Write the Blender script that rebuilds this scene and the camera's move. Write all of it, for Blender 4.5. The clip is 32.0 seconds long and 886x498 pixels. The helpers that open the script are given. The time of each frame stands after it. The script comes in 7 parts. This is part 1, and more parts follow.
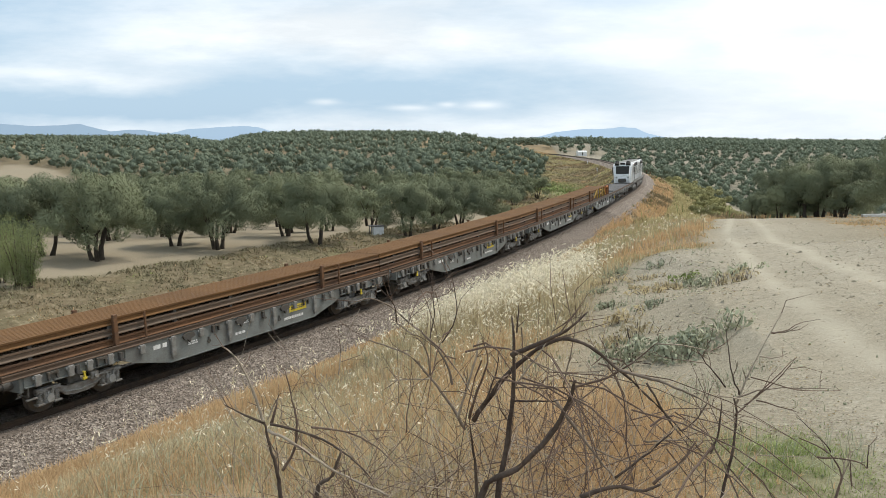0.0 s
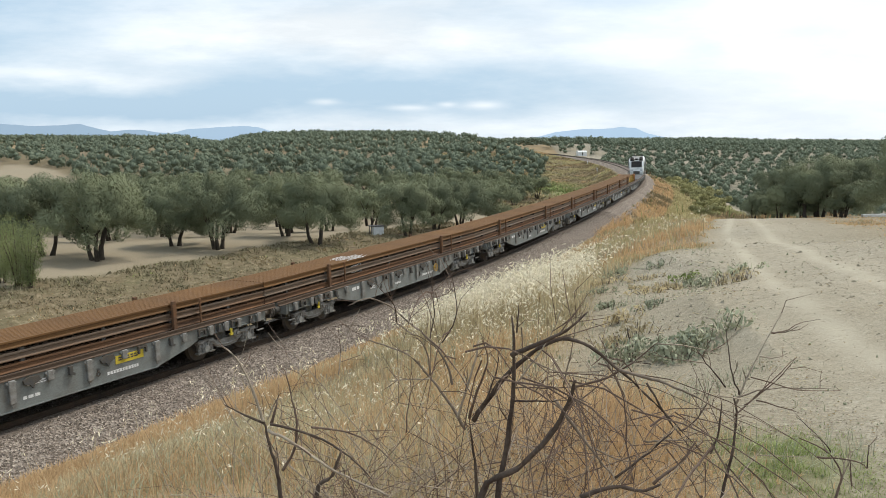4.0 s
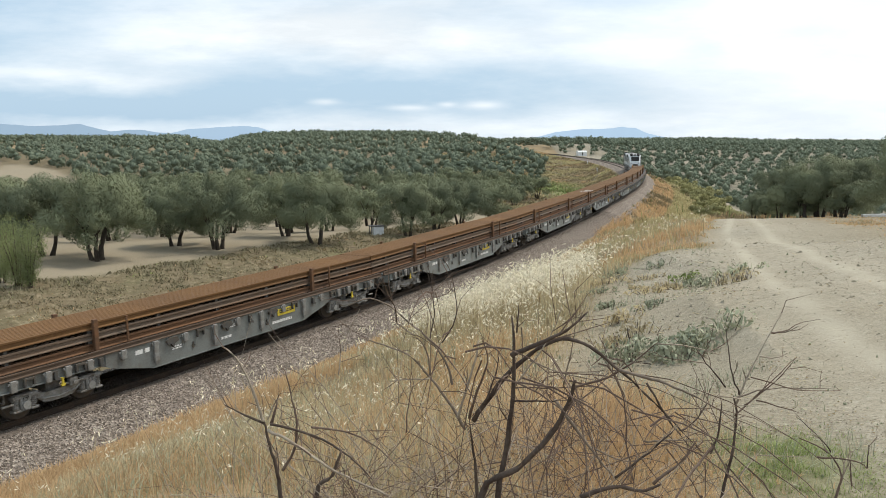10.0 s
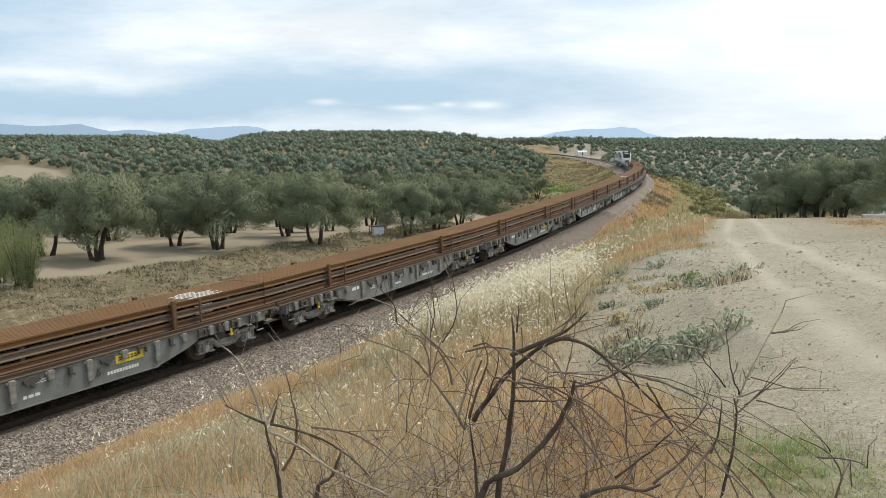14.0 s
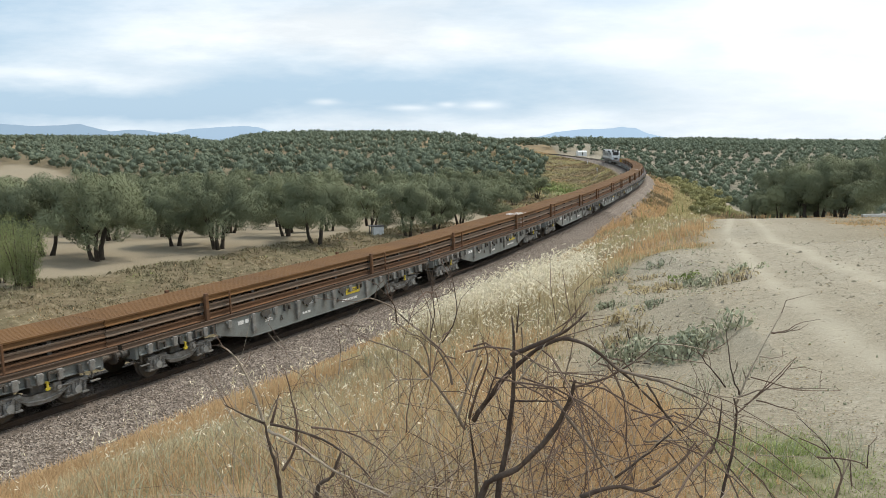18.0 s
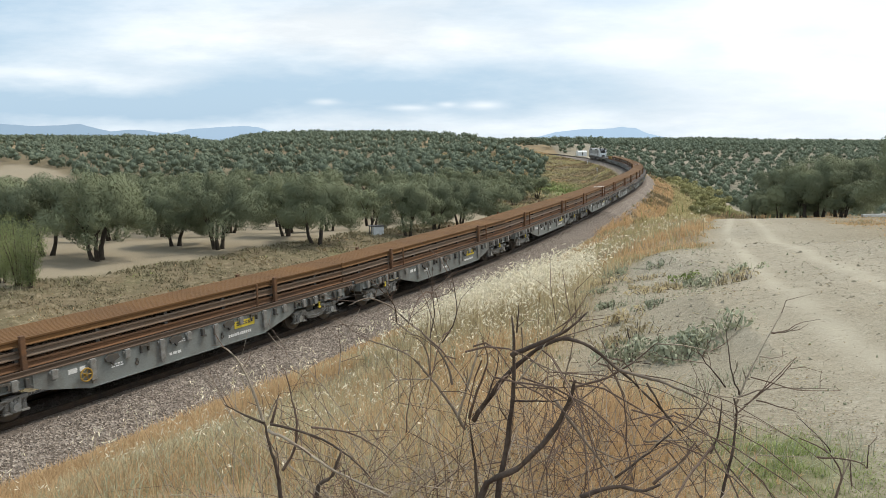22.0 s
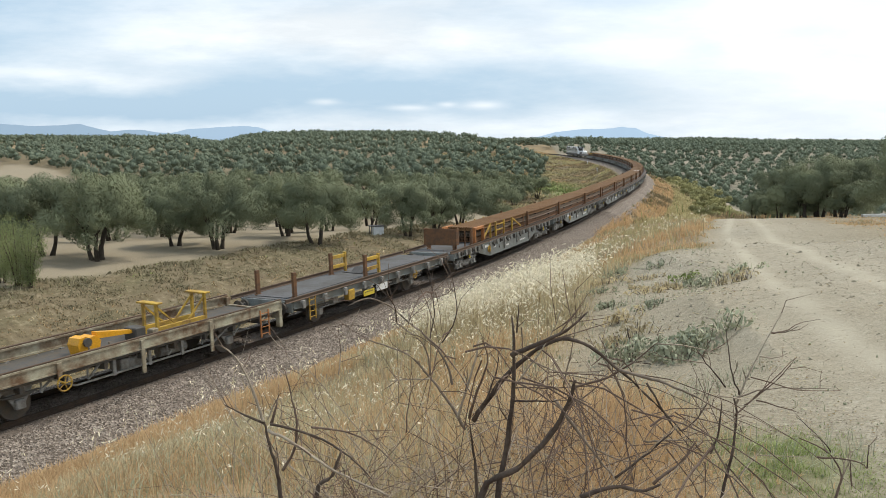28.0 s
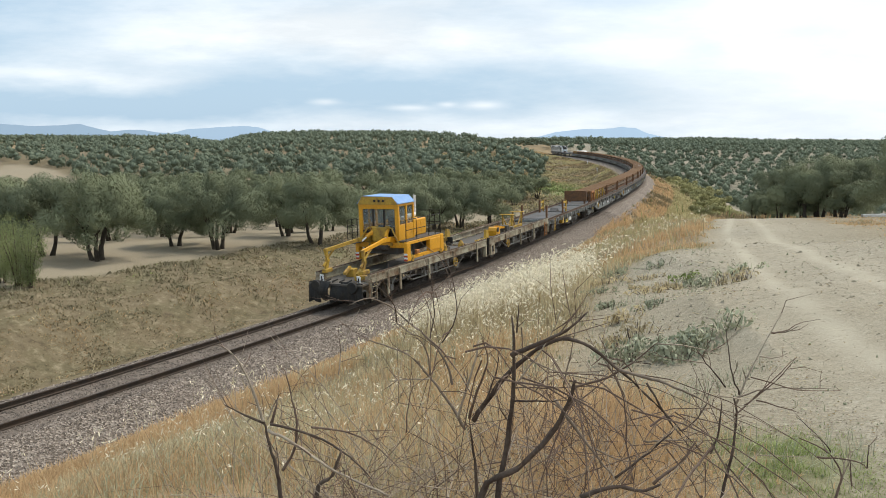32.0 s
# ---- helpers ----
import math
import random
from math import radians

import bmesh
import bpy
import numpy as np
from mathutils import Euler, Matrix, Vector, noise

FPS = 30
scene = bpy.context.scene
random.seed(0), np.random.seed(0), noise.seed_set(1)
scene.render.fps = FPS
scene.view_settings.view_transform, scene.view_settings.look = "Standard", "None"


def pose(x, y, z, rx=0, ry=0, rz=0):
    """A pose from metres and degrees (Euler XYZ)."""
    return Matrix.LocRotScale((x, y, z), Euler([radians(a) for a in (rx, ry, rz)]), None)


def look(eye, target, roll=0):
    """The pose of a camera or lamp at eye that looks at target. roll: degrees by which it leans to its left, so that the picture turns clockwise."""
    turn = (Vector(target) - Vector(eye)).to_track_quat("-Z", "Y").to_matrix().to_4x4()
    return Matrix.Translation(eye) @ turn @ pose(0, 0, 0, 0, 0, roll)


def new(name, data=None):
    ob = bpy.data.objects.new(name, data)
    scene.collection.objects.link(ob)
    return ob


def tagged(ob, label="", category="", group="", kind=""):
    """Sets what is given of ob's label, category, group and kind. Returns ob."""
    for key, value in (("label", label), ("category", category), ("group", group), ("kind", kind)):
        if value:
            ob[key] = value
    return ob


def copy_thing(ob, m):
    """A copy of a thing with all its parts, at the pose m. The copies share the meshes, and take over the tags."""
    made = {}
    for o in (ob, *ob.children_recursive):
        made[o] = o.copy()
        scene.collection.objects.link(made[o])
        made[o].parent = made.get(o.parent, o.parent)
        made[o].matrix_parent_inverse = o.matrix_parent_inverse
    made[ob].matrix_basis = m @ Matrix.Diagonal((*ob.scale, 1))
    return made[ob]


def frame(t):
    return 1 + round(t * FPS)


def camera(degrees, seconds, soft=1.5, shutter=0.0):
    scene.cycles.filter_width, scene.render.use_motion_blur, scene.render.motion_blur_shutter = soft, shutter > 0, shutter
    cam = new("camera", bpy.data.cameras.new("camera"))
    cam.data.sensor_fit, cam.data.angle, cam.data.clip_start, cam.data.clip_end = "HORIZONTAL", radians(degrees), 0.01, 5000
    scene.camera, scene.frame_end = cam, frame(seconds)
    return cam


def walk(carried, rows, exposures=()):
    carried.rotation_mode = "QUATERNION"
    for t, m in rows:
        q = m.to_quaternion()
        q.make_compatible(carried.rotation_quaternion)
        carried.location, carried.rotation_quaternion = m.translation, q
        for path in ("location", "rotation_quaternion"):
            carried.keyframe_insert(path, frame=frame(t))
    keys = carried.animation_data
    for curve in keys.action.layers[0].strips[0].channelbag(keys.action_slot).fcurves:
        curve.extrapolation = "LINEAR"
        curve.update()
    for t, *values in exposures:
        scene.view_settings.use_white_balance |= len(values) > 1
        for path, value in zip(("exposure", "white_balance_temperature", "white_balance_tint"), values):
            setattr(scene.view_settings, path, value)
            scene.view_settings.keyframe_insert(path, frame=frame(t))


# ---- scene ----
cam = camera(59.06, 32.0, soft=0.9, shutter=0.15)
EYE = (0.0, 0.0, 7.63)
STAND = pose(0, 0, 0) @ look(EYE, (0.0, 100.0, EYE[2] - 14.18), -0.15)
walk(cam, [(0, STAND), (32.0, STAND)], [(0, 0.2), (32.0, 0.2)])

# ---- light: thin broken cloud, bright and soft, the sun veiled to the right ----
SUN_EL, SUN_AZ = 60.0, 58.0      # degrees; azimuth clockwise from the view axis


def build_light():
    w = bpy.data.worlds.new("sky")
    scene.world = w
    w.use_nodes = True
    nt = w.node_tree
    nt.nodes.clear()
    N, L = nt.nodes.new, nt.links.new
    sky = N("ShaderNodeTexSky")
    sky.sky_type = "NISHITA"
    sky.sun_disc = False
    sky.sun_elevation, sky.sun_rotation = radians(SUN_EL), radians(SUN_AZ)
    sky.air_density, sky.dust_density, sky.ozone_density = 1.0, 2.0, 1.0
    tc, sep = N("ShaderNodeTexCoord"), N("ShaderNodeSeparateXYZ")
    L(tc.outputs["Generated"], sep.inputs[0])

    def val(op, a, b=None, c=None, clamp=False):
        n = N("ShaderNodeMath")
        n.operation, n.use_clamp = op, clamp
        for i, v in enumerate((a, b, c)):
            if isinstance(v, (int, float)):
                n.inputs[i].default_value = v
            elif v is not None:
                L(v, n.inputs[i])
        return n.outputs[0]

    def clouds(scale, place, size, detail, rough, twist=0.0):
        mp = N("ShaderNodeMapping")
        mp.inputs["Location"].default_value, mp.inputs["Scale"].default_value = place, size
        mp.inputs["Rotation"].default_value = (0, 0, twist)
        L(plane.outputs[0], mp.inputs[0])
        n = N("ShaderNodeTexNoise")
        n.inputs["Scale"].default_value, n.inputs["Detail"].default_value, n.inputs["Roughness"].default_value = scale, detail, rough
        L(mp.outputs[0], n.inputs["Vector"])
        return n.outputs[0]
    # across and up, as tangents from the view axis; mirrored behind
    deep = val("ADD", val("ABSOLUTE", sep.outputs[1]), 0.12)
    across, high = val("DIVIDE", sep.outputs[0], deep), val("DIVIDE", val("MAXIMUM", sep.outputs[2], 0.0), deep)
    plane = N("ShaderNodeCombineXYZ")
    L(across, plane.inputs[0]); L(high, plane.inputs[1])
    drift = clouds(1.0, (3.0, 1.0, 0), (5.0, 16.0, 1), 5.0, 0.6, 0.1)
    rise = clouds(1.0, (7.0, 4.0, 0), (4.0, 14.0, 1), 5.0, 0.6)
    wx = val("MULTIPLY_ADD", val("SUBTRACT", drift, 0.5), 0.16, across)
    wz = val("MULTIPLY_ADD", val("SUBTRACT", rise, 0.5), 0.055, high)
    # sheets of cloud and clear gaps: across, up, width, height, tilt, thickness
    sheets = ((0.40, 0.09, 0.22, 0.085, 0.0, 0.5), (-0.20, 0.112, 0.25, 0.030, -0.06, 0.75), (-0.42, 0.070, 0.20, 0.013, -0.03, 0.45),
              (-0.06, 0.158, 0.22, 0.022, 0.05, 0.25), (-0.04, 0.058, 0.36, 0.032, 0.0, -0.55), (0.20, 0.160, 0.14, 0.022, 0.0, -0.40),
              (0.29, 0.098, 0.035, 0.012, 0.0, -0.30), (-0.50, 0.135, 0.22, 0.045, 0.0, -0.55), (0.56, 0.165, 0.06, 0.02, 0.0, -0.6),
              (-0.132, 0.0405, 0.016, 0.0035, 0.0, 0.6), (-0.04, 0.034, 0.022, 0.0028, 0.0, 0.5), (0.005, 0.0375, 0.010, 0.003, 0.0, 0.55),
              (0.045, 0.0365, 0.022, 0.0045, 0.0, 0.65), (0.0, 0.012, 1.2, 0.012, 0.0, 0.22), (-0.46, 0.032, 0.22, 0.022, 0.0, -0.4))
    total = val("MULTIPLY_ADD", val("SUBTRACT", clouds(1.0, (1.3, 2.2, 0), (2.2, 9.0, 1), 8.0, 0.62, 0.12), 0.5), 1.3, 0.42)
    total = val("MULTIPLY_ADD", val("SUBTRACT", clouds(1.0, (9.0, 5.0, 0), (9.0, 40.0, 1), 6.0, 0.6, 0.1), 0.5), 0.55, total)
    for cx, cz, rx, rz, tilt, w in sheets:
        small = rx < 0.03
        dx, dz = val("SUBTRACT", across if small else wx, cx), val("SUBTRACT", high if small else wz, cz)
        dz = val("MULTIPLY_ADD", dx, -tilt, dz)
        q = val("ADD", val("POWER", val("ABSOLUTE", val("DIVIDE", dx, rx)), 2.0), val("POWER", val("ABSOLUTE", val("DIVIDE", dz, rz)), 2.0))
        total = val("MULTIPLY_ADD", val("EXPONENT", val("MULTIPLY", q, -1.0)), w, total)
    cover = val("MULTIPLY", total, 1.0, clamp=True)
    n2 = clouds(1.0, (3.1, 1.7, 0), (3.5, 15.0, 1), 7.0, 0.6, 0.2)
    r2 = N("ShaderNodeValToRGB")
    r2.color_ramp.elements[0].position, r2.color_ramp.elements[1].position = 0.36, 0.56
    r2.color_ramp.elements[0].color = (7.5, 8.05, 8.45, 1)
    r2.color_ramp.elements[1].color = (9.4, 9.8, 10.0, 1)
    L(n2, r2.inputs[0])
    veil = N("ShaderNodeMix"); veil.data_type = "RGBA"; veil.inputs[0].default_value = 0.85
    veil.inputs[7].default_value = (4.6, 6.3, 7.9, 1)
    L(sky.outputs[0], veil.inputs[6])
    mix = N("ShaderNodeMix"); mix.data_type = "RGBA"
    L(cover, mix.inputs[0]); L(veil.outputs[2], mix.inputs[6]); L(r2.outputs[0], mix.inputs[7])
    # the veiled sun brightens the cloud round it
    dot = N("ShaderNodeVectorMath"); dot.operation = "DOT_PRODUCT"
    e, a = radians(40.0), radians(SUN_AZ)
    dot.inputs[1].default_value = (math.sin(a) * math.cos(e), math.cos(a) * math.cos(e), math.sin(e))
    L(tc.outputs["Generated"], dot.inputs[0])
    glow = N("ShaderNodeMapRange"); glow.inputs[1].default_value, glow.inputs[2].default_value = 0.55, 0.98
    glow.inputs[3].default_value, glow.inputs[4].default_value = 0.0, 0.9
    L(dot.outputs["Value"], glow.inputs[0])
    shine = N("ShaderNodeMix"); shine.data_type = "RGBA"; shine.inputs[7].default_value = (11.6, 11.7, 11.7, 1)
    L(glow.outputs[0], shine.inputs[0]); L(mix.outputs[2], shine.inputs[6])
    mix = shine
    bg = N("ShaderNodeBackground"); bg.inputs[1].default_value = 0.1
    L(mix.outputs[2], bg.inputs[0])
    out = N("ShaderNodeOutputWorld")
    L(bg.outputs[0], out.inputs[0])
    sun = new("sun", bpy.data.lights.new("sun", "SUN"))
    sun.data.energy, sun.data.angle, sun.data.color = 2.35, radians(12), (1.0, 0.93, 0.81)
    e, a = radians(SUN_EL), radians(SUN_AZ)
    d = Vector((math.sin(a) * math.cos(e), math.cos(a) * math.cos(e), math.sin(e)))
    sun.matrix_world = look(d * 200, (0, 0, 0))


build_light()

# ---- materials ----
def material(name, rough=0.8, metal=0.0, spec=0.3):
    m = bpy.data.materials.new(name)
    m.use_nodes = True
    nt = m.node_tree
    b = nt.nodes["Principled BSDF"]
    b.inputs["Roughness"].default_value = rough
    b.inputs["Metallic"].default_value = metal
    b.inputs["Specular IOR Level"].default_value = spec
    return m, nt, b


def noise_node(nt, scale, detail=6.0, rough=0.6, coords="Object", stretch=None):
    tc = nt.nodes.new("ShaderNodeTexCoord")
    n = nt.nodes.new("ShaderNodeTexNoise")
    n.inputs["Scale"].default_value, n.inputs["Detail"].default_value = scale, detail
    n.inputs["Roughness"].default_value = rough
    src = tc.outputs[coords]
    if stretch:
        mp = nt.nodes.new("ShaderNodeMapping")
        mp.inputs["Scale"].default_value = stretch
        nt.links.new(src, mp.inputs[0])
        src = mp.outputs[0]
    nt.links.new(src, n.inputs["Vector"])
    return n.outputs[0]


def ramp(nt, fac, stops):
    r = nt.nodes.new("ShaderNodeValToRGB")
    el = r.color_ramp.elements
    while len(el) < len(stops):
        el.new(0.5)
    for e, (p, c) in zip(el, stops):
        e.position, e.color = p, (*c, 1)
    nt.links.new(fac, r.inputs[0])
    return r.outputs[0]


def mixed(nt, fac, a, b, mode="MIX"):
    m = nt.nodes.new("ShaderNodeMix")
    m.data_type, m.blend_type = "RGBA", mode
    for sock, v in ((m.inputs[0], fac), (m.inputs[6], a), (m.inputs[7], b)):
        if isinstance(v, (int, float)):
            sock.default_value = v
        elif isinstance(v, tuple):
            sock.default_value = (*v, 1)
        else:
            nt.links.new(v, sock)
    return m.outputs[2]


def bump(nt, b, height, strength=0.4, distance=0.01):
    n = nt.nodes.new("ShaderNodeBump")
    n.inputs["Strength"].default_value, n.inputs["Distance"].default_value = strength, distance
    nt.links.new(height, n.inputs["Height"])
    nt.links.new(n.outputs[0], b.inputs["Normal"])


def worn(name, base, stain, rough=0.7, metal=0.0, scale=3.0, fine=40.0, amount=0.55, spec=0.3, stretch=None, relief=0.003, vary=0.0):
    """A painted, rusted or soiled surface: base colour with stains at two scales."""
    m, nt, b = material(name, rough, metal, spec)
    a = noise_node(nt, scale, 5, 0.65, stretch=stretch)
    f = noise_node(nt, fine, 4, 0.7)
    lo = max(0.02, amount - 0.14)
    c = mixed(nt, ramp(nt, a, [(lo, (0, 0, 0)), (min(0.98, amount + 0.14), (1, 1, 1))]), base, stain)
    c = mixed(nt, 0.5, c, ramp(nt, f, [(0.3, (0.55, 0.55, 0.55)), (0.7, (1.3, 1.3, 1.3))]), "MULTIPLY")
    if vary:
        oi = nt.nodes.new("ShaderNodeObjectInfo")
        c = mixed(nt, 0.8, c, ramp(nt, oi.outputs["Random"], [(0, (1 - vary,) * 3), (1, (1 + vary,) * 3)]), "MULTIPLY")
    nt.links.new(c, b.inputs["Base Color"])
    bump(nt, b, f, 0.4, relief)
    return m


def leafy(name, dark, light, rough=0.6, scale=0.6, translucent=0.15, island=0.55):
    """Leaves and blades: colour by clump and by island."""
    m, nt, b = material(name, rough, 0, 0.12)
    g = nt.nodes.new("ShaderNodeNewGeometry")
    a = noise_node(nt, scale, 3, 0.6, "Object")
    f = nt.nodes.new("ShaderNodeMath"); f.operation = "MULTIPLY_ADD"
    f.inputs[1].default_value, f.inputs[2].default_value = island, (0.55 - island) / 2
    nt.links.new(g.outputs["Random Per Island"], f.inputs[0])
    s = nt.nodes.new("ShaderNodeMath"); s.operation = "MULTIPLY_ADD"; s.inputs[1].default_value = 0.7
    nt.links.new(a, s.inputs[0]); nt.links.new(f.outputs[0], s.inputs[2])
    oi = nt.nodes.new("ShaderNodeObjectInfo")
    c = ramp(nt, s.outputs[0], [(0.2, dark), (0.85, light)])
    c = mixed(nt, 0.7, c, ramp(nt, oi.outputs["Random"], [(0, (0.78, 0.8, 0.8)), (1, (1.2, 1.18, 1.1))]), "MULTIPLY")
    nt.links.new(c, b.inputs["Base Color"])
    tr = nt.nodes.new("ShaderNodeBsdfTranslucent")
    nt.links.new(c, tr.inputs[0])
    ms = nt.nodes.new("ShaderNodeMixShader"); ms.inputs[0].default_value = translucent
    out = nt.nodes["Material Output"]
    nt.links.new(b.outputs[0], ms.inputs[1]); nt.links.new(tr.outputs[0], ms.inputs[2])
    nt.links.new(ms.outputs[0], out.inputs[0])
    return m


RUST = worn("rust", (0.19, 0.098, 0.05), (0.115, 0.07, 0.046), 0.85, 0.0, 1.2, 30, 0.5, 0.2, (0.25, 3, 3))
RUST_ORANGE = worn("rust_orange", (0.185, 0.098, 0.04), (0.115, 0.066, 0.034), 0.85, 0.0, 1.5, 25, 0.5, 0.2, (0.12, 2.5, 2.5))
EDGE = worn("edge_rail_rust", (0.125, 0.085, 0.06), (0.085, 0.062, 0.048), 0.8, 0.0, 1.5, 25, 0.5, 0.25, (0.12, 2.5, 2.5))
RUST_GREY = worn("rust_grey", (0.155, 0.12, 0.092), (0.18, 0.11, 0.068), 0.75, 0.1, 1.5, 25, 0.55, 0.25, (0.12, 2.5, 2.5))
RAILSTEEL = worn("rail_steel", (0.045, 0.036, 0.03), (0.07, 0.05, 0.037), 0.7, 0.2, 2, 30, 0.5)
GREY = worn("wagon_grey", (0.20, 0.217, 0.212), (0.135, 0.13, 0.118), 0.55, 0.0, 1.3, 30, 0.62, 0.35, vary=0.12)
DARKSTEEL = worn("dark_steel", (0.085, 0.083, 0.08), (0.12, 0.097, 0.073), 0.75, 0.1, 3, 40, 0.55)
BOGIE = worn("bogie_grey", (0.29, 0.295, 0.287), (0.165, 0.152, 0.135), 0.7, 0.0, 4, 40, 0.5)
BEIGE = worn("wagon_beige", (0.40, 0.38, 0.29), (0.155, 0.095, 0.055), 0.75, 0.0, 1.8, 30, 0.5)
YELLOW = worn("machine_yellow", (0.72, 0.35, 0.02), (0.5, 0.24, 0.02), 0.45, 0.0, 1.5, 30, 0.66, 0.4)
YELLOW_DULL = worn("dull_yellow", (0.5, 0.32, 0.05), (0.22, 0.13, 0.05), 0.7, 0.0, 2.5, 30, 0.55)
YELLOW_PLATE = worn("sign_yellow", (0.62, 0.49, 0.06), (0.42, 0.33, 0.07), 0.5, 0, 3, 40, 0.7)
ORANGE = worn("orange_paint", (0.48, 0.2, 0.07), (0.25, 0.11, 0.05), 0.7, 0, 2.5, 30, 0.55)
RED = worn("red_paint", (0.42, 0.05, 0.03), (0.3, 0.06, 0.04), 0.6, 0, 2.5, 30, 0.6)
WHITE = worn("white_paint", (0.75, 0.76, 0.76), (0.5, 0.5, 0.48), 0.4, 0, 1.5, 30, 0.66, 0.4)
BLUE = worn("blue_roof", (0.16, 0.32, 0.62), (0.25, 0.38, 0.6), 0.4, 0, 1.5, 30, 0.6, 0.4)
BLACK = worn("black_rubber", (0.02, 0.02, 0.02), (0.04, 0.036, 0.03), 0.7, 0, 3, 30, 0.55)
DECK = worn("deck_grey", (0.105, 0.105, 0.108), (0.07, 0.063, 0.057), 0.8, 0, 0.8, 25, 0.55)
BARK = worn("bark", (0.05, 0.042, 0.034), (0.09, 0.075, 0.06), 0.95, 0, 4, 30, 0.5, 0.1, (1, 1, 0.3), 0.02)
TWIG = worn("dead_twig", (0.068, 0.05, 0.041), (0.13, 0.10, 0.08), 0.9, 0, 12, 90, 0.5, 0.1, None, 0.002)
TWIG_PALE = worn("dead_twig_pale", (0.46, 0.39, 0.30), (0.27, 0.22, 0.17), 0.9, 0, 12, 90, 0.5, 0.1, None, 0.002)
TWIG_BROWN = worn("dead_twig_red_brown", (0.125, 0.085, 0.066), (0.21, 0.155, 0.12), 0.9, 0, 12, 90, 0.5, 0.1, None, 0.002)
OLIVE = leafy("olive_leaves", (0.105, 0.127, 0.076), (0.235, 0.26, 0.165), 0.65, 0.6, 0.25, 0.14)
# the far slopes' haze is mixed into this leaf colour as extra blue
OLIVE_FAR = leafy("hazed_olive_leaves", (0.104, 0.130, 0.092), (0.198, 0.230, 0.168), 0.85, 0.25, 0.12, 0.10)
TWIG_MID = worn("dead_twig_brown", (0.29, 0.235, 0.185), (0.17, 0.135, 0.105), 0.9, 0, 12, 90, 0.5, 0.1, None, 0.002)
GRASS_GREEN = leafy("green_dry_grass", (0.265, 0.235, 0.12), (0.50, 0.44, 0.25), 0.8, 0.5, 0.4, 0.25)
SCRUB = leafy("olive_scrub", (0.155, 0.135, 0.085), (0.28, 0.245, 0.155), 0.8, 0.7, 0.2)
SHRUB = leafy("shrub_leaves", (0.135, 0.165, 0.07), (0.27, 0.30, 0.145), 0.65, 1.0, 0.35, 0.3)
BROOM = leafy("broom_leaves", (0.165, 0.172, 0.075), (0.36, 0.345, 0.17), 0.7, 0.4, 0.25, 0.2)
GREEN = leafy("green_leaves", (0.13, 0.17, 0.055), (0.27, 0.32, 0.12), 0.6, 1.0)
STRAW = leafy("dry_grass", (0.19, 0.15, 0.085), (0.66, 0.565, 0.375), 0.8, 0.35, 0.5, 0.45)
SLOPE = leafy("slope_grass", (0.145, 0.112, 0.063), (0.34, 0.27, 0.16), 0.85, 0.35, 0.2)
STRAW_ORANGE = leafy("orange_grass", (0.34, 0.215, 0.112), (0.64, 0.46, 0.272), 0.8, 0.35, 0.5, 0.4)
OATS = leafy("pale_oats", (0.50, 0.44, 0.32), (0.84, 0.79, 0.66), 0.75, 0.6, 0.3)
WEED = leafy("grey_weed", (0.21, 0.23, 0.155), (0.42, 0.43, 0.31), 0.7, 1.0)


def glass_material():
    m, nt, b = material("cab_glass", 0.06, 0.0, 0.6)
    b.inputs["Base Color"].default_value = (0.55, 0.6, 0.6, 1)
    b.inputs["Transmission Weight"].default_value = 0.85
    b.inputs["IOR"].default_value = 1.1
    return m


GLASS = glass_material()

# ---- helpers for meshes ----
def part(name, bm, mat, parent=None, label="", smooth=False):
    me = bpy.data.meshes.new(name)
    bm.to_mesh(me)
    bm.free()
    for mt in (mat if isinstance(mat, (list, tuple)) else [mat]):
        me.materials.append(mt)
    if smooth:
        me.polygons.foreach_set("use_smooth", [True] * len(me.polygons))
    ob = new(name, me)
    ob.parent = parent
    if label:
        tagged(ob, label)
    return ob


def raw(name, verts, faces, mat, parent=None, mats=None, smooth=False):
    me = bpy.data.meshes.new(name)
    me.from_pydata([tuple(v) for v in verts] if not isinstance(verts, list) else verts, [], faces)
    for mt in (mat if isinstance(mat, (list, tuple)) else [mat]):
        me.materials.append(mt)
    if mats is not None:
        me.polygons.foreach_set("material_index", mats)
    if smooth:
        me.polygons.foreach_set("use_smooth", [True] * len(me.polygons))
    me.update()
    ob = new(name, me)
    ob.parent = parent
    return ob


def tri_mesh(name, V, F, mat, parent=None, mats=None, smooth=False):
    """A mesh from arrays: V (n,3), F (m,3 or 4)."""
    me = bpy.data.meshes.new(name)
    V, F = np.asarray(V, np.float32), np.asarray(F, np.int32)
    k = F.shape[1]
    me.vertices.add(len(V)); me.vertices.foreach_set("co", V.ravel())
    me.loops.add(F.size); me.loops.foreach_set("vertex_index", F.ravel())
    me.polygons.add(len(F))
    me.polygons.foreach_set("loop_start", np.arange(0, F.size, k, dtype=np.int32))
    me.update(calc_edges=True)
    for mt in (mat if isinstance(mat, (list, tuple)) else [mat]):
        me.materials.append(mt)
    if mats is not None:
        me.polygons.foreach_set("material_index", np.asarray(mats, np.int32))
    me.polygons.foreach_set("use_smooth", [smooth] * len(F))
    ob = new(name, me)
    ob.parent = parent
    return ob


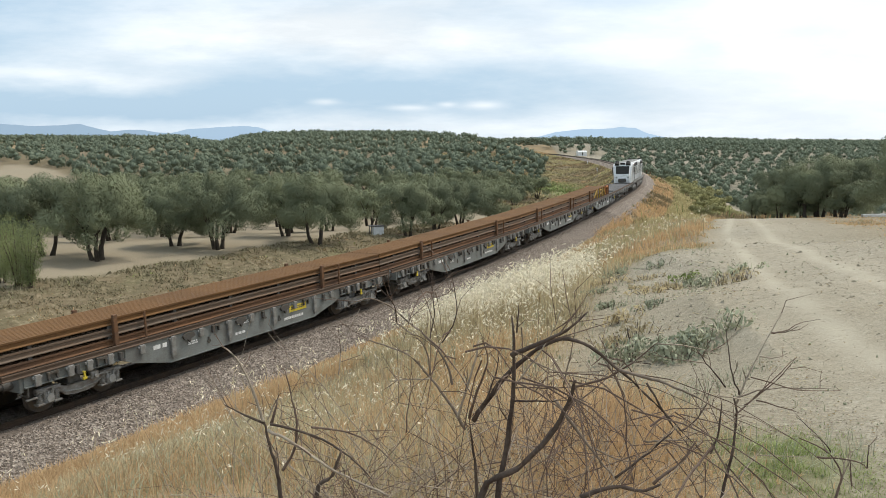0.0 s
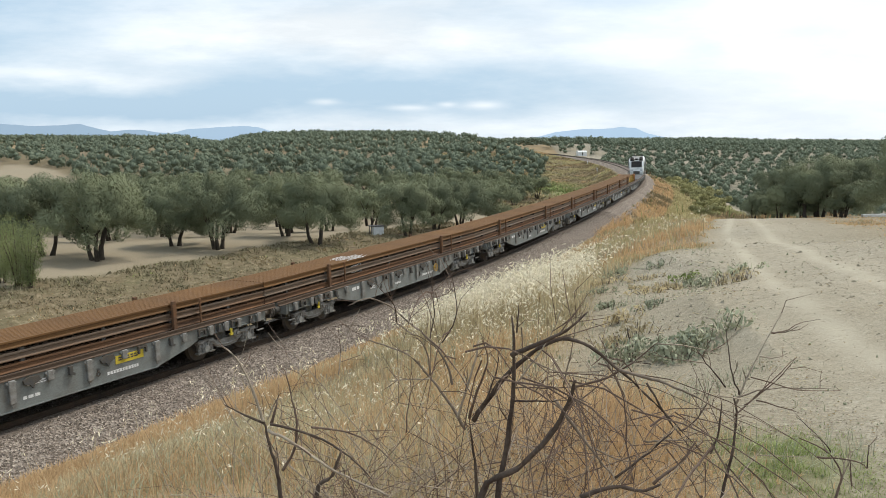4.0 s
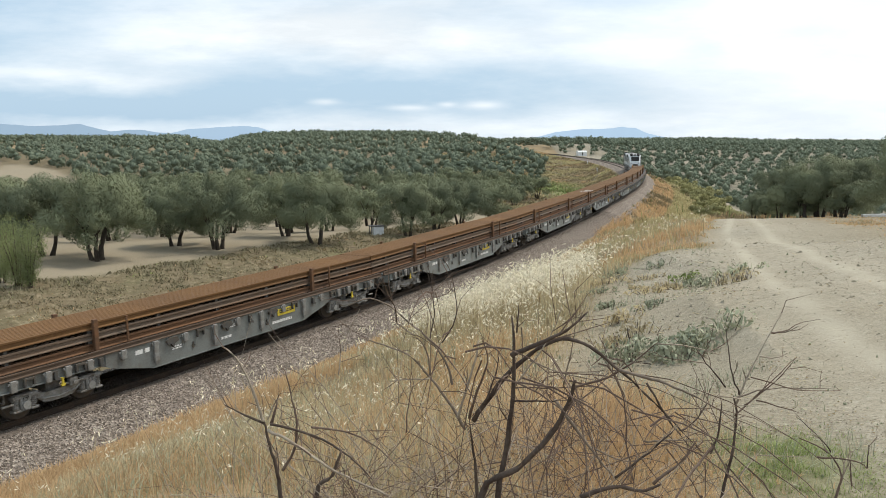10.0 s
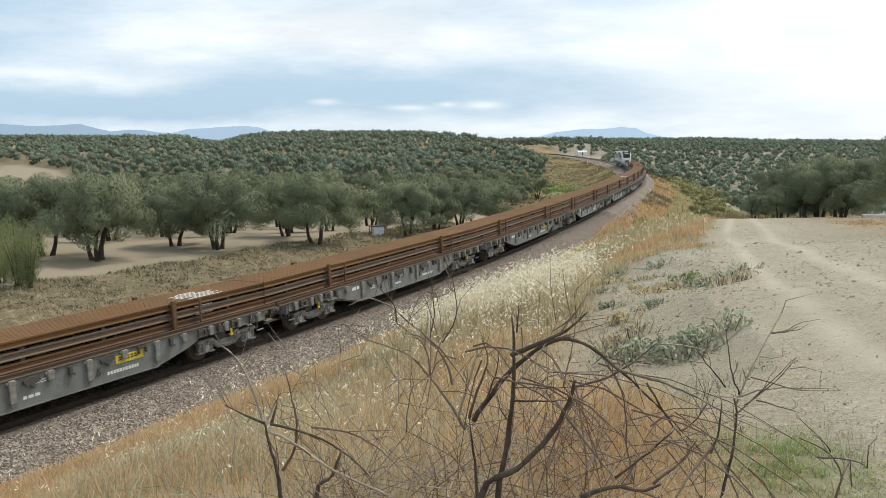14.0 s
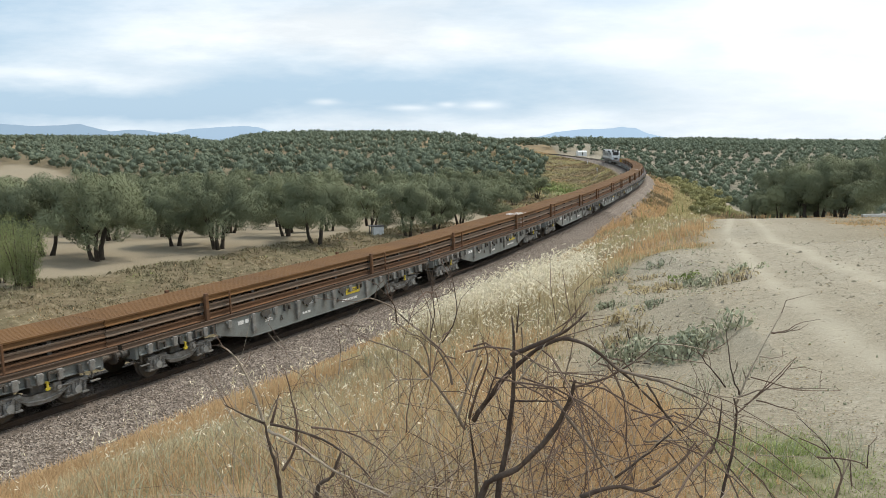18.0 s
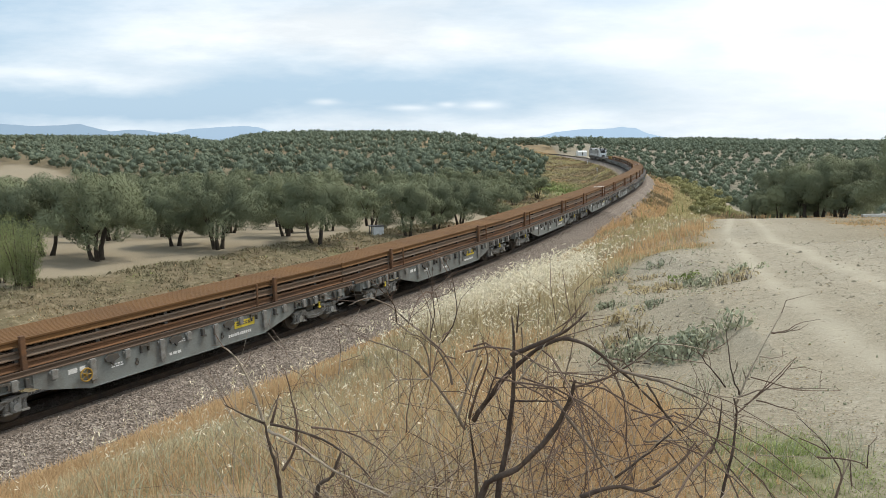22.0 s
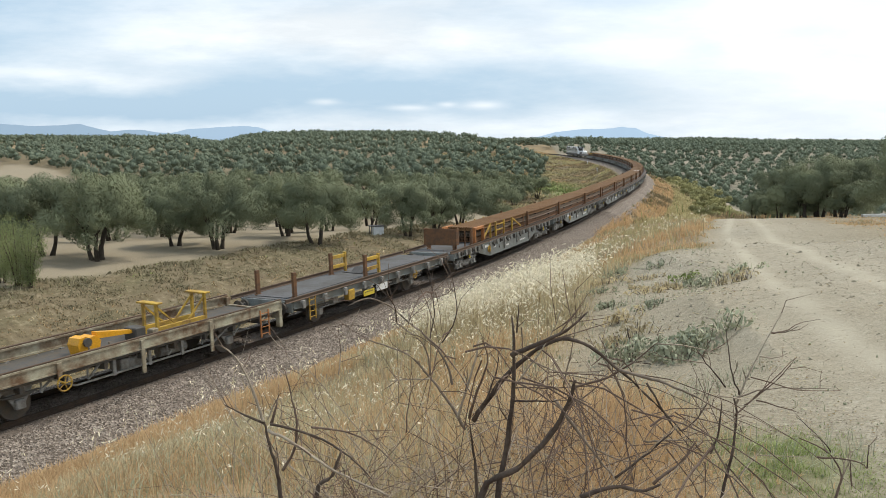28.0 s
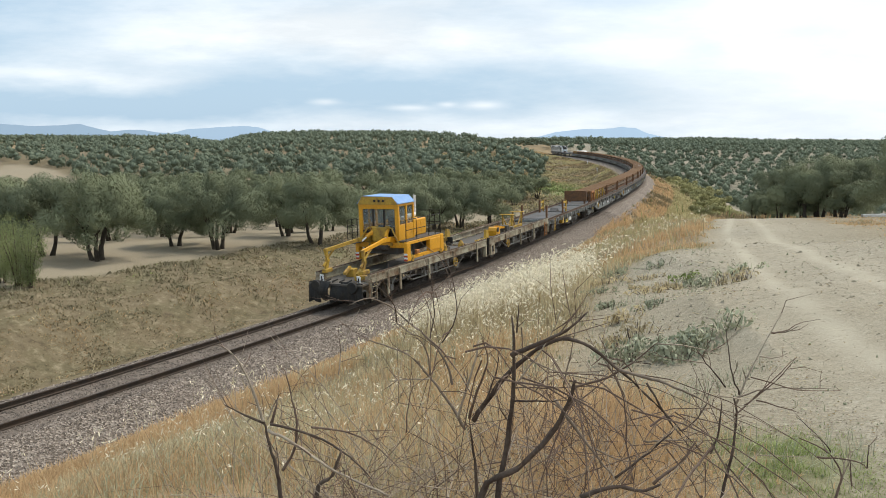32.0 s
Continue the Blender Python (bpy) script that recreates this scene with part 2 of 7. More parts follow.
def box(bm, x0, x1, y0, y1, z0, z1, bevel=0.0, m=None):
    r = bmesh.ops.create_cube(bm, size=1.0)
    vs = r["verts"]
    for v in vs:
        v.co = Vector(((x0 + x1) / 2 + v.co.x * (x1 - x0), (y0 + y1) / 2 + v.co.y * (y1 - y0), (z0 + z1) / 2 + v.co.z * (z1 - z0)))
    if bevel:
        es = list({e for v in vs for e in v.link_edges})
        g = bmesh.ops.bevel(bm, geom=es, offset=bevel, segments=1, affect="EDGES", profile=0.5)
        vs = list({v for f in g["faces"] for v in f.verts} | {v for v in vs if v.is_valid})
    if m is not None:
        bmesh.ops.transform(bm, matrix=m, verts=vs)
    return bm


def rod(bm, a, b, r, n=8, r2=None):
    """A round bar from a to b."""
    a, b = Vector(a), Vector(b)
    d = b - a
    q = d.to_track_quat("Z", "Y").to_matrix().to_4x4()
    bmesh.ops.create_cone(bm, cap_ends=True, segments=n, radius1=r, radius2=r if r2 is None else r2, depth=d.length,
                          matrix=Matrix.Translation((a + b) / 2) @ q)
    return bm


def beam(bm, a, b, w, h):
    """A square bar from a to b."""
    a, b = Vector(a), Vector(b)
    d = b - a
    q = d.to_track_quat("X", "Z").to_matrix().to_4x4()
    box(bm, -d.length / 2, d.length / 2, -w / 2, w / 2, -h / 2, h / 2, 0, Matrix.Translation((a + b) / 2) @ q)
    return bm


def prism(bm, outline, x0, x1, axis="y"):
    """A flat outline of (u, v) points, extruded between x0 and x1 along the axis."""
    place = {"y": lambda u, v, w: (u, w, v), "x": lambda u, v, w: (w, u, v), "z": lambda u, v, w: (u, v, w)}[axis]
    lo = [bm.verts.new(place(u, v, x0)) for u, v in outline]
    hi = [bm.verts.new(place(u, v, x1)) for u, v in outline]
    n = len(outline)
    fs = [bm.faces.new(lo), bm.faces.new(hi[::-1])]
    for i in range(n):
        fs.append(bm.faces.new((lo[i], hi[i], hi[(i + 1) % n], lo[(i + 1) % n])))
    bmesh.ops.recalc_face_normals(bm, faces=fs)
    return bm


def B():
    return bmesh.new()


# ---- the line of the track: bends to the left, with its level and its cant ----
BENDS = [-0.0012, 0.0015, 0.0043, 0.0027, 0.0014, 0.0012, 0.0016, 0.0020, 0.0020,
         0.0018, 0.0015, 0.0014, 0.0015, 0.0017, 0.0018, 0.0017, 0.0014, 0.0011]
LEVELS = ([-400, 0, 40, 80, 120, 160, 220, 290, 380, 500], [0, 0, 0.366, 0.44, 0.19, -0.03, -0.08, 0.10, 0.255, 0.4])
CANT = 0.03
TS = np.arange(-360.0, 1400.0, 0.5)


def track_line():
    k = np.interp(TS, -20 + 20.0 * np.arange(18), BENDS)
    k[TS < -20] = 0.0
    k[TS > 460] = 0.0
    th = np.concatenate([[0], np.cumsum((k[1:] + k[:-1]) / 2 * 0.5)])
    i0 = int(np.argmin(abs(TS)))
    th = th - th[i0] + 1.0423
    mid = (th[1:] + th[:-1]) / 2
    x = np.concatenate([[0], np.cumsum(np.cos(mid) * 0.5)])
    y = np.concatenate([[0], np.cumsum(np.sin(mid) * 0.5)])
    lev = np.interp(TS, *LEVELS)
    lev = np.convolve(np.pad(lev, 20, mode="edge"), np.ones(41) / 41, "valid")
    return x - x[i0] - 10.717, y - y[i0] + 23.965, lev, th


TX, TY, TZ, TH = track_line()


def on_track(s, off=0.0, up=0.0):
    """The place off metres to the right of the track's axis and up metres over the rail heads."""
    x, y, z, t = (np.interp(s, TS, a) for a in (TX, TY, TZ, TH))
    o = off - CANT * up
    return np.stack([x + o * np.sin(t), y - o * np.cos(t), z + up + CANT * off], -1)


def nearest_track(x, y):
    """Signed distance (right is positive) from the track's axis and the length along it."""
    x, y = np.ravel(x), np.ravel(y)
    cx, cy = TX[::8], TY[::8]
    off, s = np.empty(len(x)), np.empty(len(x))
    for i in range(0, len(x), 4000):
        dx, dy = x[i:i + 4000, None] - cx, y[i:i + 4000, None] - cy
        j = np.argmin(dx * dx + dy * dy, 1)
        a = np.arange(len(j))
        t = TH[::8][j]
        off[i:i + 4000] = dx[a, j] * np.sin(t) - dy[a, j] * np.cos(t)
        s[i:i + 4000] = TS[::8][j] + dx[a, j] * np.cos(t) + dy[a, j] * np.sin(t)
    return off, s


def wavy(x, y, size, seed=0.0):
    """Smooth unevenness between -1 and 1."""
    a = np.sin(x / size * 1.7 + 1.3 * seed) * np.cos(y / size * 1.3 - seed) + 0.6 * np.sin((x * 0.8 + y * 1.1) / size * 2.3 + 2.1 * seed)
    b = np.sin((x - 0.7 * y) / size * 3.9 + 0.7 * seed) * 0.35 + 0.25 * np.sin((1.2 * x + 0.3 * y) / size * 6.1 + seed)
    return (a + b) / 2.0


RIGHT_LAND = ([-400, -20, 4, 25, 50, 61, 68, 80, 100, 140, 200, 260, 350, 450, 700, 1500, 4500],
              [5.5, 6.1, 5.95, 4.55, 2.45, 1.4, 0.4, -3.0, -8.5, -14.5, -15.0, -11.0, -3.6, 2.2, 3.5, 1, -5])
LEFT_LAND = ([-400, 40, 60, 100, 180, 280, 400, 520, 650, 1500, 4500], [1.2, 1.0, 0.5, -2.8, -3.8, -1.8, 3.6, 8.0, 9.0, 2, -5])


def land(x, y):
    """The height of the ground, its distance from the track and the length along it."""
    x, y = np.asarray(x, float), np.asarray(y, float)
    shape = x.shape
    x, y = x.ravel(), y.ravel()
    off, s = nearest_track(x, y)
    r = np.interp(y, *RIGHT_LAND) + 0.10 * wavy(x, y, 9, 1) * np.clip(y / 20, 0.2, 4)
    l = np.interp(y + 0.25 * np.abs(x), *LEFT_LAND) + 0.12 * wavy(x, y, 11, 2) * np.clip(y / 40, 0.3, 5)
    l = l - 3.0 * np.clip((-x - 90) / 120, 0, 1) * np.clip((y - 250) / 200, 0, 1)
    r = r + (1.6 * wavy(x, y, 70, 31) + 0.8 * wavy(x, y, 30, 32)) * np.clip((y - 260) / 150, 0, 1) - 1.5 * np.clip((x - 170) / 120, 0, 1) * np.clip((y - 250) / 150, 0, 1)
    l = l + 0.9 * wavy(x, y, 55, 33) * np.clip((y - 120) / 150, 0, 1)
    l = l - 5.0 * np.exp(-((x / np.maximum(y, 1.0) + 0.285) / 0.034) ** 2) * np.clip((y - 330) / 140, 0, 1)
    w = np.clip((off + 25) / 50, 0, 1)
    n = l * (1 - w) + r * w
    n = np.where(np.abs(off) < 60, np.where(off > 0, r, l), n)
    base = np.interp(s, TS, TZ) - 0.8
    a = np.abs(off)
    wide = np.where(off > 0, 3.0, 4.6)
    slope = np.where(off > 0, 0.40, 0.5)
    grow = np.clip(a - wide, 0, None) * slope * (1 + 0.12 * wavy(x, y, 5, 3))
    z = np.clip(n, base - grow, base + grow)
    # softened edges of the cutting
    z = z - 0.35 * np.exp(-((n - base - grow) / 0.8) ** 2) * (n > base) * np.clip((a - wide) / 3, 0, 1)
    z = z + 0.05 * wavy(x, y, 1.3, 4) * np.clip((a - 3) / 3, 0, 1)
    z = z + np.where((off < -4.5) & (off > -14), 0.13 * wavy(x, y, 1.0, 7) + 0.1 * wavy(x, y, 2.6, 9), 0) * np.clip((a - 4.5) / 2, 0, 1) * np.clip((14 - a) / 2, 0, 1)
    return z.reshape(shape), off.reshape(shape), s.reshape(shape)


def ground_z(x, y):
    z, _, _ = land(np.array([x]), np.array([y]))
    return float(z[0])


def road_mid(y):
    """The middle of the dirt track beside the camera, across at the depth y."""
    return np.interp(y, [-60, 2, 5, 9.4, 11.2, 16.5, 21.3, 29.9, 45, 60, 95], [2.0, 3.6, 4.35, 5.4, 5.85, 7.5, 9.0, 11.65, 17.3, 23.0, 38.0])


# ---- the ground: one sheet out to the horizon ----
def smooth(a, lo, hi):
    t = np.clip((a - lo) / (hi - lo), 0, 1)
    return t * t * (3 - 2 * t)


def zones(x, y, off, s):
    """Shares of road, bare soil, orange grass and green growth at a place (the rest is dry straw)."""
    n1, n2 = wavy(x, y, 3.0, 5), wavy(x, y, 14.0, 6)
    dr = np.abs(x - road_mid(y))
    n3 = wavy(x, y, 0.8, 75)
    rut = np.exp(-((dr - 0.7 - 0.07 * n1) / 0.2) ** 2)
    worn_bed = smooth(1.75 - dr + 0.22 * n1 + 0.12 * n3, 0.0, 0.3)
    road = np.clip(worn_bed * (0.22 + 0.14 * n3) + rut * (0.55 + 0.2 * n1), 0, 1) * (y < 90) * (y > -60)
    verge = smooth(x - np.interp(y, [0, 5, 10, 16, 20.5, 23, 26, 33, 50, 60, 63], [1.4, 1.35, 1.9, 2.8, 4.0, 6.6, 8.5, 11.2, 17.2, 21.0, 60.0]) + 0.7 * n1, -0.7, 1.3) * (off > 3.0)
    field = smooth(-off + 1.0 * n1, 12.5, 14.5) * np.where(off < 0, smooth(105 - s, 0, 25), 1)
    far = smooth(y, 80, 110)
    soil = np.clip(np.maximum(verge, field), 0, 1)
    patch = smooth(wavy(x, y, 40, 9), 0.1, 0.6)
    soil = np.where((np.abs(off) > 22) & ~((off < 0) & (off > -62) & (s > 105)), np.maximum(soil, far * np.where((off > 0) & (y > 150), 0.03 + 0.12 * patch, 0.08 + 0.3 * patch)), soil)
    for px, py, rx, ry in ((-137, 432, 16, 16), (15, 157, 9, 9), (-8, 138, 14, 10)):
        soil = np.maximum(soil, smooth(1.25 - np.hypot((x - px) / rx, (y - py) / ry), 0, 0.3))
    soil = np.maximum(soil, smooth(1.2 - np.hypot((x + 0.535 * y) / 14, (y - 180) / 80), 0, 0.3))
    soil = soil * (1 - 0.62 * smooth(x - road_mid(y) - 2.2 + 0.5 * n1, 0, 3.0) * (off > 3) * (y < 90))
    orange = smooth(n2 + 0.4 * n1, 0.05, 0.8) * (1 - soil) * (1 - 0.75 * smooth(y, 90, 130))
    orange = np.maximum(orange, smooth(y, 23, 30) * (off > 2) * (1 - soil) * (0.4 + 0.4 * n1))
    orange = np.maximum(orange, (off < -4) * smooth(s, 90, 130) * (1 - soil) * (0.5 + 0.4 * n1))
    green = smooth(wavy(x, y, 7, 8), 0.55, 0.95) * 0.5 * (1 - soil)
    green = np.maximum(green, np.exp(-(((x - 25) / 7) ** 2 + ((y - 172) / 28) ** 2)) * 1.0)
    green = np.maximum(green, 0.9 * np.exp(-(((x - 1.9) / 0.3) ** 2 + ((y - 4.1) / 0.5) ** 2)) * (0.8 + 0.5 * wavy(x, y, 0.25, 71)))
    return road, soil, orange, green


def ground_material():
    m, nt, b = material("ground", 0.95, 0, 0.1)
    at = nt.nodes.new("ShaderNodeVertexColor"); at.layer_name = "zones"
    sp = nt.nodes.new("ShaderNodeSeparateColor")
    nt.links.new(at.outputs[0], sp.inputs[0])
    fine = noise_node(nt, 9.0, 8, 0.7)
    clod = noise_node(nt, 1.1, 7, 0.65)
    big = noise_node(nt, 0.09, 5, 0.6)
    straw = mixed(nt, fine, (0.12, 0.097, 0.06), (0.33, 0.272, 0.175))
    at2 = nt.nodes.new("ShaderNodeVertexColor"); at2.layer_name = "slope"
    straw = mixed(nt, ramp(nt, clod, [(0.38, (0, 0, 0)), (0.62, (1, 1, 1))]), straw, (0.19, 0.155, 0.10))
    soil = mixed(nt, clod, (0.175, 0.157, 0.118), (0.315, 0.284, 0.22))
    soil = mixed(nt, ramp(nt, fine, [(0.42, (0, 0, 0)), (0.7, (1, 1, 1))]), soil, (0.45, 0.42, 0.345))
    soil = mixed(nt, ramp(nt, big, [(0.4, (0, 0, 0)), (0.65, (0.6, 0.6, 0.6))]), soil, (0.30, 0.26, 0.185))
    road = mixed(nt, clod, (0.345, 0.31, 0.237), (0.455, 0.415, 0.327))
    orange = mixed(nt, fine, (0.235, 0.165, 0.092), (0.42, 0.31, 0.182))
    green = mixed(nt, fine, (0.10, 0.14, 0.045), (0.25, 0.27, 0.11))
    grit = noise_node(nt, 38.0, 4, 0.75)
    soil = mixed(nt, ramp(nt, grit, [(0.36, (0.75, 0.75, 0.75)), (0.5, (0, 0, 0))]), soil, (0.13, 0.11, 0.08))
    soil = mixed(nt, ramp(nt, grit, [(0.58, (0, 0, 0)), (0.72, (0.8, 0.8, 0.8))]), soil, (0.50, 0.47, 0.39))
    c = mixed(nt, sp.outputs[2], straw, orange)
    rough = mixed(nt, fine, (0.085, 0.066, 0.04), (0.23, 0.18, 0.11))
    rough = mixed(nt, ramp(nt, clod, [(0.4, (0, 0, 0)), (0.6, (1, 1, 1))]), rough, (0.18, 0.145, 0.094))
    rough = mixed(nt, ramp(nt, big, [(0.45, (0, 0, 0)), (0.6, (0.7, 0.7, 0.7))]), rough, (0.155, 0.125, 0.075))
    blot = noise_node(nt, 0.55, 6, 0.65)
    tuft = noise_node(nt, 2.6, 6, 0.7)
    rough = mixed(nt, ramp(nt, blot, [(0.42, (0.85, 0.85, 0.85)), (0.54, (0, 0, 0))]), rough, mixed(nt, tuft, (0.075, 0.065, 0.038), (0.20, 0.17, 0.10)))
    rough = mixed(nt, ramp(nt, tuft, [(0.52, (0, 0, 0)), (0.66, (0.8, 0.8, 0.8))]), rough, (0.27, 0.225, 0.15))
    rough = mixed(nt, ramp(nt, tuft, [(0.34, (0.75, 0.75, 0.75)), (0.45, (0, 0, 0))]), rough, (0.085, 0.065, 0.042))
    c = mixed(nt, at2.outputs[0], c, rough)
    soil = mixed(nt, at2.outputs[0], soil, mixed(nt, fine, (0.20, 0.168, 0.118), (0.345, 0.297, 0.217)))
    c = mixed(nt, sp.outputs[1], c, soil)
    c = mixed(nt, sp.outputs[0], c, road)
    c = mixed(nt, at.outputs[1], c, green)
    nt.links.new(c, b.inputs["Base Color"])
    h = mixed(nt, 0.5, fine, clod)
    bump(nt, b, h, 0.8, 0.07)
    return m


def build_ground():
    ang = np.concatenate([np.arange(-180, -36, 4.0), np.arange(-36, 36, 0.22), np.arange(36, 180.1, 4.0)])
    ang[-1] = 180.0
    rad = np.concatenate([[0.002, 0.3], 1.0 * 1.0205 ** np.arange(0, 415)])
    rad = rad[rad < 4700]
    A, R = np.meshgrid(np.radians(ang), rad)
    X, Y = R * np.sin(A), R * np.cos(A)
    Z, off, s = land(X, Y)
    na, nr = len(ang), len(rad)
    V = np.stack([X.ravel(), Y.ravel(), Z.ravel()], 1)
    V = np.vstack([V, [[0, 0, ground_z(0, 0)]]])
    i = np.arange(nr - 1)[:, None] * na + np.arange(na - 1)
    F = np.stack([i, i + 1, i + na + 1, i + na], -1).reshape(-1, 4)[:, ::-1]
    ob = tri_mesh("ground", V, F, ground_material(), smooth=True)
    me = ob.data
    ro, so, og, gr = zones(V[:, 0], V[:, 1], np.append(off.ravel(), 20), np.append(s.ravel(), 0))
    col = me.color_attributes.new("zones", "FLOAT_COLOR", "POINT")
    col.data.foreach_set("color", np.stack([ro, so, og, gr], 1).astype(np.float32).ravel())
    lf = np.append((smooth(-off.ravel(), 2, 4) * smooth(400 - V[:-1, 1], 0, 100)), 0)
    c2 = me.color_attributes.new("slope", "FLOAT_COLOR", "POINT")
    c2.data.foreach_set("color", np.repeat(lf[:, None], 4, 1).astype(np.float32).ravel())
    tagged(ob, "dry grass bank, pale dirt track and olive grove soil", "ground", kind="structure")


build_ground()


# ---- the railway: ballast bed, two rails ----
def ballast_material():
    m, nt, b = material("ballast", 0.9, 0, 0.2)
    g = nt.nodes.new("ShaderNodeNewGeometry")
    c = ramp(nt, g.outputs["Random Per Island"], [(0.0, (0.085, 0.07, 0.058)), (0.35, (0.195, 0.163, 0.138)), (0.7, (0.295, 0.248, 0.21)), (1.0, (0.43, 0.375, 0.325))])
    f = noise_node(nt, 30, 3, 0.6)
    c = mixed(nt, 0.4, c, ramp(nt, f, [(0.3, (0.6, 0.6, 0.6)), (0.7, (1.2, 1.2, 1.2))]), "MULTIPLY")
    nt.links.new(c, b.inputs["Base Color"])
    return m


def bed_material():
    m, nt, b = material("ballast_bed", 0.95, 0, 0.15)
    tc = nt.nodes.new("ShaderNodeTexCoord")
    v = nt.nodes.new("ShaderNodeTexVoronoi"); v.inputs["Scale"].default_value = 17.0
    nt.links.new(tc.outputs["Object"], v.inputs["Vector"])
    c = ramp(nt, v.outputs["Color"], [(0.1, (0.09, 0.075, 0.062)), (0.5, (0.215, 0.18, 0.152)), (0.9, (0.40, 0.35, 0.30))])
    big = noise_node(nt, 0.35, 4, 0.6)
    c = mixed(nt, 0.6, c, ramp(nt, big, [(0.35, (0.75, 0.72, 0.7)), (0.65, (1.1, 1.1, 1.08))]), "MULTIPLY")
    nt.links.new(c, b.inputs["Base Color"])
    bump(nt, b, v.outputs["Distance"], 1.0, 0.05)
    return m


BED = [(-3.9, -1.6), (-3.3, -0.80), (-1.75, -0.2), (-0.95, -0.19), (-0.7, -0.23), (0.7, -0.23), (0.95, -0.19), (1.75, -0.2), (3.15, -0.82), (3.6, -1.6)]


def bed_level(off):
    return np.interp(off, [b[0] for b in BED], [b[1] for b in BED])


def sweep(name, outline, s0, s1, step, mat, closed, sm=False):
    ss = np.arange(s0, s1 + step, step)
    n = len(outline)
    V = np.concatenate([on_track(ss, o, u)[:, None, :] for o, u in outline], 1).reshape(-1, 3)
    m = n if closed else n - 1
    i = np.arange(len(ss) - 1)[:, None] * n + np.arange(m)
    j = np.arange(len(ss) - 1)[:, None] * n + (np.arange(m) + 1) % n
    F = np.stack([i, j, j + n, i + n], -1).reshape(-1, 4)[:, ::-1]
    return tri_mesh(name, V, F, mat, smooth=sm)


def build_track():
    bed = sweep("ballast_bed", BED, -340, 470, 1.5, bed_material(), False)
    tagged(bed, "grey-brown crushed stone ballast bed under the track", "ballast", kind="structure")
    head = [(-0.036, 0), (0.036, 0), (0.036, -0.035), (0.01, -0.05), (0.01, -0.14), (0.075, -0.16), (0.075, -0.175),
            (-0.075, -0.175), (-0.075, -0.16), (-0.01, -0.14), (-0.01, -0.05), (-0.036, -0.035)]
    for side in (-0.87, 0.87):
        r = sweep("rail", [(o + side, u) for o, u in head], -340, 470, 1.5, RAILSTEEL, True)
        tagged(r, "dark rusty steel running rail on the ballast", "rail", "rails of the line", "structure")
    rng = np.random.default_rng(3)
    n = 90000
    s = -14 + 75 * rng.random(n) ** 1.5
    off = rng.uniform(-2.6, 3.15, n)
    keep = (np.abs(np.abs(off) - 0.87) > 0.1) & (off > -2.6)
    s, off = s[keep], off[keep]
    P = on_track(s, off, 0) + np.stack([0 * s, 0 * s, bed_level(off) + rng.uniform(-0.012, 0.022, len(s))], 1)
    size = rng.uniform(0.018, 0.037, len(s))
    O = np.array([(1, 0, 0), (-1, 0, 0), (0, 1, 0), (0, -1, 0), (0, 0, 1), (0, 0, -1)], float)
    T = np.array([(0, 2, 4), (2, 1, 4), (1, 3, 4), (3, 0, 4), (2, 0, 5), (1, 2, 5), (3, 1, 5), (0, 3, 5)])
    V = P[:, None, :] + (O[None] + rng.normal(0, 0.28, (len(s), 6, 3))) * size[:, None, None] * np.array([1.1, 1.1, 0.8])
    F = (np.arange(len(s))[:, None, None] * 6 + T[None]).reshape(-1, 3)
    mid = np.repeat(np.abs(off + rng.normal(0, 0.18, len(off))) < 1.45, 8)
    V = V.reshape(-1, 3)
    st = tri_mesh("ballast_stones", V, F[~mid], ballast_material())
    tagged(st, "loose angular grey and pinkish ballast stones", "stones", kind="stuff")
    # stones near the rails: a slight brown tone plus the train's shade as colour
    st = tri_mesh("oily_stones", V, F[mid], worn("shade_brown_stone", (0.23, 0.19, 0.16), (0.125, 0.104, 0.087), 0.85, 0, 3, 40, 0.5))
    tagged(st, "slightly brown ballast stones round the rails, shade put into their colour", "stones", kind="stuff")
    # strip over the bed, darkened likewise: slight brown and painted shade
    strip = sweep("stained_bed", [(o, u + 0.006) for o, u in ((-1.5, -0.197), (-0.95, -0.19), (-0.7, -0.23), (0.7, -0.23), (0.95, -0.19), (1.5, -0.197))], -340, 470, 1.5,
                  worn("shade_brown_bed", (0.22, 0.182, 0.153), (0.125, 0.104, 0.087), 0.95, 0, 2, 20, 0.5, 0.1, None, 0.03), False)
    tagged(strip, "slightly brown ballast between the rails, shade put into its colour", "ballast", kind="structure")


build_track()


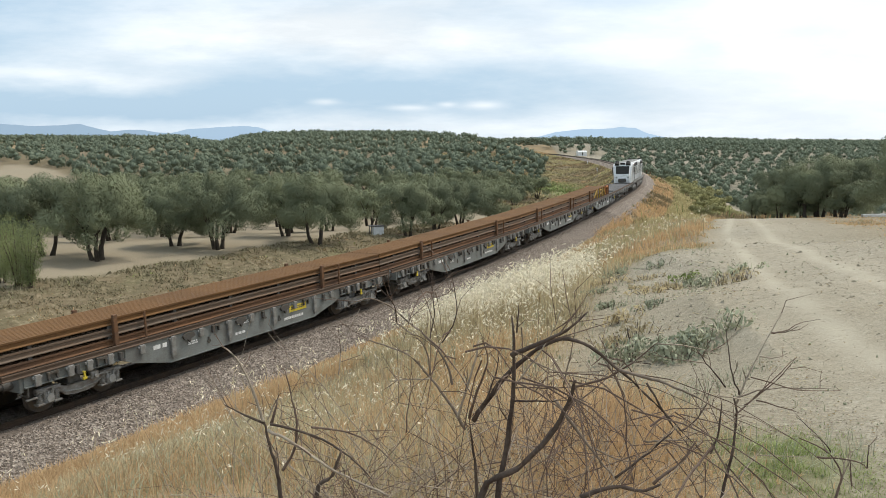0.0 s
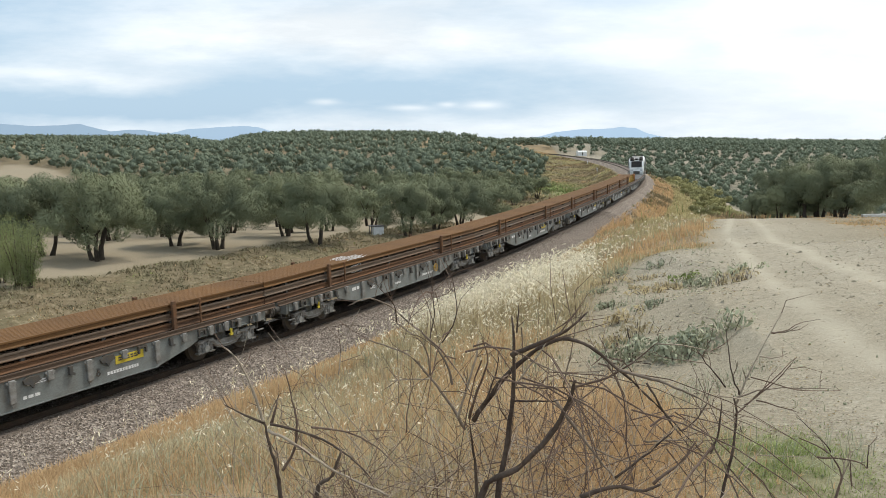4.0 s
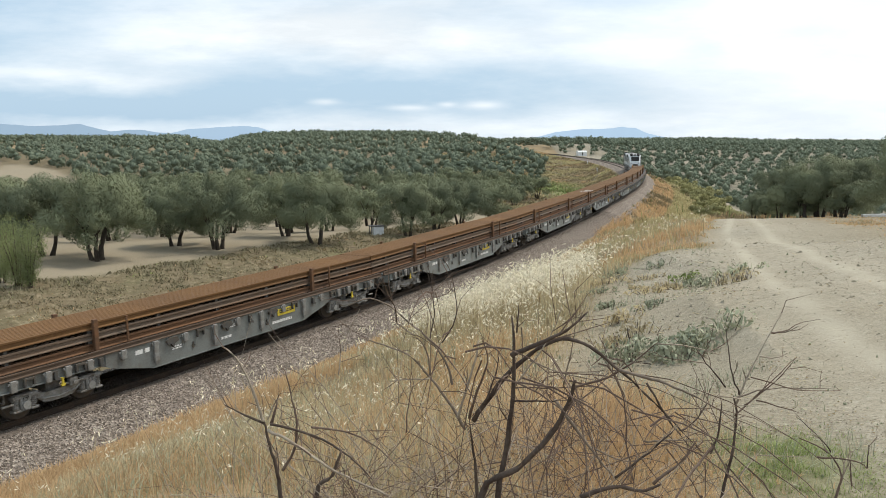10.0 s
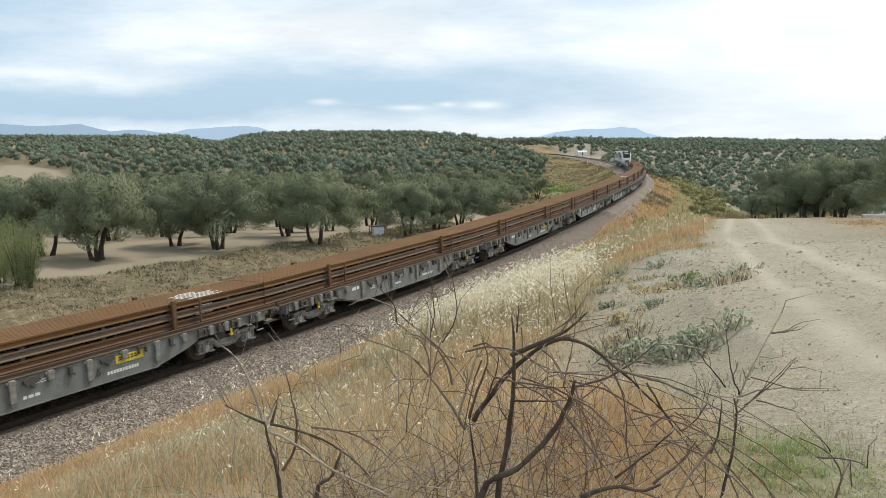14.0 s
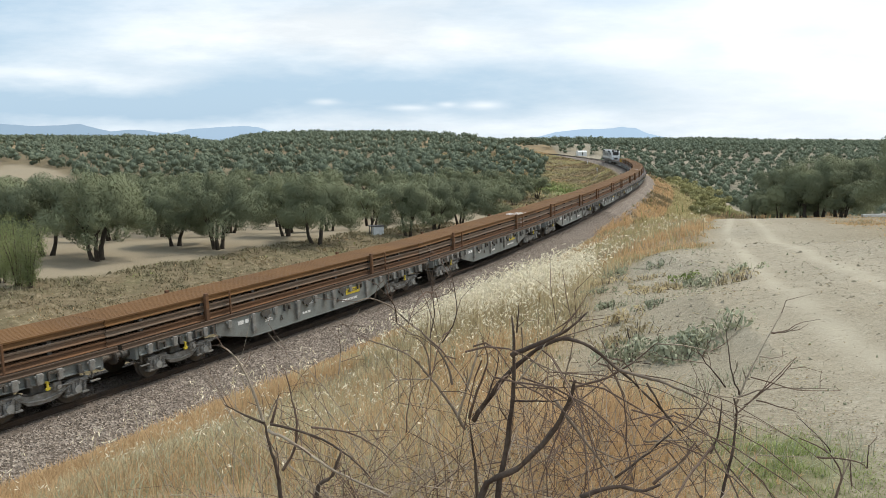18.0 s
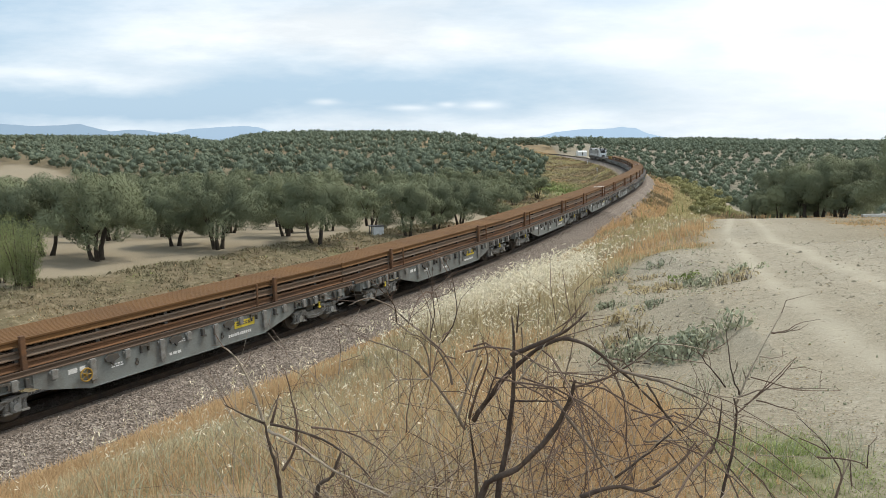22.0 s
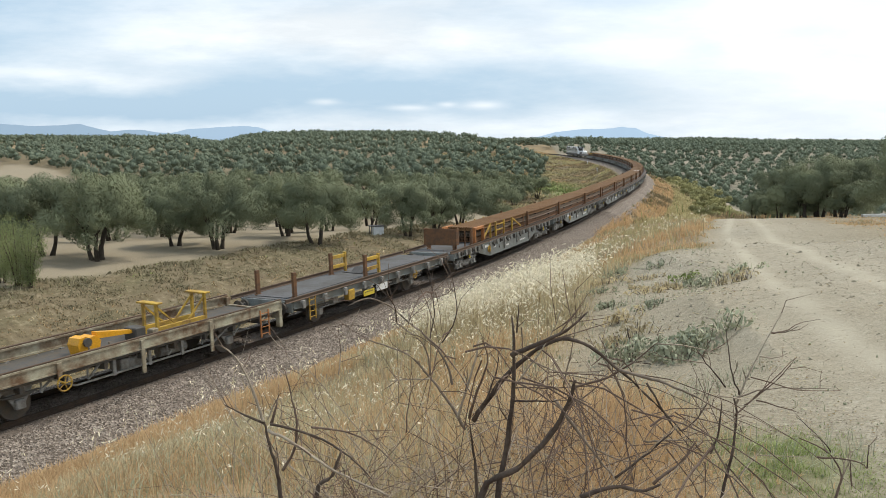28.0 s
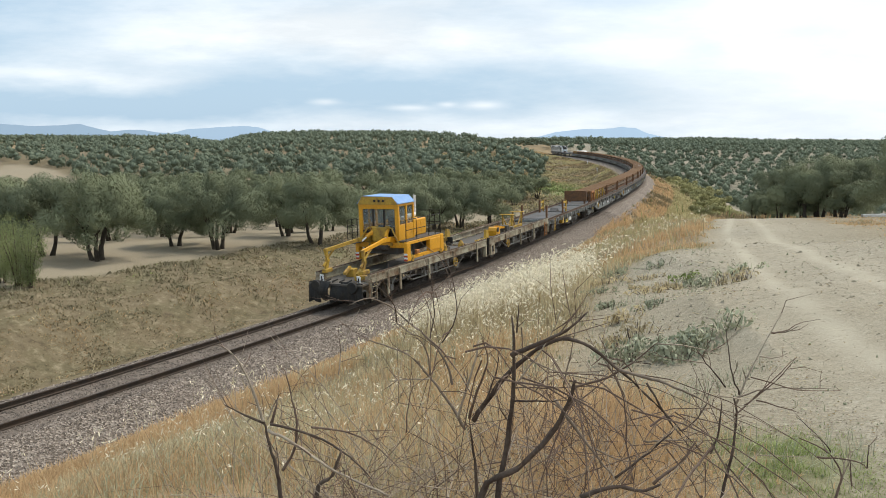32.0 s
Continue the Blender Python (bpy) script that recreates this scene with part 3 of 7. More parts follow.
# ---- distance: blue mountains, their haze put in as a glow ----
def far_mountain(x0, x1, dist, peaks, seed, haze=0.68):
    m, nt, b = material("haze_glow_blue", 1.0, 0, 0.0)
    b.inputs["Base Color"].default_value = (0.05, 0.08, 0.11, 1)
    # blue emission stands in for the haze of the air; haze sets its strength
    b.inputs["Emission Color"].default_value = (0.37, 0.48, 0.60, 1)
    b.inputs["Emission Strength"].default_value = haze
    xs = np.linspace(x0, x1, 160)
    h = np.interp(xs, [p[0] for p in peaks], [p[1] for p in peaks])
    h = h + 3.0 * wavy(xs, xs * 0, 90, seed) * np.clip(h / 60, 0, 1) + 1.2 * wavy(xs, xs * 0, 24, seed)
    V, F = [], []
    for x, z in zip(xs, h):
        V += [(x, dist - 260, -60), (x, dist, z + EYE[2]), (x, dist + 260, -60)]
    for i in range(len(xs) - 1):
        F += [(i * 3, i * 3 + 3, i * 3 + 4, i * 3 + 1), (i * 3 + 1, i * 3 + 4, i * 3 + 5, i * 3 + 2)]
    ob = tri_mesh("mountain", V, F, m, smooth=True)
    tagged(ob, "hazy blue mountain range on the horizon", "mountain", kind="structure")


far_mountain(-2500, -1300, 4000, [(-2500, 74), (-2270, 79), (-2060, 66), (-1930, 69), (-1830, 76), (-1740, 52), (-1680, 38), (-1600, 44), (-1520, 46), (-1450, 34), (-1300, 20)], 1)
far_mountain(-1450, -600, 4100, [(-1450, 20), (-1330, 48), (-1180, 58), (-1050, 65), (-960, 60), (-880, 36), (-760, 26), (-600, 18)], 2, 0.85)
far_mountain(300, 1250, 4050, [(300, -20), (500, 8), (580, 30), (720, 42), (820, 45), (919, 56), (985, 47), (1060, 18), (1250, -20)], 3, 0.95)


# ---- olive trees ----
def crown_cards(rng, blobs, n, size, flat=0.55, centre=None):
    """Small leaf sprays scattered through the blobs of a crown: arrays of vertices and triangles (two a spray)."""
    vol = np.array([b[3] ** 2 for b in blobs])
    pick = rng.choice(len(blobs), n, p=vol / vol.sum())
    c = np.array([b[:3] for b in blobs])[pick]
    r = np.array([b[3] for b in blobs])[pick]
    d = rng.normal(size=(n, 3)); d /= np.linalg.norm(d, axis=1)[:, None]
    d[:, 2] *= 0.85
    rad = r * (0.55 + 0.5 * rng.random(n) ** 0.6)
    P = c + d * rad[:, None]
    u = rng.normal(size=(n, 3)) * np.array([0.8, 0.8, 1.0]); u[:, 2] -= 0.9
    u -= 0.75 * (u * d).sum(1)[:, None] * d; u /= np.linalg.norm(u, axis=1)[:, None]
    w = np.cross(u, d + 0.3 * rng.normal(size=(n, 3))); w /= np.linalg.norm(w, axis=1)[:, None] + 1e-9
    w *= np.where((np.cross(w, u) * d).sum(1) < 0, -1.0, 1.0)[:, None]
    ln = size * rng.uniform(0.6, 1.35, n)[:, None]
    wd = ln * flat * rng.uniform(0.6, 1.1, n)[:, None] * 0.5
    V = np.stack([P - u * ln * 0.5, P + w * wd, P + u * ln * 0.5, P - w * wd], 1)
    F = np.arange(n)[:, None] * 4 + np.array([[0, 1, 2, 3]])
    if centre is None:
        return V.reshape(-1, 3), F
    o = P - np.array(centre); o /= np.linalg.norm(o, axis=1)[:, None] + 1e-9
    q = 0.7 * d + 0.5 * o + np.array([0, 0, 0.15]); q /= np.linalg.norm(q, axis=1)[:, None]
    return V.reshape(-1, 3), F, np.repeat(q, 4, 0)


def clump_form(rng, blobs, cards, size):
    """A far crown: lumpy clumps of foliage with loose sprays on them."""
    bm = bmesh.new()
    bmesh.ops.create_icosphere(bm, subdivisions=1, radius=1.0)
    S = np.array([v.co[:] for v in bm.verts])
    T = np.array([[v.index for v in f.verts] for f in bm.faces])
    bm.free()
    VV, FF, k = [], [], 0
    for x, y, z, r in blobs:
        q = S * (0.7 * r * (1 + 0.26 * rng.normal(size=(len(S), 1)))) * np.array([1, 1, 0.85]) + np.array([x, y, z])
        VV.append(q); FF.append(T + k); k += len(q)
    V, F = crown_cards(rng, blobs, cards, size, 0.45)
    VV.append(V)
    FF += [F[:, :3] + k, F[:, [0, 2, 3]] + k]
    return np.concatenate(VV), np.concatenate(FF)


def tube(path, radii, n=7):
    """A bent, tapering limb."""
    V, F = [], []
    for i, (p, r) in enumerate(zip(path, radii)):
        p = Vector(p)
        d = (Vector(path[min(i + 1, len(path) - 1)]) - Vector(path[max(i - 1, 0)])).normalized()
        a = d.orthogonal().normalized()
        b = d.cross(a)
        for k in range(n):
            t = 2 * math.pi * k / n
            V.append(tuple(p + (a * math.cos(t) + b * math.sin(t)) * r))
    for i in range(len(path) - 1):
        for k in range(n):
            F.append((i * n + k, i * n + (k + 1) % n, (i + 1) * n + (k + 1) % n, (i + 1) * n + k))
    F.append(tuple(range(n))[::-1])
    F.append(tuple(range((len(path) - 1) * n, len(path) * n)))
    return V, F


def join(parts):
    V, F = [], []
    for v, f in parts:
        k = len(V)
        V += v
        F += [tuple(i + k for i in g) for g in f]
    return V, F


def olive_tree(seed, height, spread, trunks, n_leaf, leaf):
    rng = np.random.default_rng(seed)
    limbs, blobs = [], []
    for t in range(trunks):
        a = 2 * math.pi * (t + rng.uniform(-0.2, 0.2)) / trunks
        lean = rng.uniform(0.35, 0.75)
        base = Vector((0.22 * math.cos(a), 0.22 * math.sin(a), -0.25))
        fork = Vector((math.cos(a) * lean, math.sin(a) * lean, height * rng.uniform(0.28, 0.36)))
        mid = base.lerp(fork, 0.5) + Vector((rng.uniform(-0.12, 0.12), rng.uniform(-0.12, 0.12), 0))
        r0 = rng.uniform(0.10, 0.15)
        limbs.append(tube([base, base.lerp(mid, 0.5), mid, fork], [r0 * 1.45, r0 * 1.05, r0 * 0.85, r0 * 0.75]))
        for k in range(4):
            b = a + rng.uniform(-1.3, 1.3)
            tip = Vector((math.cos(b) * spread * rng.uniform(0.35, 0.75), math.sin(b) * spread * rng.uniform(0.35, 0.75), height * rng.uniform(0.55, 0.86)))
            m2 = fork.lerp(tip, 0.5) + Vector((0, 0, 0.15))
            limbs.append(tube([fork, m2, tip], [r0 * 0.5, r0 * 0.3, r0 * 0.1], 5))
            blobs.append((tip.x, tip.y, tip.z, rng.uniform(0.55, 0.85) * height * 0.22))
            q = fork.lerp(tip, 0.72)
            blobs.append((q.x * 1.25, q.y * 1.25, q.z - rng.uniform(0.0, 0.35), rng.uniform(0.45, 0.7) * height * 0.22))
    for k in range(30):                                  # a broad, low, uneven crown
        b, q = rng.uniform(0, 2 * math.pi), rng.random() ** 0.5
        lv = rng.uniform(0.25, 0.90)
        rr = 1.12 * spread * q * math.sqrt(max(0.1, 1 - ((lv - 0.5) / 0.52) ** 2))
        blobs.append((math.cos(b) * rr, math.sin(b) * rr, height * lv, height * rng.uniform(0.10, 0.17)))
    tree = new("olive_tree")
    V, F = join(limbs)
    raw("trunk", V, F, BARK, tree, smooth=True)
    V, F, Q = crown_cards(rng, blobs, n_leaf, leaf, 0.30, (0, 0, height * 0.5))
    crown = tri_mesh("crown", V, F, OLIVE, tree, smooth=True)
    crown.data.normals_split_custom_set_from_vertices(Q.tolist())
    return tree


def place_trees():
    rng = np.random.default_rng(11)
    near = [olive_tree(21, 4.7, 2.5, 3, 33000, 0.15), olive_tree(22, 5.0, 2.7, 2, 35000, 0.15), olive_tree(23, 4.4, 2.4, 2, 32000, 0.15), olive_tree(24, 4.8, 2.8, 3, 35000, 0.15)]
    mid = [olive_tree(31, 4.4, 2.4, 2, 3000, 0.40), olive_tree(32, 4.8, 2.6, 2, 3200, 0.40), olive_tree(33, 4.1, 2.3, 3, 2800, 0.40)]
    for t in near + mid:
        tagged(t, "grey-green olive tree with forked dark trunks", "tree", "olive trees of the grove")
    # the front row beside the track and the trees by the dirt track, by their places
    front = [(-19.6, 43.8, 0, 1.1), (-23.5, 46.0, 1, 1.05), (-14.2, 49.0, 3, 0.98), (-17.6, 51.0, 2, 0.98), (-8.5, 52.2, 1, 1.0), (-2.6, 58.6, 2, 0.95),
             (-0.6, 63.0, 0, 0.85), (1.5, 66.0, 3, 0.85), (4.3, 70.0, 1, 0.85), (-11.5, 57.0, 0, 0.95), (-27.5, 47.0, 2, 1.1), (-30, 52, 3, 1.05),
             (-24.0, 56.0, 0, 1.0), (-18.0, 60.0, 1, 1.0), (-13.0, 66.0, 3, 1.0), (-9.6, 66.0, 2, 0.95), (-33, 60, 1, 1.0), (-1.5, 72, 0, 0.95)]
    beside = [(25.6, 55.0, 1, 0.78), (26.8, 55.5, 3, 0.95), (29.5, 58.0, 2, 1.05), (29.0, 66.0, 2, 1.0), (32.5, 64.0, 0, 1.05), (30.5, 73.0, 1, 0.8), (35.5, 70.0, 3, 1.05), (34.0, 78.0, 0, 0.85), (23.4, 58.5, 0, 0.42), (24.6, 57.0, 2, 0.5), (25.8, 56.0, 1, 0.45), (27.6, 53.5, 0, 0.5),
             (24.6, 40.0, 3, 1.0), (31.5, 50.0, 1, 1.1)]
    spots = front + beside
    used = set()

    def put(src, x, y, k, extra=0.0):
        z = ground_z(x, y)
        m = pose(x, y, z + extra, 0, 0, rng.uniform(0, 360)) @ Matrix.Diagonal((k, k, k * rng.uniform(0.94, 1.06), 1))
        if id(src) not in used:
            used.add(id(src))
            src.matrix_basis = m
            return src
        c = copy_thing(src, m)
        c.scale = (k, k, k)
        return c
    for x, y, i, k in spots:
        put(near[i], x, y, k)
    # rows of the grove beyond
    X, Y = [], []
    sp = 7.3
    for j in range(0, 90):
        y = 62 + j * sp
        half = (y + 20) * 0.60 + 15
        for i in range(int(-half / sp), int(half / sp) + 1):
            jit = 1.1 if y < 120 else 1.9
            X.append(i * sp + (j % 2) * sp * 0.5 + rng.uniform(-jit, jit))
            Y.append(y + rng.uniform(-jit, jit))
    for j in range(20, 62):                                   # closer rows on the slope beyond the cutting
        y = 65.6 + j * sp
        for i in range(int(0.2 * y / sp), int((y * 0.62 + 15) / sp)):
            X.append(i * sp + (j % 2 + 1) * sp * 0.5 + rng.uniform(-1.2, 1.2))
            Y.append(y + rng.uniform(-1.2, 1.2))
    X, Y = np.array(X), np.array(Y)
    Z, off, s = land(X, Y)
    keep = (off < -15) | (off > 12)
    keep &= ~((np.abs(X - road_mid(Y)) < 4) & (Y < 110)) & ~((off < 0) & (off > -21) & (s > 130))
    keep &= ~((off > 0) & (off < 26) & (Y < 190)) & ~((off > 0) & (Y < 82)) & ~((off > 0) & (X < 0.40 * Y) & (Y < 120))
    keep &= np.hypot((X + 0.535 * Y) / 15, (Y - 178) / 88) > 1          # the pale bare field
    keep &= (np.hypot((X + 137) / 15, (Y - 432) / 15) > 1) & (np.hypot((X - 17) / 7, (Y - 157) / 9) > 1) & (np.hypot((X + 8) / 14, (Y - 138) / 9) > 1)
    keep &= np.hypot((X - 9) / 10, (Y - 98) / 10) > 1
    for x, y in ((a, b) for a, b, _, _ in spots):
        keep &= np.hypot(X - x, Y - y) > 4.5
    keep &= ~((np.abs(X / Y - 0.176) < 0.028) & (Y > 300) & (Y < 402))          # open before the shed
    keep &= rng.random(len(X)) > 0.05
    X, Y, Z = X[keep], Y[keep], Z[keep]
    order = np.argsort(Y)
    X, Y, Z = X[order], Y[order], Z[order]
    n_mid = 260
    for i in range(n_mid):
        put(mid[int(rng.integers(3))], X[i], Y[i], rng.uniform(0.78, 1.05))
    # the far woods, one mass of small crowns
    P = np.stack([X, Y, Z], 1)[n_mid:]
    forms = []
    for f in range(5):
        r = np.random.default_rng(60 + f)
        near_bl = [(r.uniform(-1.5, 1.5), r.uniform(-1.5, 1.5), r.uniform(0.9, 3.5), r.uniform(0.8, 1.3)) for _ in range(5)]
        far_bl = [(r.uniform(-1.1, 1.1), r.uniform(-1.1, 1.1), r.uniform(0.9, 3.2), r.uniform(1.1, 1.6)) for _ in range(3)]
        forms.append((clump_form(r, near_bl, 150, 0.75), clump_form(r, far_bl, 60, 1.0)))
    VV, FF, k = [], [], 0
    for p in P:
        V, F = forms[int(rng.integers(5))][0 if p[1] < 250 else 1]
        a = rng.uniform(0, 6.28)
        c, sn = math.cos(a), math.sin(a)
        q = V * rng.uniform(0.8, 1.2) * (0.9 if p[0] > 0.2 * p[1] else 1.05)
        VV.append(np.stack([q[:, 0] * c - q[:, 1] * sn, q[:, 0] * sn + q[:, 1] * c, q[:, 2]], 1) + p)
        FF.append(F + k)
        k += len(V)
    far = tri_mesh("far_olive_grove", np.concatenate(VV), np.concatenate(FF), OLIVE_FAR, smooth=True)
    tagged(far, "far slopes planted densely with grey-green olive trees", "olive grove", kind="stuff")


place_trees()


# ---- the train ----
def travel(t):
    return 7.2075 * t + 0.01695 * t * t / 2


def ride(phi, half, t, up=0.0):
    """The pose of a vehicle whose middle stands at phi at the start; it rests on two pivots half metres off its middle."""
    s = phi + travel(t)
    a, b = Vector(on_track(s - half, 0, up)), Vector(on_track(s + half, 0, up))
    x = (b - a).normalized()
    th = float(np.interp(s, TS, TH))
    y = Vector((-math.sin(th), math.cos(th), -CANT)).normalized()
    z = x.cross(y).normalized()
    y = z.cross(x)
    m = Matrix.Identity(4)
    m.col[0][:3], m.col[1][:3], m.col[2][:3], m.col[3][:3] = x, y, z, (a + b) / 2
    return m


RIDES = []          # thing, start, half of the pivot distance
WHEEL = 0.46


def lathe_y(bm, profile, n=24):
    """Turns (y, r) points round the y axis."""
    rings = []
    for y, r in profile:
        rings.append([bm.verts.new((r * math.cos(2 * math.pi * k / n), y, r * math.sin(2 * math.pi * k / n))) for k in range(n)])
    for a, b in zip(rings, rings[1:]):
        for k in range(n):
            bm.faces.new((a[k], a[(k + 1) % n], b[(k + 1) % n], b[k]))
    bm.faces.new(rings[0][::-1])
    bm.faces.new(rings[-1])
    bmesh.ops.recalc_face_normals(bm, faces=bm.faces[:])
    return bm


MESHES = {}


def shared(name, key, make, mat, parent, m=None, label=""):
    """A part that shares one mesh with all parts of the same key."""
    if key not in MESHES:
        o = part(name, make(), mat, parent)
        MESHES[key] = o.data
    else:
        o = new(name, MESHES[key])
        o.parent = parent
    if m is not None:
        o.matrix_basis = m
    if label:
        tagged(o, label)
    return o


def wheelset_mesh():
    bm = B()
    pr = [(-0.92, 0.09), (-0.92, 0.16), (-0.90, 0.40), (-0.905, 0.455), (-0.84, 0.46), (-0.805, 0.485), (-0.775, 0.485), (-0.78, 0.40),
          (-0.80, 0.16), (-0.78, 0.10), (-0.6, 0.08), (0.6, 0.08), (0.78, 0.10), (0.80, 0.16), (0.78, 0.40), (0.775, 0.485), (0.805, 0.485),
          (0.84, 0.46), (0.905, 0.455), (0.90, 0.40), (0.92, 0.16), (0.92, 0.09)]
    lathe_y(bm, pr)
    for sy in (-1, 1):                    # chalk marks and lifting holes that show the turning
        for k in range(2):
            a = math.pi * k
            rod(bm, (0.27 * math.cos(a), sy * 0.88, 0.27 * math.sin(a)), (0.27 * math.cos(a), sy * 0.925, 0.27 * math.sin(a)), 0.035, 6)
    return bm


def wheelset(parent, x):
    w = shared("wheelset", "wheelset", wheelset_mesh, DARKSTEEL, parent, pose(x, 0, WHEEL))
    return w


def side_frame_mesh(sy):
    bm = B()
    y0, y1 = (sy * 1.12, sy * 1.24)
    prism(bm, [(-1.35, 0.60), (-1.30, 0.72), (-0.75, 0.74), (-0.45, 0.62), (0.45, 0.62), (0.75, 0.74), (1.30, 0.72), (1.35, 0.60), (0.70, 0.58),
               (0.45, 0.36), (0.2, 0.32), (-0.2, 0.32), (-0.45, 0.36), (-0.70, 0.58)], min(y0, y1), max(y0, y1))
    return bm


def axle_box_mesh(sy):
    """A cast axle box with its pair of coil springs, ribs, caps and seat."""
    bm = B()
    y = sy * 1.2
    box(bm, -0.15, 0.15, y - 0.1, y + 0.1, 0.30, 0.64, 0.03)
    rod(bm, (0, y, 0.46), (0, y + sy * 0.15, 0.46), 0.115, 14)
    for x in (-0.05, 0.05):
        box(bm, x - 0.015, x + 0.015, y + sy * 0.1 - 0.03, y + sy * 0.1 + 0.03, 0.32, 0.66)
    for x in (-0.25, 0.25):
        for k in range(5):
            rod(bm, (x, y, 0.36 + 0.058 * k), (x, y, 0.392 + 0.058 * k), 0.09, 10)
        rod(bm, (x, y, 0.34), (x, y, 0.66), 0.06, 8)
        box(bm, x - 0.115, x + 0.115, y - 0.11, y + 0.11, 0.29, 0.35, 0.012)
        box(bm, x - 0.11, x + 0.11, y - 0.11, y + 0.11, 0.65, 0.72, 0.012)
    box(bm, -0.38, 0.38, y - 0.09, y + 0.09, 0.70, 0.76, 0.015)
    for x in (-0.12, 0.12):
        box(bm, x - 0.03, x + 0.03, y + sy * 0.08 - 0.02, y + sy * 0.08 + 0.02, 0.6, 0.74)
    return bm


def brake_mesh():
    bm = B()
    for sx in (-1, 1):
        beam(bm, (sx * 0.42, -0.8, 0.38), (sx * 0.42, 0.8, 0.38), 0.07, 0.09)
        for sy in (-1, 1):
            box(bm, sx * 0.48 - 0.03, sx * 0.48 + 0.03, sy * 0.87 - 0.05, sy * 0.87 + 0.05, 0.3, 0.62, 0.01)
            rod(bm, (sx * 0.42, sy * 0.6, 0.38), (sx * 0.3, sy * 0.6, 0.78), 0.02, 6)
    box(bm, -0.2, 0.2, -1.0, 1.0, 0.55, 0.85, 0.03)
    return bm


def hose_mesh():
    bm = B()
    pts = [(-0.75, -1.22, 0.6), (-0.5, -1.26, 0.47), (0.0, -1.28, 0.42), (0.5, -1.26, 0.47), (0.75, -1.22, 0.6)]
    for a, b in zip(pts, pts[1:]):
        rod(bm, a, b, 0.028, 6)
    return bm


def bogie(parent, x, base=2.0, name="bogie"):
    b = shared(name, "bogie_cross", brake_mesh, BOGIE, parent, pose(x, 0, 0))
    for sy in (-1, 1):
        shared("side_frame", ("sf", sy), lambda: side_frame_mesh(sy), BOGIE, b)
        for ax in (-base / 2, base / 2):
            shared("axle_box", ("ab", sy), lambda: axle_box_mesh(sy), BOGIE, b, pose(ax, 0, 0))
    shared("brake_hose", "hose", hose_mesh, BOGIE, b, label="grey curved brake pipe")
    for ax in (-base / 2, base / 2):
        wheelset(b, ax)
    return b


def buffer_mesh():
    bm = B()
    rod(bm, (0, 0, 0), (0.32, 0, 0), 0.12, 14)
    rod(bm, (0.3, 0, 0), (0.55, 0, 0), 0.085, 14)
    rod(bm, (0.55, 0, 0), (0.60, 0, 0), 0.235, 20)
    return bm


def end_gear(parent, x, z=1.02):
    """Buffers and coupling on both ends of a vehicle."""
    for sx in (-1, 1):
        for y in (-0.98, 0.98):
            shared("buffer", "buffer", buffer_mesh, DARKSTEEL, parent, pose(sx * x, y, z, 0, 0, 0 if sx > 0 else 180))
        bm = B()
        box(bm, 0, 0.28, -0.06, 0.06, -0.08, 0.06, 0.02)
        rod(bm, (0.25, -0.08, 0), (0.25, 0.08, 0), 0.06, 10)
        for k in range(3):
            rod(bm, (0.25 + 0.1 * k, -0.05, -0.02 - 0.09 * k), (0.36 + 0.1 * k, 0.05, -0.09 - 0.09 * k), 0.025, 6)
        o = part("coupling", bm, DARKSTEEL, parent)
        o.matrix_basis = pose(sx * x, 0, z, 0, 0, 0 if sx > 0 else 180)


def sill_mesh(sy):
    bm = B()
    t0, t1 = sorted((sy * 1.36, sy * 1.41))
    prism(bm, [(-5.0, 0.72), (-3.7, 0.40), (3.7, 0.40), (5.0, 0.72), (5.35, 0.86), (5.35, 1.24), (-5.35, 1.24), (-5.35, 0.86)], t0, t1)
    box(bm, -3.7, 3.7, min(sy * 1.30, sy * 1.44), max(sy * 1.30, sy * 1.44), 0.385, 0.415)
    return bm


def end_sill_mesh(sy, sx):
    bm = B()
    x0, x1 = sorted((sx * 5.35, sx * 8.55))
    t0, t1 = sorted((sy * 1.33, sy * 1.38))
    box(bm, x0, x1, t0, t1, 0.95, 1.24)
    f0, f1 = sorted((sy * 1.28, sy * 1.43))
    box(bm, x0, x1, f0, f1, 0.93, 0.96)
    return bm


def pocket_mesh(deep):
    bm = B()
    box(bm, -0.09, 0.09, -1.5, -1.40, 1.22 - deep, 1.24, 0.015)
    box(bm, -0.14, 0.14, -1.47, -1.40, 1.12, 1.2, 0.01)
    if deep > 0.4:
        prism(bm, [(-0.06, 1.24 - deep), (0.06, 1.24 - deep), (0.02, 1.12 - deep), (-0.02, 1.12 - deep)], -1.45, -1.40)
    return bm


def edge_rail_mesh(ln, sy, z):
    bm = B()
    y = sy * 1.38
    prism(bm, [(y - 0.075, z), (y + 0.075, z), (y + 0.075, z + 0.02), (y + 0.02, z + 0.04), (y + 0.02, z + 0.11), (y + 0.036, z + 0.12), (y + 0.036, z + 0.155),
               (y - 0.036, z + 0.155), (y - 0.036, z + 0.12), (y - 0.02, z + 0.11), (y - 0.02, z + 0.04), (y - 0.075, z + 0.02)], -ln / 2, ln / 2, "x")
    return bm


def post_mesh(w, h, z1, flat=0.10):
    bm = B()
    box(bm, -w / 2, w / 2, -flat / 2, flat / 2, 1.24, z1, 0.012)
    box(bm, -w / 2 - 0.04, w / 2 + 0.04, -flat / 2 - 0.03, flat / 2 + 0.03, 1.22, 1.30, 0.01)
    return bm


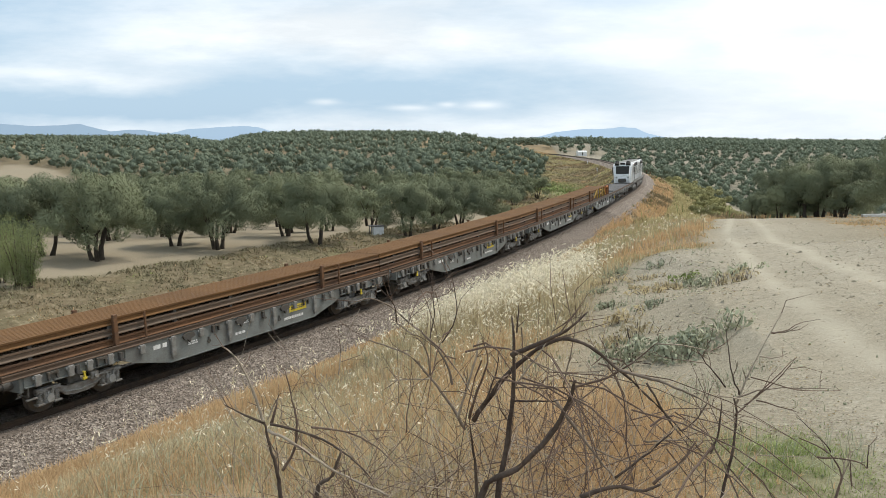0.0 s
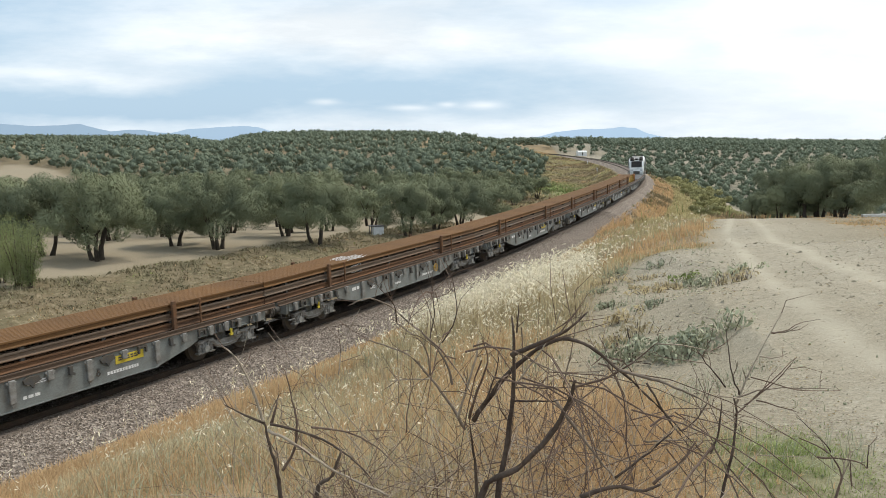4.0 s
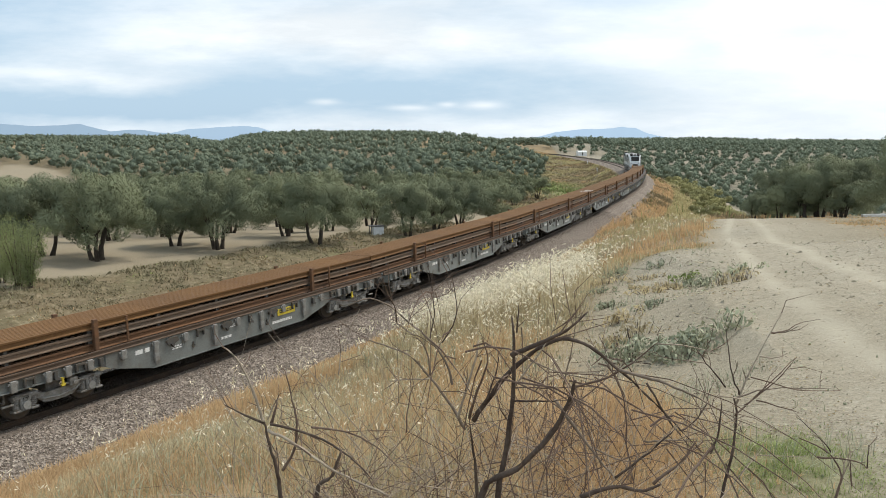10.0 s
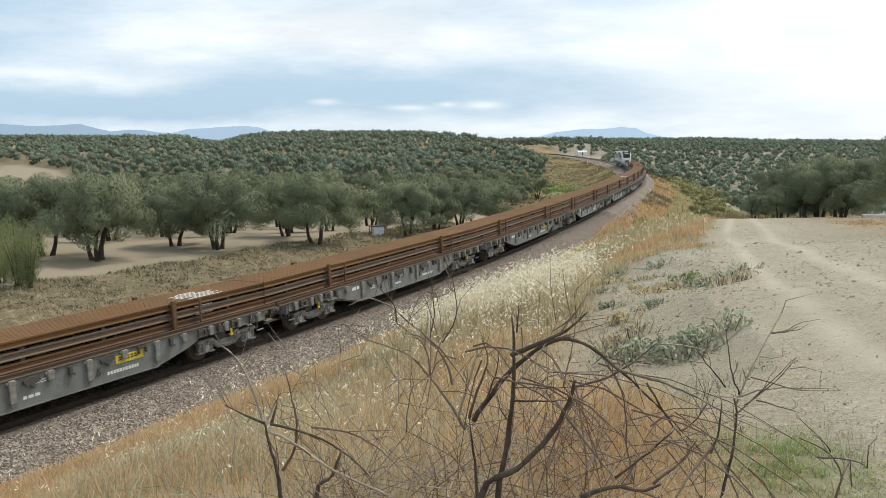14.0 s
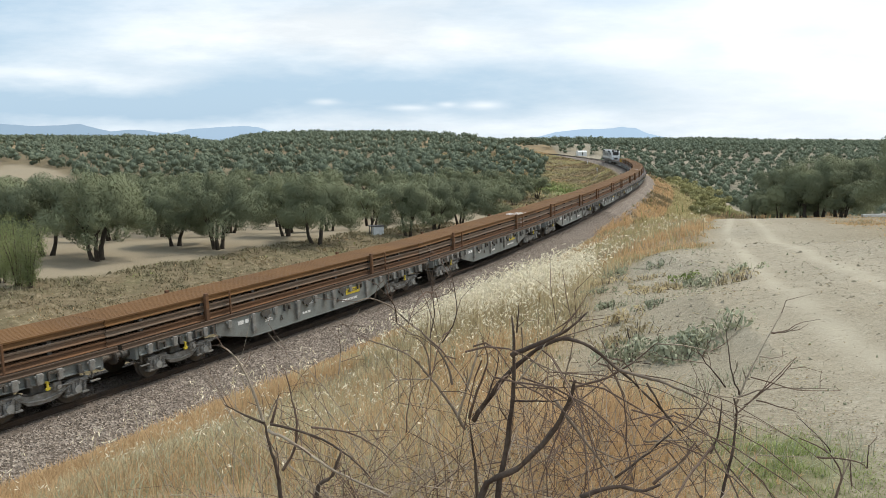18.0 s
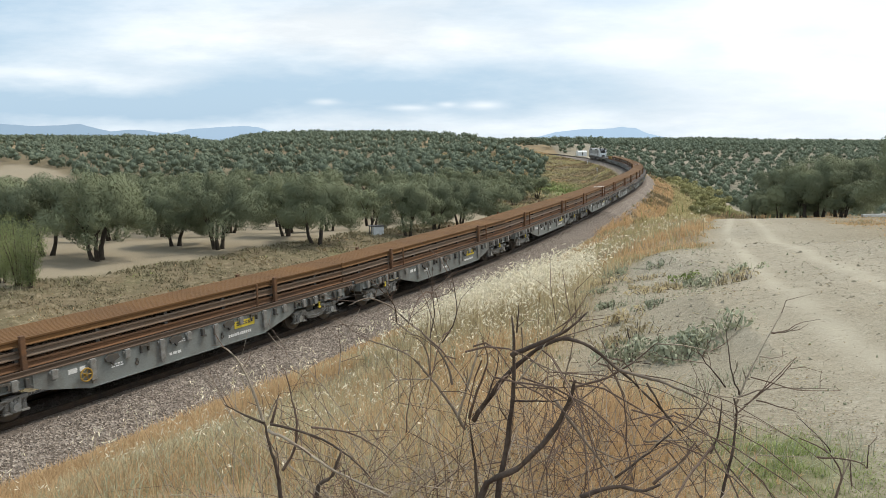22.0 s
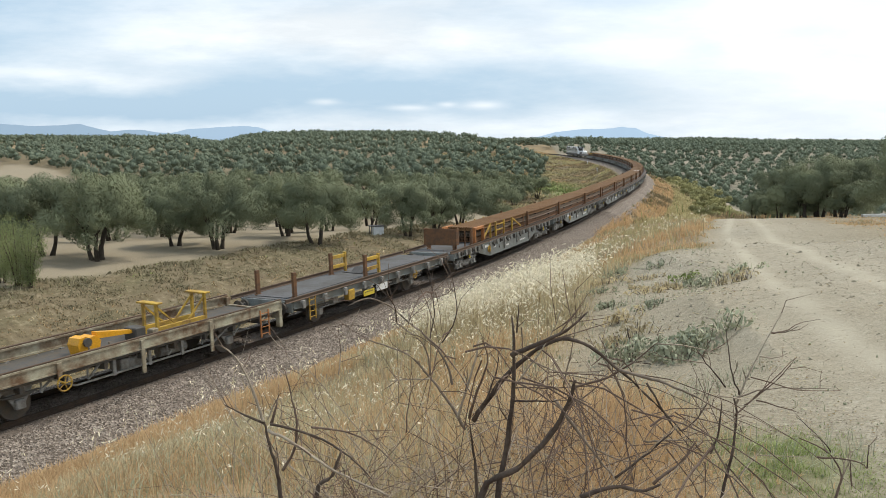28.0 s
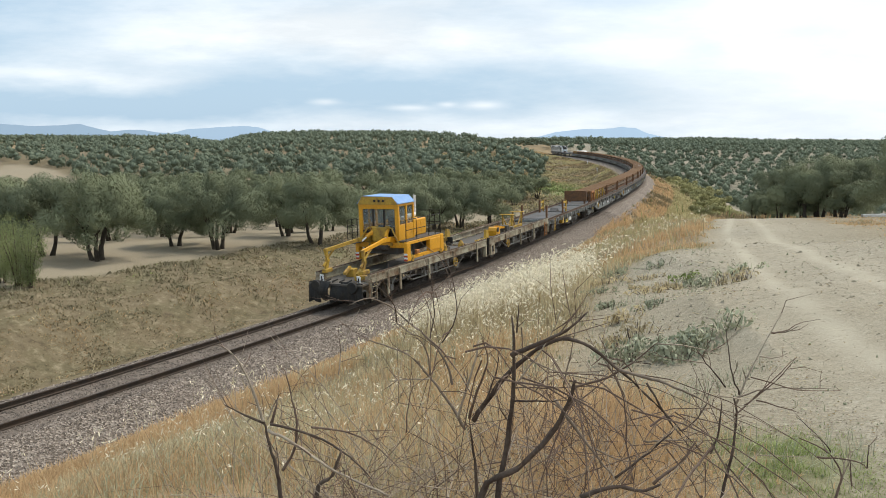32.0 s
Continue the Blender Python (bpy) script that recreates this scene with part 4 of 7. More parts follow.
def bars(parent, x, y, z, rows, mat, name="lettering"):
    """Lettering too small to read: short plain bars, flat on a side plate."""
    bm = B()
    rng = random.Random(int(x * 100) + int(z * 1000))
    for r, (n, w, h) in enumerate(rows):
        cx = 0.0
        for k in range(n):
            ww = w * rng.uniform(0.6, 1.0)
            box(bm, x + cx, x + cx + ww, y - 0.004, y, z - r * h * 1.7, z - r * h * 1.7 + h)
            cx += ww + w * 0.3
    return part(name, bm, mat, parent)


def lever_mesh():
    bm = B()
    prism(bm, [(-0.025, 0.95), (-0.025, 0.79), (-0.07, 0.79), (-0.05, 0.72), (0.05, 0.72), (0.07, 0.79), (0.025, 0.79), (0.025, 0.95)], -1.50, -1.45)
    rod(bm, (0, -1.40, 0.93), (0, -1.50, 0.93), 0.04, 8)
    return bm


def clamp_mesh(k):
    """Three kinds of clamp bolted to the sill, open bracket, hook and bent plate."""
    bm = B()
    if k == 0:
        prism(bm, [(-0.16, 1.22), (0.16, 1.22), (0.16, 1.0), (0.11, 1.0), (0.11, 1.16), (-0.11, 1.16), (-0.11, 0.98), (-0.16, 0.98)], -1.50, -1.415)
    elif k == 1:
        prism(bm, [(-0.05, 1.2), (0.05, 1.2), (0.05, 1.02), (0.13, 0.97), (0.10, 0.91), (-0.05, 0.96)], -1.52, -1.415)
    else:
        prism(bm, [(-0.24, 1.12), (-0.1, 1.20), (0.2, 1.18), (0.26, 1.05), (0.08, 0.98), (0.02, 0.86), (-0.06, 0.98), (-0.2, 1.0)], -1.50, -1.42)
    return bm


def valve_mesh():
    bm = B()
    box(bm, -0.13, 0.13, -1.40, -1.22, 0.62, 0.86, 0.03)
    rod(bm, (-0.3, -1.32, 0.72), (0.35, -1.32, 0.70), 0.03, 8)
    rod(bm, (0, -1.40, 0.72), (0, -1.46, 0.72), 0.06, 10)
    return bm


def tie_mesh():
    bm = B()
    for a in range(8):
        p, q = math.pi * a / 4, math.pi * (a + 1) / 4
        rod(bm, (0.055 * math.cos(p), -1.425, 0.72 + 0.055 * math.sin(p)), (0.055 * math.cos(q), -1.425, 0.72 + 0.055 * math.sin(q)), 0.02, 6)
    box(bm, -0.03, 0.03, -1.44, -1.41, 0.76, 0.86)
    return bm


def spring_mesh(sy, top=0.76):
    """A stack of leaves, longest on top."""
    pts = [(-0.6, top), (0.6, top)]
    for k in range(5):
        pts += [(0.6 - 0.1 * k, top - 0.022 * (k + 1)), (0.6 - 0.1 * (k + 1), top - 0.022 * (k + 1))]
    for k in reversed(range(5)):
        pts += [(-0.6 + 0.1 * (k + 1), top - 0.022 * (k + 1)), (-0.6 + 0.1 * k, top - 0.022 * (k + 1))]
    return prism(B(), pts, sy * 1.12 - 0.045, sy * 1.12 + 0.045)


def axle_guards(w, x, top):
    """The guards, boxes and leaf springs of one axle, and its wheelset."""
    for sy in (-1, 1):
        b = part("axle_guard", prism(B(), [(-0.5, top), (-0.14, 0.4), (0.14, 0.4), (0.5, top)], sy * 1.08 - 0.02, sy * 1.08 + 0.02), BOGIE, w)
        b.matrix_basis = pose(x, 0, 0)
        part("axle_box", box(B(), -0.14, 0.14, sy * 1.12 - 0.1, sy * 1.12 + 0.1, 0.33, 0.6, 0.03), BOGIE, b)
        part("leaf_spring", spring_mesh(sy), DARKSTEEL, b)
    wheelset(b, 0)


def wagon_frame(w, ends=False):
    """The grey bogie flat: sills, deck, posts and running gear."""
    for sy in (-1, 1):
        shared("side_sill", ("sill", sy), lambda: sill_mesh(sy), GREY, w)
        for sx in (-1, 1):
            shared("end_sill", ("esill", sy, sx), lambda: end_sill_mesh(sy, sx), GREY, w)
        shared("edge_rail", ("edge", sy), lambda: edge_rail_mesh(18.3, sy, 1.25), EDGE, w, label="rusty crane rail along the deck edge")
    deck = B()
    box(deck, -8.55, 8.55, -1.33, 1.33, 1.17, 1.245)
    for k in range(9):
        x = -8 + 2.0 * k
        box(deck, x - 0.06, x + 0.06, -1.33, 1.33, 0.95, 1.17)
    part("deck", deck, DECK, w)
    cb = B()
    for y in (-0.3, 0.3):
        box(cb, -8.5, 8.5, y - 0.04, y + 0.04, 0.62, 1.17)
    box(cb, -1.1, 0.4, -0.28, 0.28, 0.45, 0.75, 0.03)
    rod(cb, (1.2, 0.9, 0.6), (2.6, 0.9, 0.6), 0.2, 14)
    part("centre_beam", cb, DARKSTEEL, w)
    for sx in (-1, 1):
        part("headstock", box(B(), sx * 8.6 - 0.06, sx * 8.6 + 0.06, -1.35, 1.35, 0.82, 1.25, 0.015), GREY, w)
    for sy in (-1, 1):
        for k, x in enumerate((-4.75, -3.55, -2.35, -1.05, 0.05, 1.25, 2.45, 3.65, 4.75)):
            deep = 0.62 if 1 <= k <= 7 and k % 2 else 0.26
            shared("stake_pocket", ("pocket", deep), lambda: pocket_mesh(deep), BOGIE, w, pose(x, 0, 0, 0, 0, 0 if sy < 0 else 180))
        for x in (-8.2, -7.2, -6.6, -5.9, 5.9, 6.6, 7.2, 8.2):
            shared("stake_pocket", ("pocket", 0.3), lambda: pocket_mesh(0.3), BOGIE, w, pose(x, 0, 0, 0, 0, 0 if sy < 0 else 180))
        for x in (-5.28, 4.82):
            shared("stanchion", "tallpost", lambda: post_mesh(0.15, 1, 2.26, 0.12), RUST, w, pose(x, sy * 0.96, 0), label="tall rust-brown steel stanchion")
    for x in (-6.8, 6.8):
        bogie(w, x)
    end_gear(w, 8.62)
    for x in (-6.8, 6.8):
        shared("brake_lever", "lever", lever_mesh, YELLOW_PLATE, w, pose(x, 0, 0), "small yellow brake changeover lever")
    for x, k in ((-7.75, 0), (-7.0, 1), (-6.2, 0), (-5.55, 1), (-2.9, 2), (-1.7, 0), (-0.5, 2), (0.65, 1), (1.85, 2), (3.1, 0), (4.2, 1), (5.5, 0), (6.25, 1), (7.0, 0), (7.8, 1)):
        shared("rail_clamp", ("clamp", k), lambda: clamp_mesh(k), DARKSTEEL, w, pose(x, 0, 0.02 if k == 2 else 0), "dark steel clamp on the sill")
    for x in (-6.4, 7.15):
        shared("air_valve", "valve", valve_mesh, BOGIE, w, pose(x, 0, 0))
    for x in (-2.0, 1.55):
        shared("tie_ring", "tie", tie_mesh, DARKSTEEL, w, pose(x, 0, 0))
    for x in (-8.35, 8.35):
        hv = B()
        rod(hv, (x, -0.75, 1.0), (x + 0.05, -0.8, 0.55), 0.022, 6)
        beam(hv, (x, -1.2, 0.62), (x, -0.7, 0.62), 0.05, 0.03)
        beam(hv, (x, -1.2, 0.62), (x, -1.2, 0.95), 0.05, 0.03)
        box(hv, x - 0.16, x + 0.16, -1.38, -1.3, 0.55, 0.60, 0.01)
        part("shunter_step", hv, BOGIE, w)


def grey_wagon(name, plate=True):
    w = new(name)
    wagon_frame(w)
    if plate:
        bm = B()
        box(bm, 2.15, 3.15, -1.425, -1.412, 0.85, 1.1, 0.0)
        pl = part("sign_plate", bm, YELLOW_PLATE, w, "yellow warning plate on the side sill")
        bars(pl, 2.25, -1.427, 1.01, [(6, 0.12, 0.04), (5, 0.13, 0.04)], DARKSTEEL)
    bars(w, 1.85, -1.413, 0.6, [(11, 0.09, 0.1)], WHITE)
    bars(w, -0.6, -1.413, 1.02, [(5, 0.1, 0.035), (6, 0.08, 0.035)], WHITE)
    bars(w, -0.75, -1.413, 0.62, [(3, 0.15, 0.09)], WHITE)
    bars(w, -2.9, -1.413, 0.85, [(4, 0.1, 0.05), (3, 0.12, 0.04)], WHITE)
    bars(w, -4.3, -1.413, 0.95, [(2, 0.28, 0.14)], WHITE)
    bars(w, 5.5, -1.383, 1.1, [(4, 0.14, 0.06)], WHITE)
    return w


def short_posts(w, d, mat):
    for x in (-5.28, 4.82):
        o = part("stake", post_mesh(0.07, 1, 2.16, 0.06), mat, w, "thin flat steel stake")
        o.matrix_basis = pose(x + d, -0.985, 0)


RAIL_OUT = [(-0.075, 0.0), (0.075, 0.0), (0.075, 0.016), (0.022, 0.036), (0.020, 0.055), (0.020, 0.110), (0.048, 0.124), (0.050, 0.163), (0.040, 0.172),
            (-0.040, 0.172), (-0.050, 0.163), (-0.048, 0.124), (-0.020, 0.110), (-0.020, 0.055), (-0.022, 0.036), (-0.075, 0.016)]


def rail_stack(x0, x1, n=11):
    """Three tiers of long welded rails on timbers."""
    st = new("rail_stack")
    ln = round(x1 - x0, 2)
    for tier, (z, mat) in enumerate(((1.30, RUST), (1.62, RUST_GREY), (1.945, RUST_ORANGE))):
        for k in range(n):
            y = (k - (n - 1) / 2) * 0.163
            def mk():
                bm = B()
                prism(bm, [(u * 1.07, v * 1.3) for u, v in RAIL_OUT], -ln / 2, ln / 2, "x")
                return bm
            shared("rail", ("stackrail", tier, ln), mk, mat, st, pose((x0 + x1) / 2, y, z))
    for tier, z in enumerate((1.247, 1.527, 1.847)):
        for x in np.arange(x0 + 1.3, x1, 2.55):
            shared("spacer", ("spacer", tier), lambda: box(B(), -0.06, 0.06, -0.86, 0.86, 0, (0.05, 0.09, 0.095)[tier]), DARKSTEEL, st, pose(x, 0, z))
    tagged(st, "three tiers of long rusty steel rails lashed on a wagon", "rail stack", "stacks of rails")
    return st


def splash(parent, x):
    """A splash of white paint over the load."""
    bm = B()
    rng = random.Random(5)
    for tier, zz in enumerate((2.174, 2.174, 2.174)):
        for k in range(3):
            y = -0.815 + 0.163 * (k * 2 + tier)
            box(bm, x - rng.uniform(0.2, 0.7), x + rng.uniform(0.4, 1.2), y - 0.027, y + 0.027, 2.170, zz)
    for z in (1.86, 1.58):
        box(bm, x - 0.3, x + 0.5, -0.853, -0.85, z, z + 0.025)
    part("paint_mark", bm, WHITE, parent, "splash of white marking paint")


def add_ride(ob, phi, half, up=0.0):
    RIDES.append((ob, phi, half, up))
    ob.matrix_basis = ride(phi, half, 0, up)


def handwheel(parent, x, y, z, mat=None, r=0.19):
    bm = B()
    n = 18
    for k in range(n):
        a, b = 2 * math.pi * k / n, 2 * math.pi * (k + 1) / n
        rod(bm, (r * math.cos(a), 0, r * math.sin(a)), (r * math.cos(b), 0, r * math.sin(b)), 0.022, 6)
    for k in range(5):
        a = 2 * math.pi * k / 5
        rod(bm, (0, 0, 0), (r * math.cos(a), 0, r * math.sin(a)), 0.014, 5)
    rod(bm, (0, -0.03, 0), (0, 0.12, 0), 0.035, 8)
    o = part("handwheel", bm, mat or YELLOW_DULL, parent, "yellow spoked handbrake wheel")
    o.matrix_basis = pose(x, y, z)
    return o


def ladder(parent, x, y, z0, z1, mat, w=0.38, n=4):
    bm = B()
    for s in (-w / 2, w / 2):
        box(bm, s - 0.02, s + 0.02, -0.02, 0.02, z0, z1)
    for k in range(n):
        z = z0 + (z1 - z0) * (k + 0.5) / n
        rod(bm, (-w / 2, 0, z), (w / 2, 0, z), 0.016, 6)
    o = part("ladder", bm, mat, parent, "small steel access ladder")
    o.matrix_basis = pose(x, y, 0)


def build_loaded_wagons():
    base = grey_wagon("rail_wagon")
    tagged(base, "grey bogie flat wagon carrying long rails", "wagon", "rail wagons of the train")
    plain = grey_wagon("rail_wagon", False)
    tagged(plain, "grey bogie flat wagon carrying long rails, no yellow plate", "wagon", "rail wagons of the train")
    wagons = []
    for k in range(14):
        src = plain if k in (0, 5, 9, 13) else base
        w = src if (src is base and k == 1) or (src is plain and k == 0) else copy_thing(src, Matrix.Identity(4))
        wagons.append(w)
    st0 = rail_stack(-4.45, 9.27)
    st1 = rail_stack(-9.27, 9.27)
    st2 = rail_stack(-9.27, 4.45)
    used = False
    for k, w in enumerate(wagons):
        phi = -178.9 + 18.4 * k
        add_ride(w, phi, 6.8)
        if k in (1, 9):
            handwheel(w, -3.8 if k == 1 else 3.1, -1.5, 0.83)
        short_posts(w, -1.0 if k in (0, 1) else 1.1, RUST)
        if k == 0:
            s = st0
        elif k == 13:
            s = st2
        elif not used:
            s, used = st1, True
        else:
            s = copy_thing(st1, Matrix.Identity(4))
        add_ride(s, phi, 6.8, 0.004 * (k % 2))
        if k in (4, 9):
            splash(s, -3.2 if k == 9 else 6.1)
        # end frames that hold the rails fast
        if k in (0, 13):
            d = 1 if k == 0 else -1
            for sy in (-1, 1):
                y = sy * 1.0
                turn = pose(0, 0, 0, 0, 0, 0 if d > 0 else 180)
                pieces = [("clamp_post", box(B(), x - 0.045, x + 0.045, y - 0.045, y + 0.045, 1.25, 2.2)) for x in (-2.35, -1.45, 0.0, 1.5)]
                pieces.append(("clamp_brace", beam(B(), (-3.5, y, 1.4), (-2.35, y, 2.1), 0.07, 0.09)))
                pieces.append(("clamp_brace", beam(B(), (1.5, y, 2.15), (3.2, y, 1.45), 0.07, 0.09)))
                pieces += [("clamp_bar", beam(B(), (-1.45, y, z), (-0.1, y, z), 0.05, 0.07)) for z in (1.65, 2.0)]
                for nm, bm in pieces:
                    part(nm, bm, YELLOW_DULL, w).matrix_basis = turn
                bm = B()
                box(bm, -4.95, -4.83, y - 0.09, y + 0.09, 1.25, 2.05, 0.01)
                box(bm, -3.65, -3.55, y - 0.09, y + 0.09, 1.25, 2.05, 0.01)
                box(bm, -4.95, -3.55, y - 0.09, y + 0.09, 2.05, 2.2, 0.01)
                o = part("portal_frame", bm, ORANGE, w, "orange-brown steel portal frame")
                o.matrix_basis = pose(0, 0, 0, 0, 0, 0 if d > 0 else 180)
            if k == 13:
                continue
            bm = B()
            box(bm, -7.5, -7.42, -1.0, 1.0, 1.5, 2.42, 0.01)
            box(bm, -7.42, -7.1, -1.0, -0.94, 1.5, 2.42, 0.01)
            box(bm, -7.42, -7.1, 0.94, 1.0, 1.5, 2.42, 0.01)
            box(bm, -7.42, -7.1, -0.94, 0.94, 2.3, 2.36, 0.01)
            for x in (-7.4, -7.2):
                for y in (-0.8, 0.8):
                    box(bm, x - 0.06, x + 0.06, y - 0.06, y + 0.06, 1.245, 1.5)
            o = part("end_stop", bm, RUST, w, "rusty brown steel end stop plates")
            o.matrix_basis = pose(0, 0, 0, 0, 0, 0 if d > 0 else 180)
            handwheel(w, -3.85, -1.5, 0.83)


def flat_wagon(phi, ln, front):
    """A two-axle flat with a grey deck, rusty edge rails and short posts."""
    w = new("flat_wagon")
    h = ln / 2 - 0.62
    deck = B()
    box(deck, -h, h, -1.25, 1.25, 1.2, 1.27)
    for k in range(7):
        x = -h + 0.5 + k * (2 * h - 1) / 6
        box(deck, x - 0.05, x + 0.05, -1.25, 1.25, 0.95, 1.2)
    part("deck", deck, DECK, w)
    plates = B()
    for x0, x1 in ((-h + 0.3, -0.6), (0.2, h - 1.6)):
        box(plates, x0, x1, -0.8, 0.85, 1.27, 1.30, 0.008)
    part("steel_sheet", plates, DECK, w, "flat grey steel sheets on the deck")
    for sy in (-1, 1):
        bm = B()
        t0, t1 = sorted((sy * 1.27, sy * 1.33))
        box(bm, -h, h, t0, t1, 0.95, 1.24)
        f0, f1 = sorted((sy * 1.22, sy * 1.38))
        box(bm, -h, h, f0, f1, 0.93, 0.96)
        box(bm, -h, h, f0, f1, 1.21, 1.24)
        part("side_sill", bm, GREY, w)
        part("edge_rail", edge_rail_mesh(ln - 0.2, sy, 1.25), EDGE, w, "rusty crane rail along the deck edge")
        for k in range(9):
            x = -h + 0.4 + k * (2 * h - 0.8) / 8
            shared("stake_pocket", ("pocket", 0.3), lambda: pocket_mesh(0.3), BOGIE, w, pose(x, 0.06 * sy, 0, 0, 0, 0 if sy < 0 else 180))
        for x in ((-5.5, -0.5) if not front else ()):
            o = part("stanchion", post_mesh(0.2, 1, 2.28, 0.12), RUST, w, "short rust-brown steel post")
            o.matrix_basis = pose(x, sy * 0.95, 0)
            if x > -2:
                bm = B()
                for z in (1.6, 2.05):
                    box(bm, x + 0.1, x + 1.15, sy * 0.95 - 0.04, sy * 0.95 + 0.04, z - 0.08, z + 0.08, 0.01)
                box(bm, x + 1.05, x + 1.18, sy * 0.95 - 0.06, sy * 0.95 + 0.06, 1.27, 2.2, 0.01)
                part("stop_rail", bm, YELLOW_DULL, w, "dull yellow stop rails between posts")
    for sx in (-1, 1):
        part("headstock", box(B(), sx * h - 0.06, sx * h + 0.06, -1.3, 1.3, 0.8, 1.25, 0.015), GREY, w)
    gear = B()
    for y in (-0.4, 0.4):
        box(gear, -h, h, y - 0.04, y + 0.04, 0.75, 1.2)
    for k in range(6):
        x = -3.2 + 1.25 * k
        box(gear, x - 0.15, x + 0.15, -1.25, -0.95, 0.62, 0.95, 0.02)
        rod(gear, (x, -1.1, 0.55), (x + 0.6, -1.1, 0.7), 0.03, 6)
    rod(gear, (-h + 2, -1.15, 0.6), (h - 2, -1.15, 0.62), 0.03, 6)
    part("brake_gear", gear, BOGIE, w)
    for x in ((-4.2, 3.15) if not front else (-4.5, 4.5)):
        axle_guards(w, x, 0.95)
    end_gear(w, h)
    if not front:
        ladder(w, -5.05, -1.45, 0.35, 1.25, YELLOW_DULL)
        bm = B()
        box(bm, -2.5, -2.05, -1.42, -1.15, 0.6, 1.05, 0.02)
        part("tool_box", bm, YELLOW_DULL, w, "dull yellow tool box under the sill")
        bm = B()
        box(bm, -1.35, -0.5, -1.40, -1.385, 0.55, 0.8)
        p = part("sign_plate", bm, YELLOW_PLATE, w, "yellow warning plate")
        bars(p, -1.25, -1.402, 0.7, [(5, 0.12, 0.04)], DARKSTEEL)
        bm = B()
        box(bm, -0.3, 0.6, -1.40, -1.37, 0.6, 0.9)
        part("sign_plate", bm, WHITE, w, "pale data panel")
        handwheel(w, 3.0, -1.48, 0.85)
        bm = B()
        prism(bm, [(0.1, 1.3), (0.8, 1.3), (0.5, 1.55)], -0.3, 0.3)
        part("deck_wedge", bm, DECK, w, "folded grey steel wedge on the deck")
    tagged(w, "low two-axle flat wagon with grey deck and rusty edge rails", "wagon", "flat wagons of the train")
    add_ride(w, phi, 3.6)


def beige_wagon(phi, x0, x1, stanchions, axles, hw, lad, last):
    w = new("ramp_wagon")
    for sy in (-1, 1):
        bm = B()
        y = sy * 1.45
        t0, t1 = sorted((y, y - sy * 0.05))
        box(bm, x0, x1, t0, t1, 1.12, 1.44)
        f0, f1 = sorted((y + sy * 0.03, y - sy * 0.13))
        box(bm, x0, x1, f0, f1, 1.40, 1.46)
        box(bm, x0, x1, f0, f1, 1.10, 1.14)
        part("side_beam", bm, BEIGE, w)
        part("edge_rail", box(B(), x0, x1, y - 0.035 - sy * 0.04, y + 0.035 - sy * 0.04, 1.462, 1.51, 0.008), EDGE, w, "worn rusty crane rail on the side beam")
        for x in stanchions:
            bm = B()
            z0 = 0.36 if abs(x - hw) > 0.3 else 0.95
            box(bm, x - 0.07, x + 0.07, min(y, y + sy * 0.06), max(y, y + sy * 0.06), z0, 1.40, 0.01)
            part("bracket", bm, BEIGE, w)
    bm = B()
    box(bm, x0, x1, -1.38, 1.38, 1.0, 1.06)
    part("deck", bm, DARKSTEEL, w)
    for x in np.arange(x0 + 0.4, x1, 1.3):
        part("cross_bearer", box(B(), x - 0.06, x + 0.06, -1.38, 1.38, 0.8, 1.0), DARKSTEEL, w)
    for x in (x0 + 0.05, x1 - 0.05):
        part("headstock", box(B(), x - 0.06, x + 0.06, -1.25, 1.25, 0.78, 1.12, 0.01), BEIGE, w)
        for y in (-1.35, 1.35):
            part("corner_post", box(B(), x - 0.09, x + 0.09, y - 0.1, y + 0.1, 0.45, 1.4, 0.015), BEIGE, w)
    bm = B()
    for y in (-0.45, 0.45):
        box(bm, x0, x1, y - 0.05, y + 0.05, 0.7, 1.0)
    for sy in (-1.25, 1.25):
        beam(bm, (-2.6, sy, 0.55), (2.6, sy, 0.55), 0.05, 0.05)
        beam(bm, (-2.6, sy, 0.55), (-3.6, sy, 1.1), 0.05, 0.05)
        beam(bm, (2.6, sy, 0.55), (3.6, sy, 1.1), 0.05, 0.05)
        for x in (-1.3, 0.0, 1.3):
            box(bm, x - 0.05, x + 0.05, sy - 0.04, sy + 0.04, 0.5, 1.1)
    box(bm, -1.0, -0.2, -1.2, -0.6, 0.5, 0.9, 0.03)
    rod(bm, (0.6, -0.9, 0.7), (1.7, -0.9, 0.7), 0.17, 12)
    part("truss", bm, BOGIE, w)
    for x in axles:
        axle_guards(w, x, 1.0)
    if last:
        part("mat_bar", box(B(), x0 - 0.60, x0 + 0.1, -1.42, 1.42, 1.02, 1.12, 0.015), DARKSTEEL, w)
    if not last:
        for sy in (-1, 1):
            y = sy * 1.45
            mat_y = sorted((y, y - sy * 0.55))
            part("rubber_mat", box(B(), x0 - 0.16, x0 - 0.06, mat_y[0], mat_y[1], 0.5, 1.52, 0.04), BLACK, w, "black rubber mat hanging at the wagon end")
            bm = B()
            a, b = sorted((y + sy * 0.01, y + sy * 0.05))
            box(bm, x0, x0 + 0.2, a, b, 0.45, 1.12)
            box(bm, x0 + 0.5, x0 + 0.72, a, b, 0.45, 1.12)
            box(bm, x0 + 0.2, x0 + 0.5, a, b, 0.45, 0.62)
            box(bm, x0 + 0.2, x0 + 0.5, a, b, 0.98, 1.12)
            bmesh.ops.remove_doubles(bm, verts=bm.verts[:], dist=0.001)
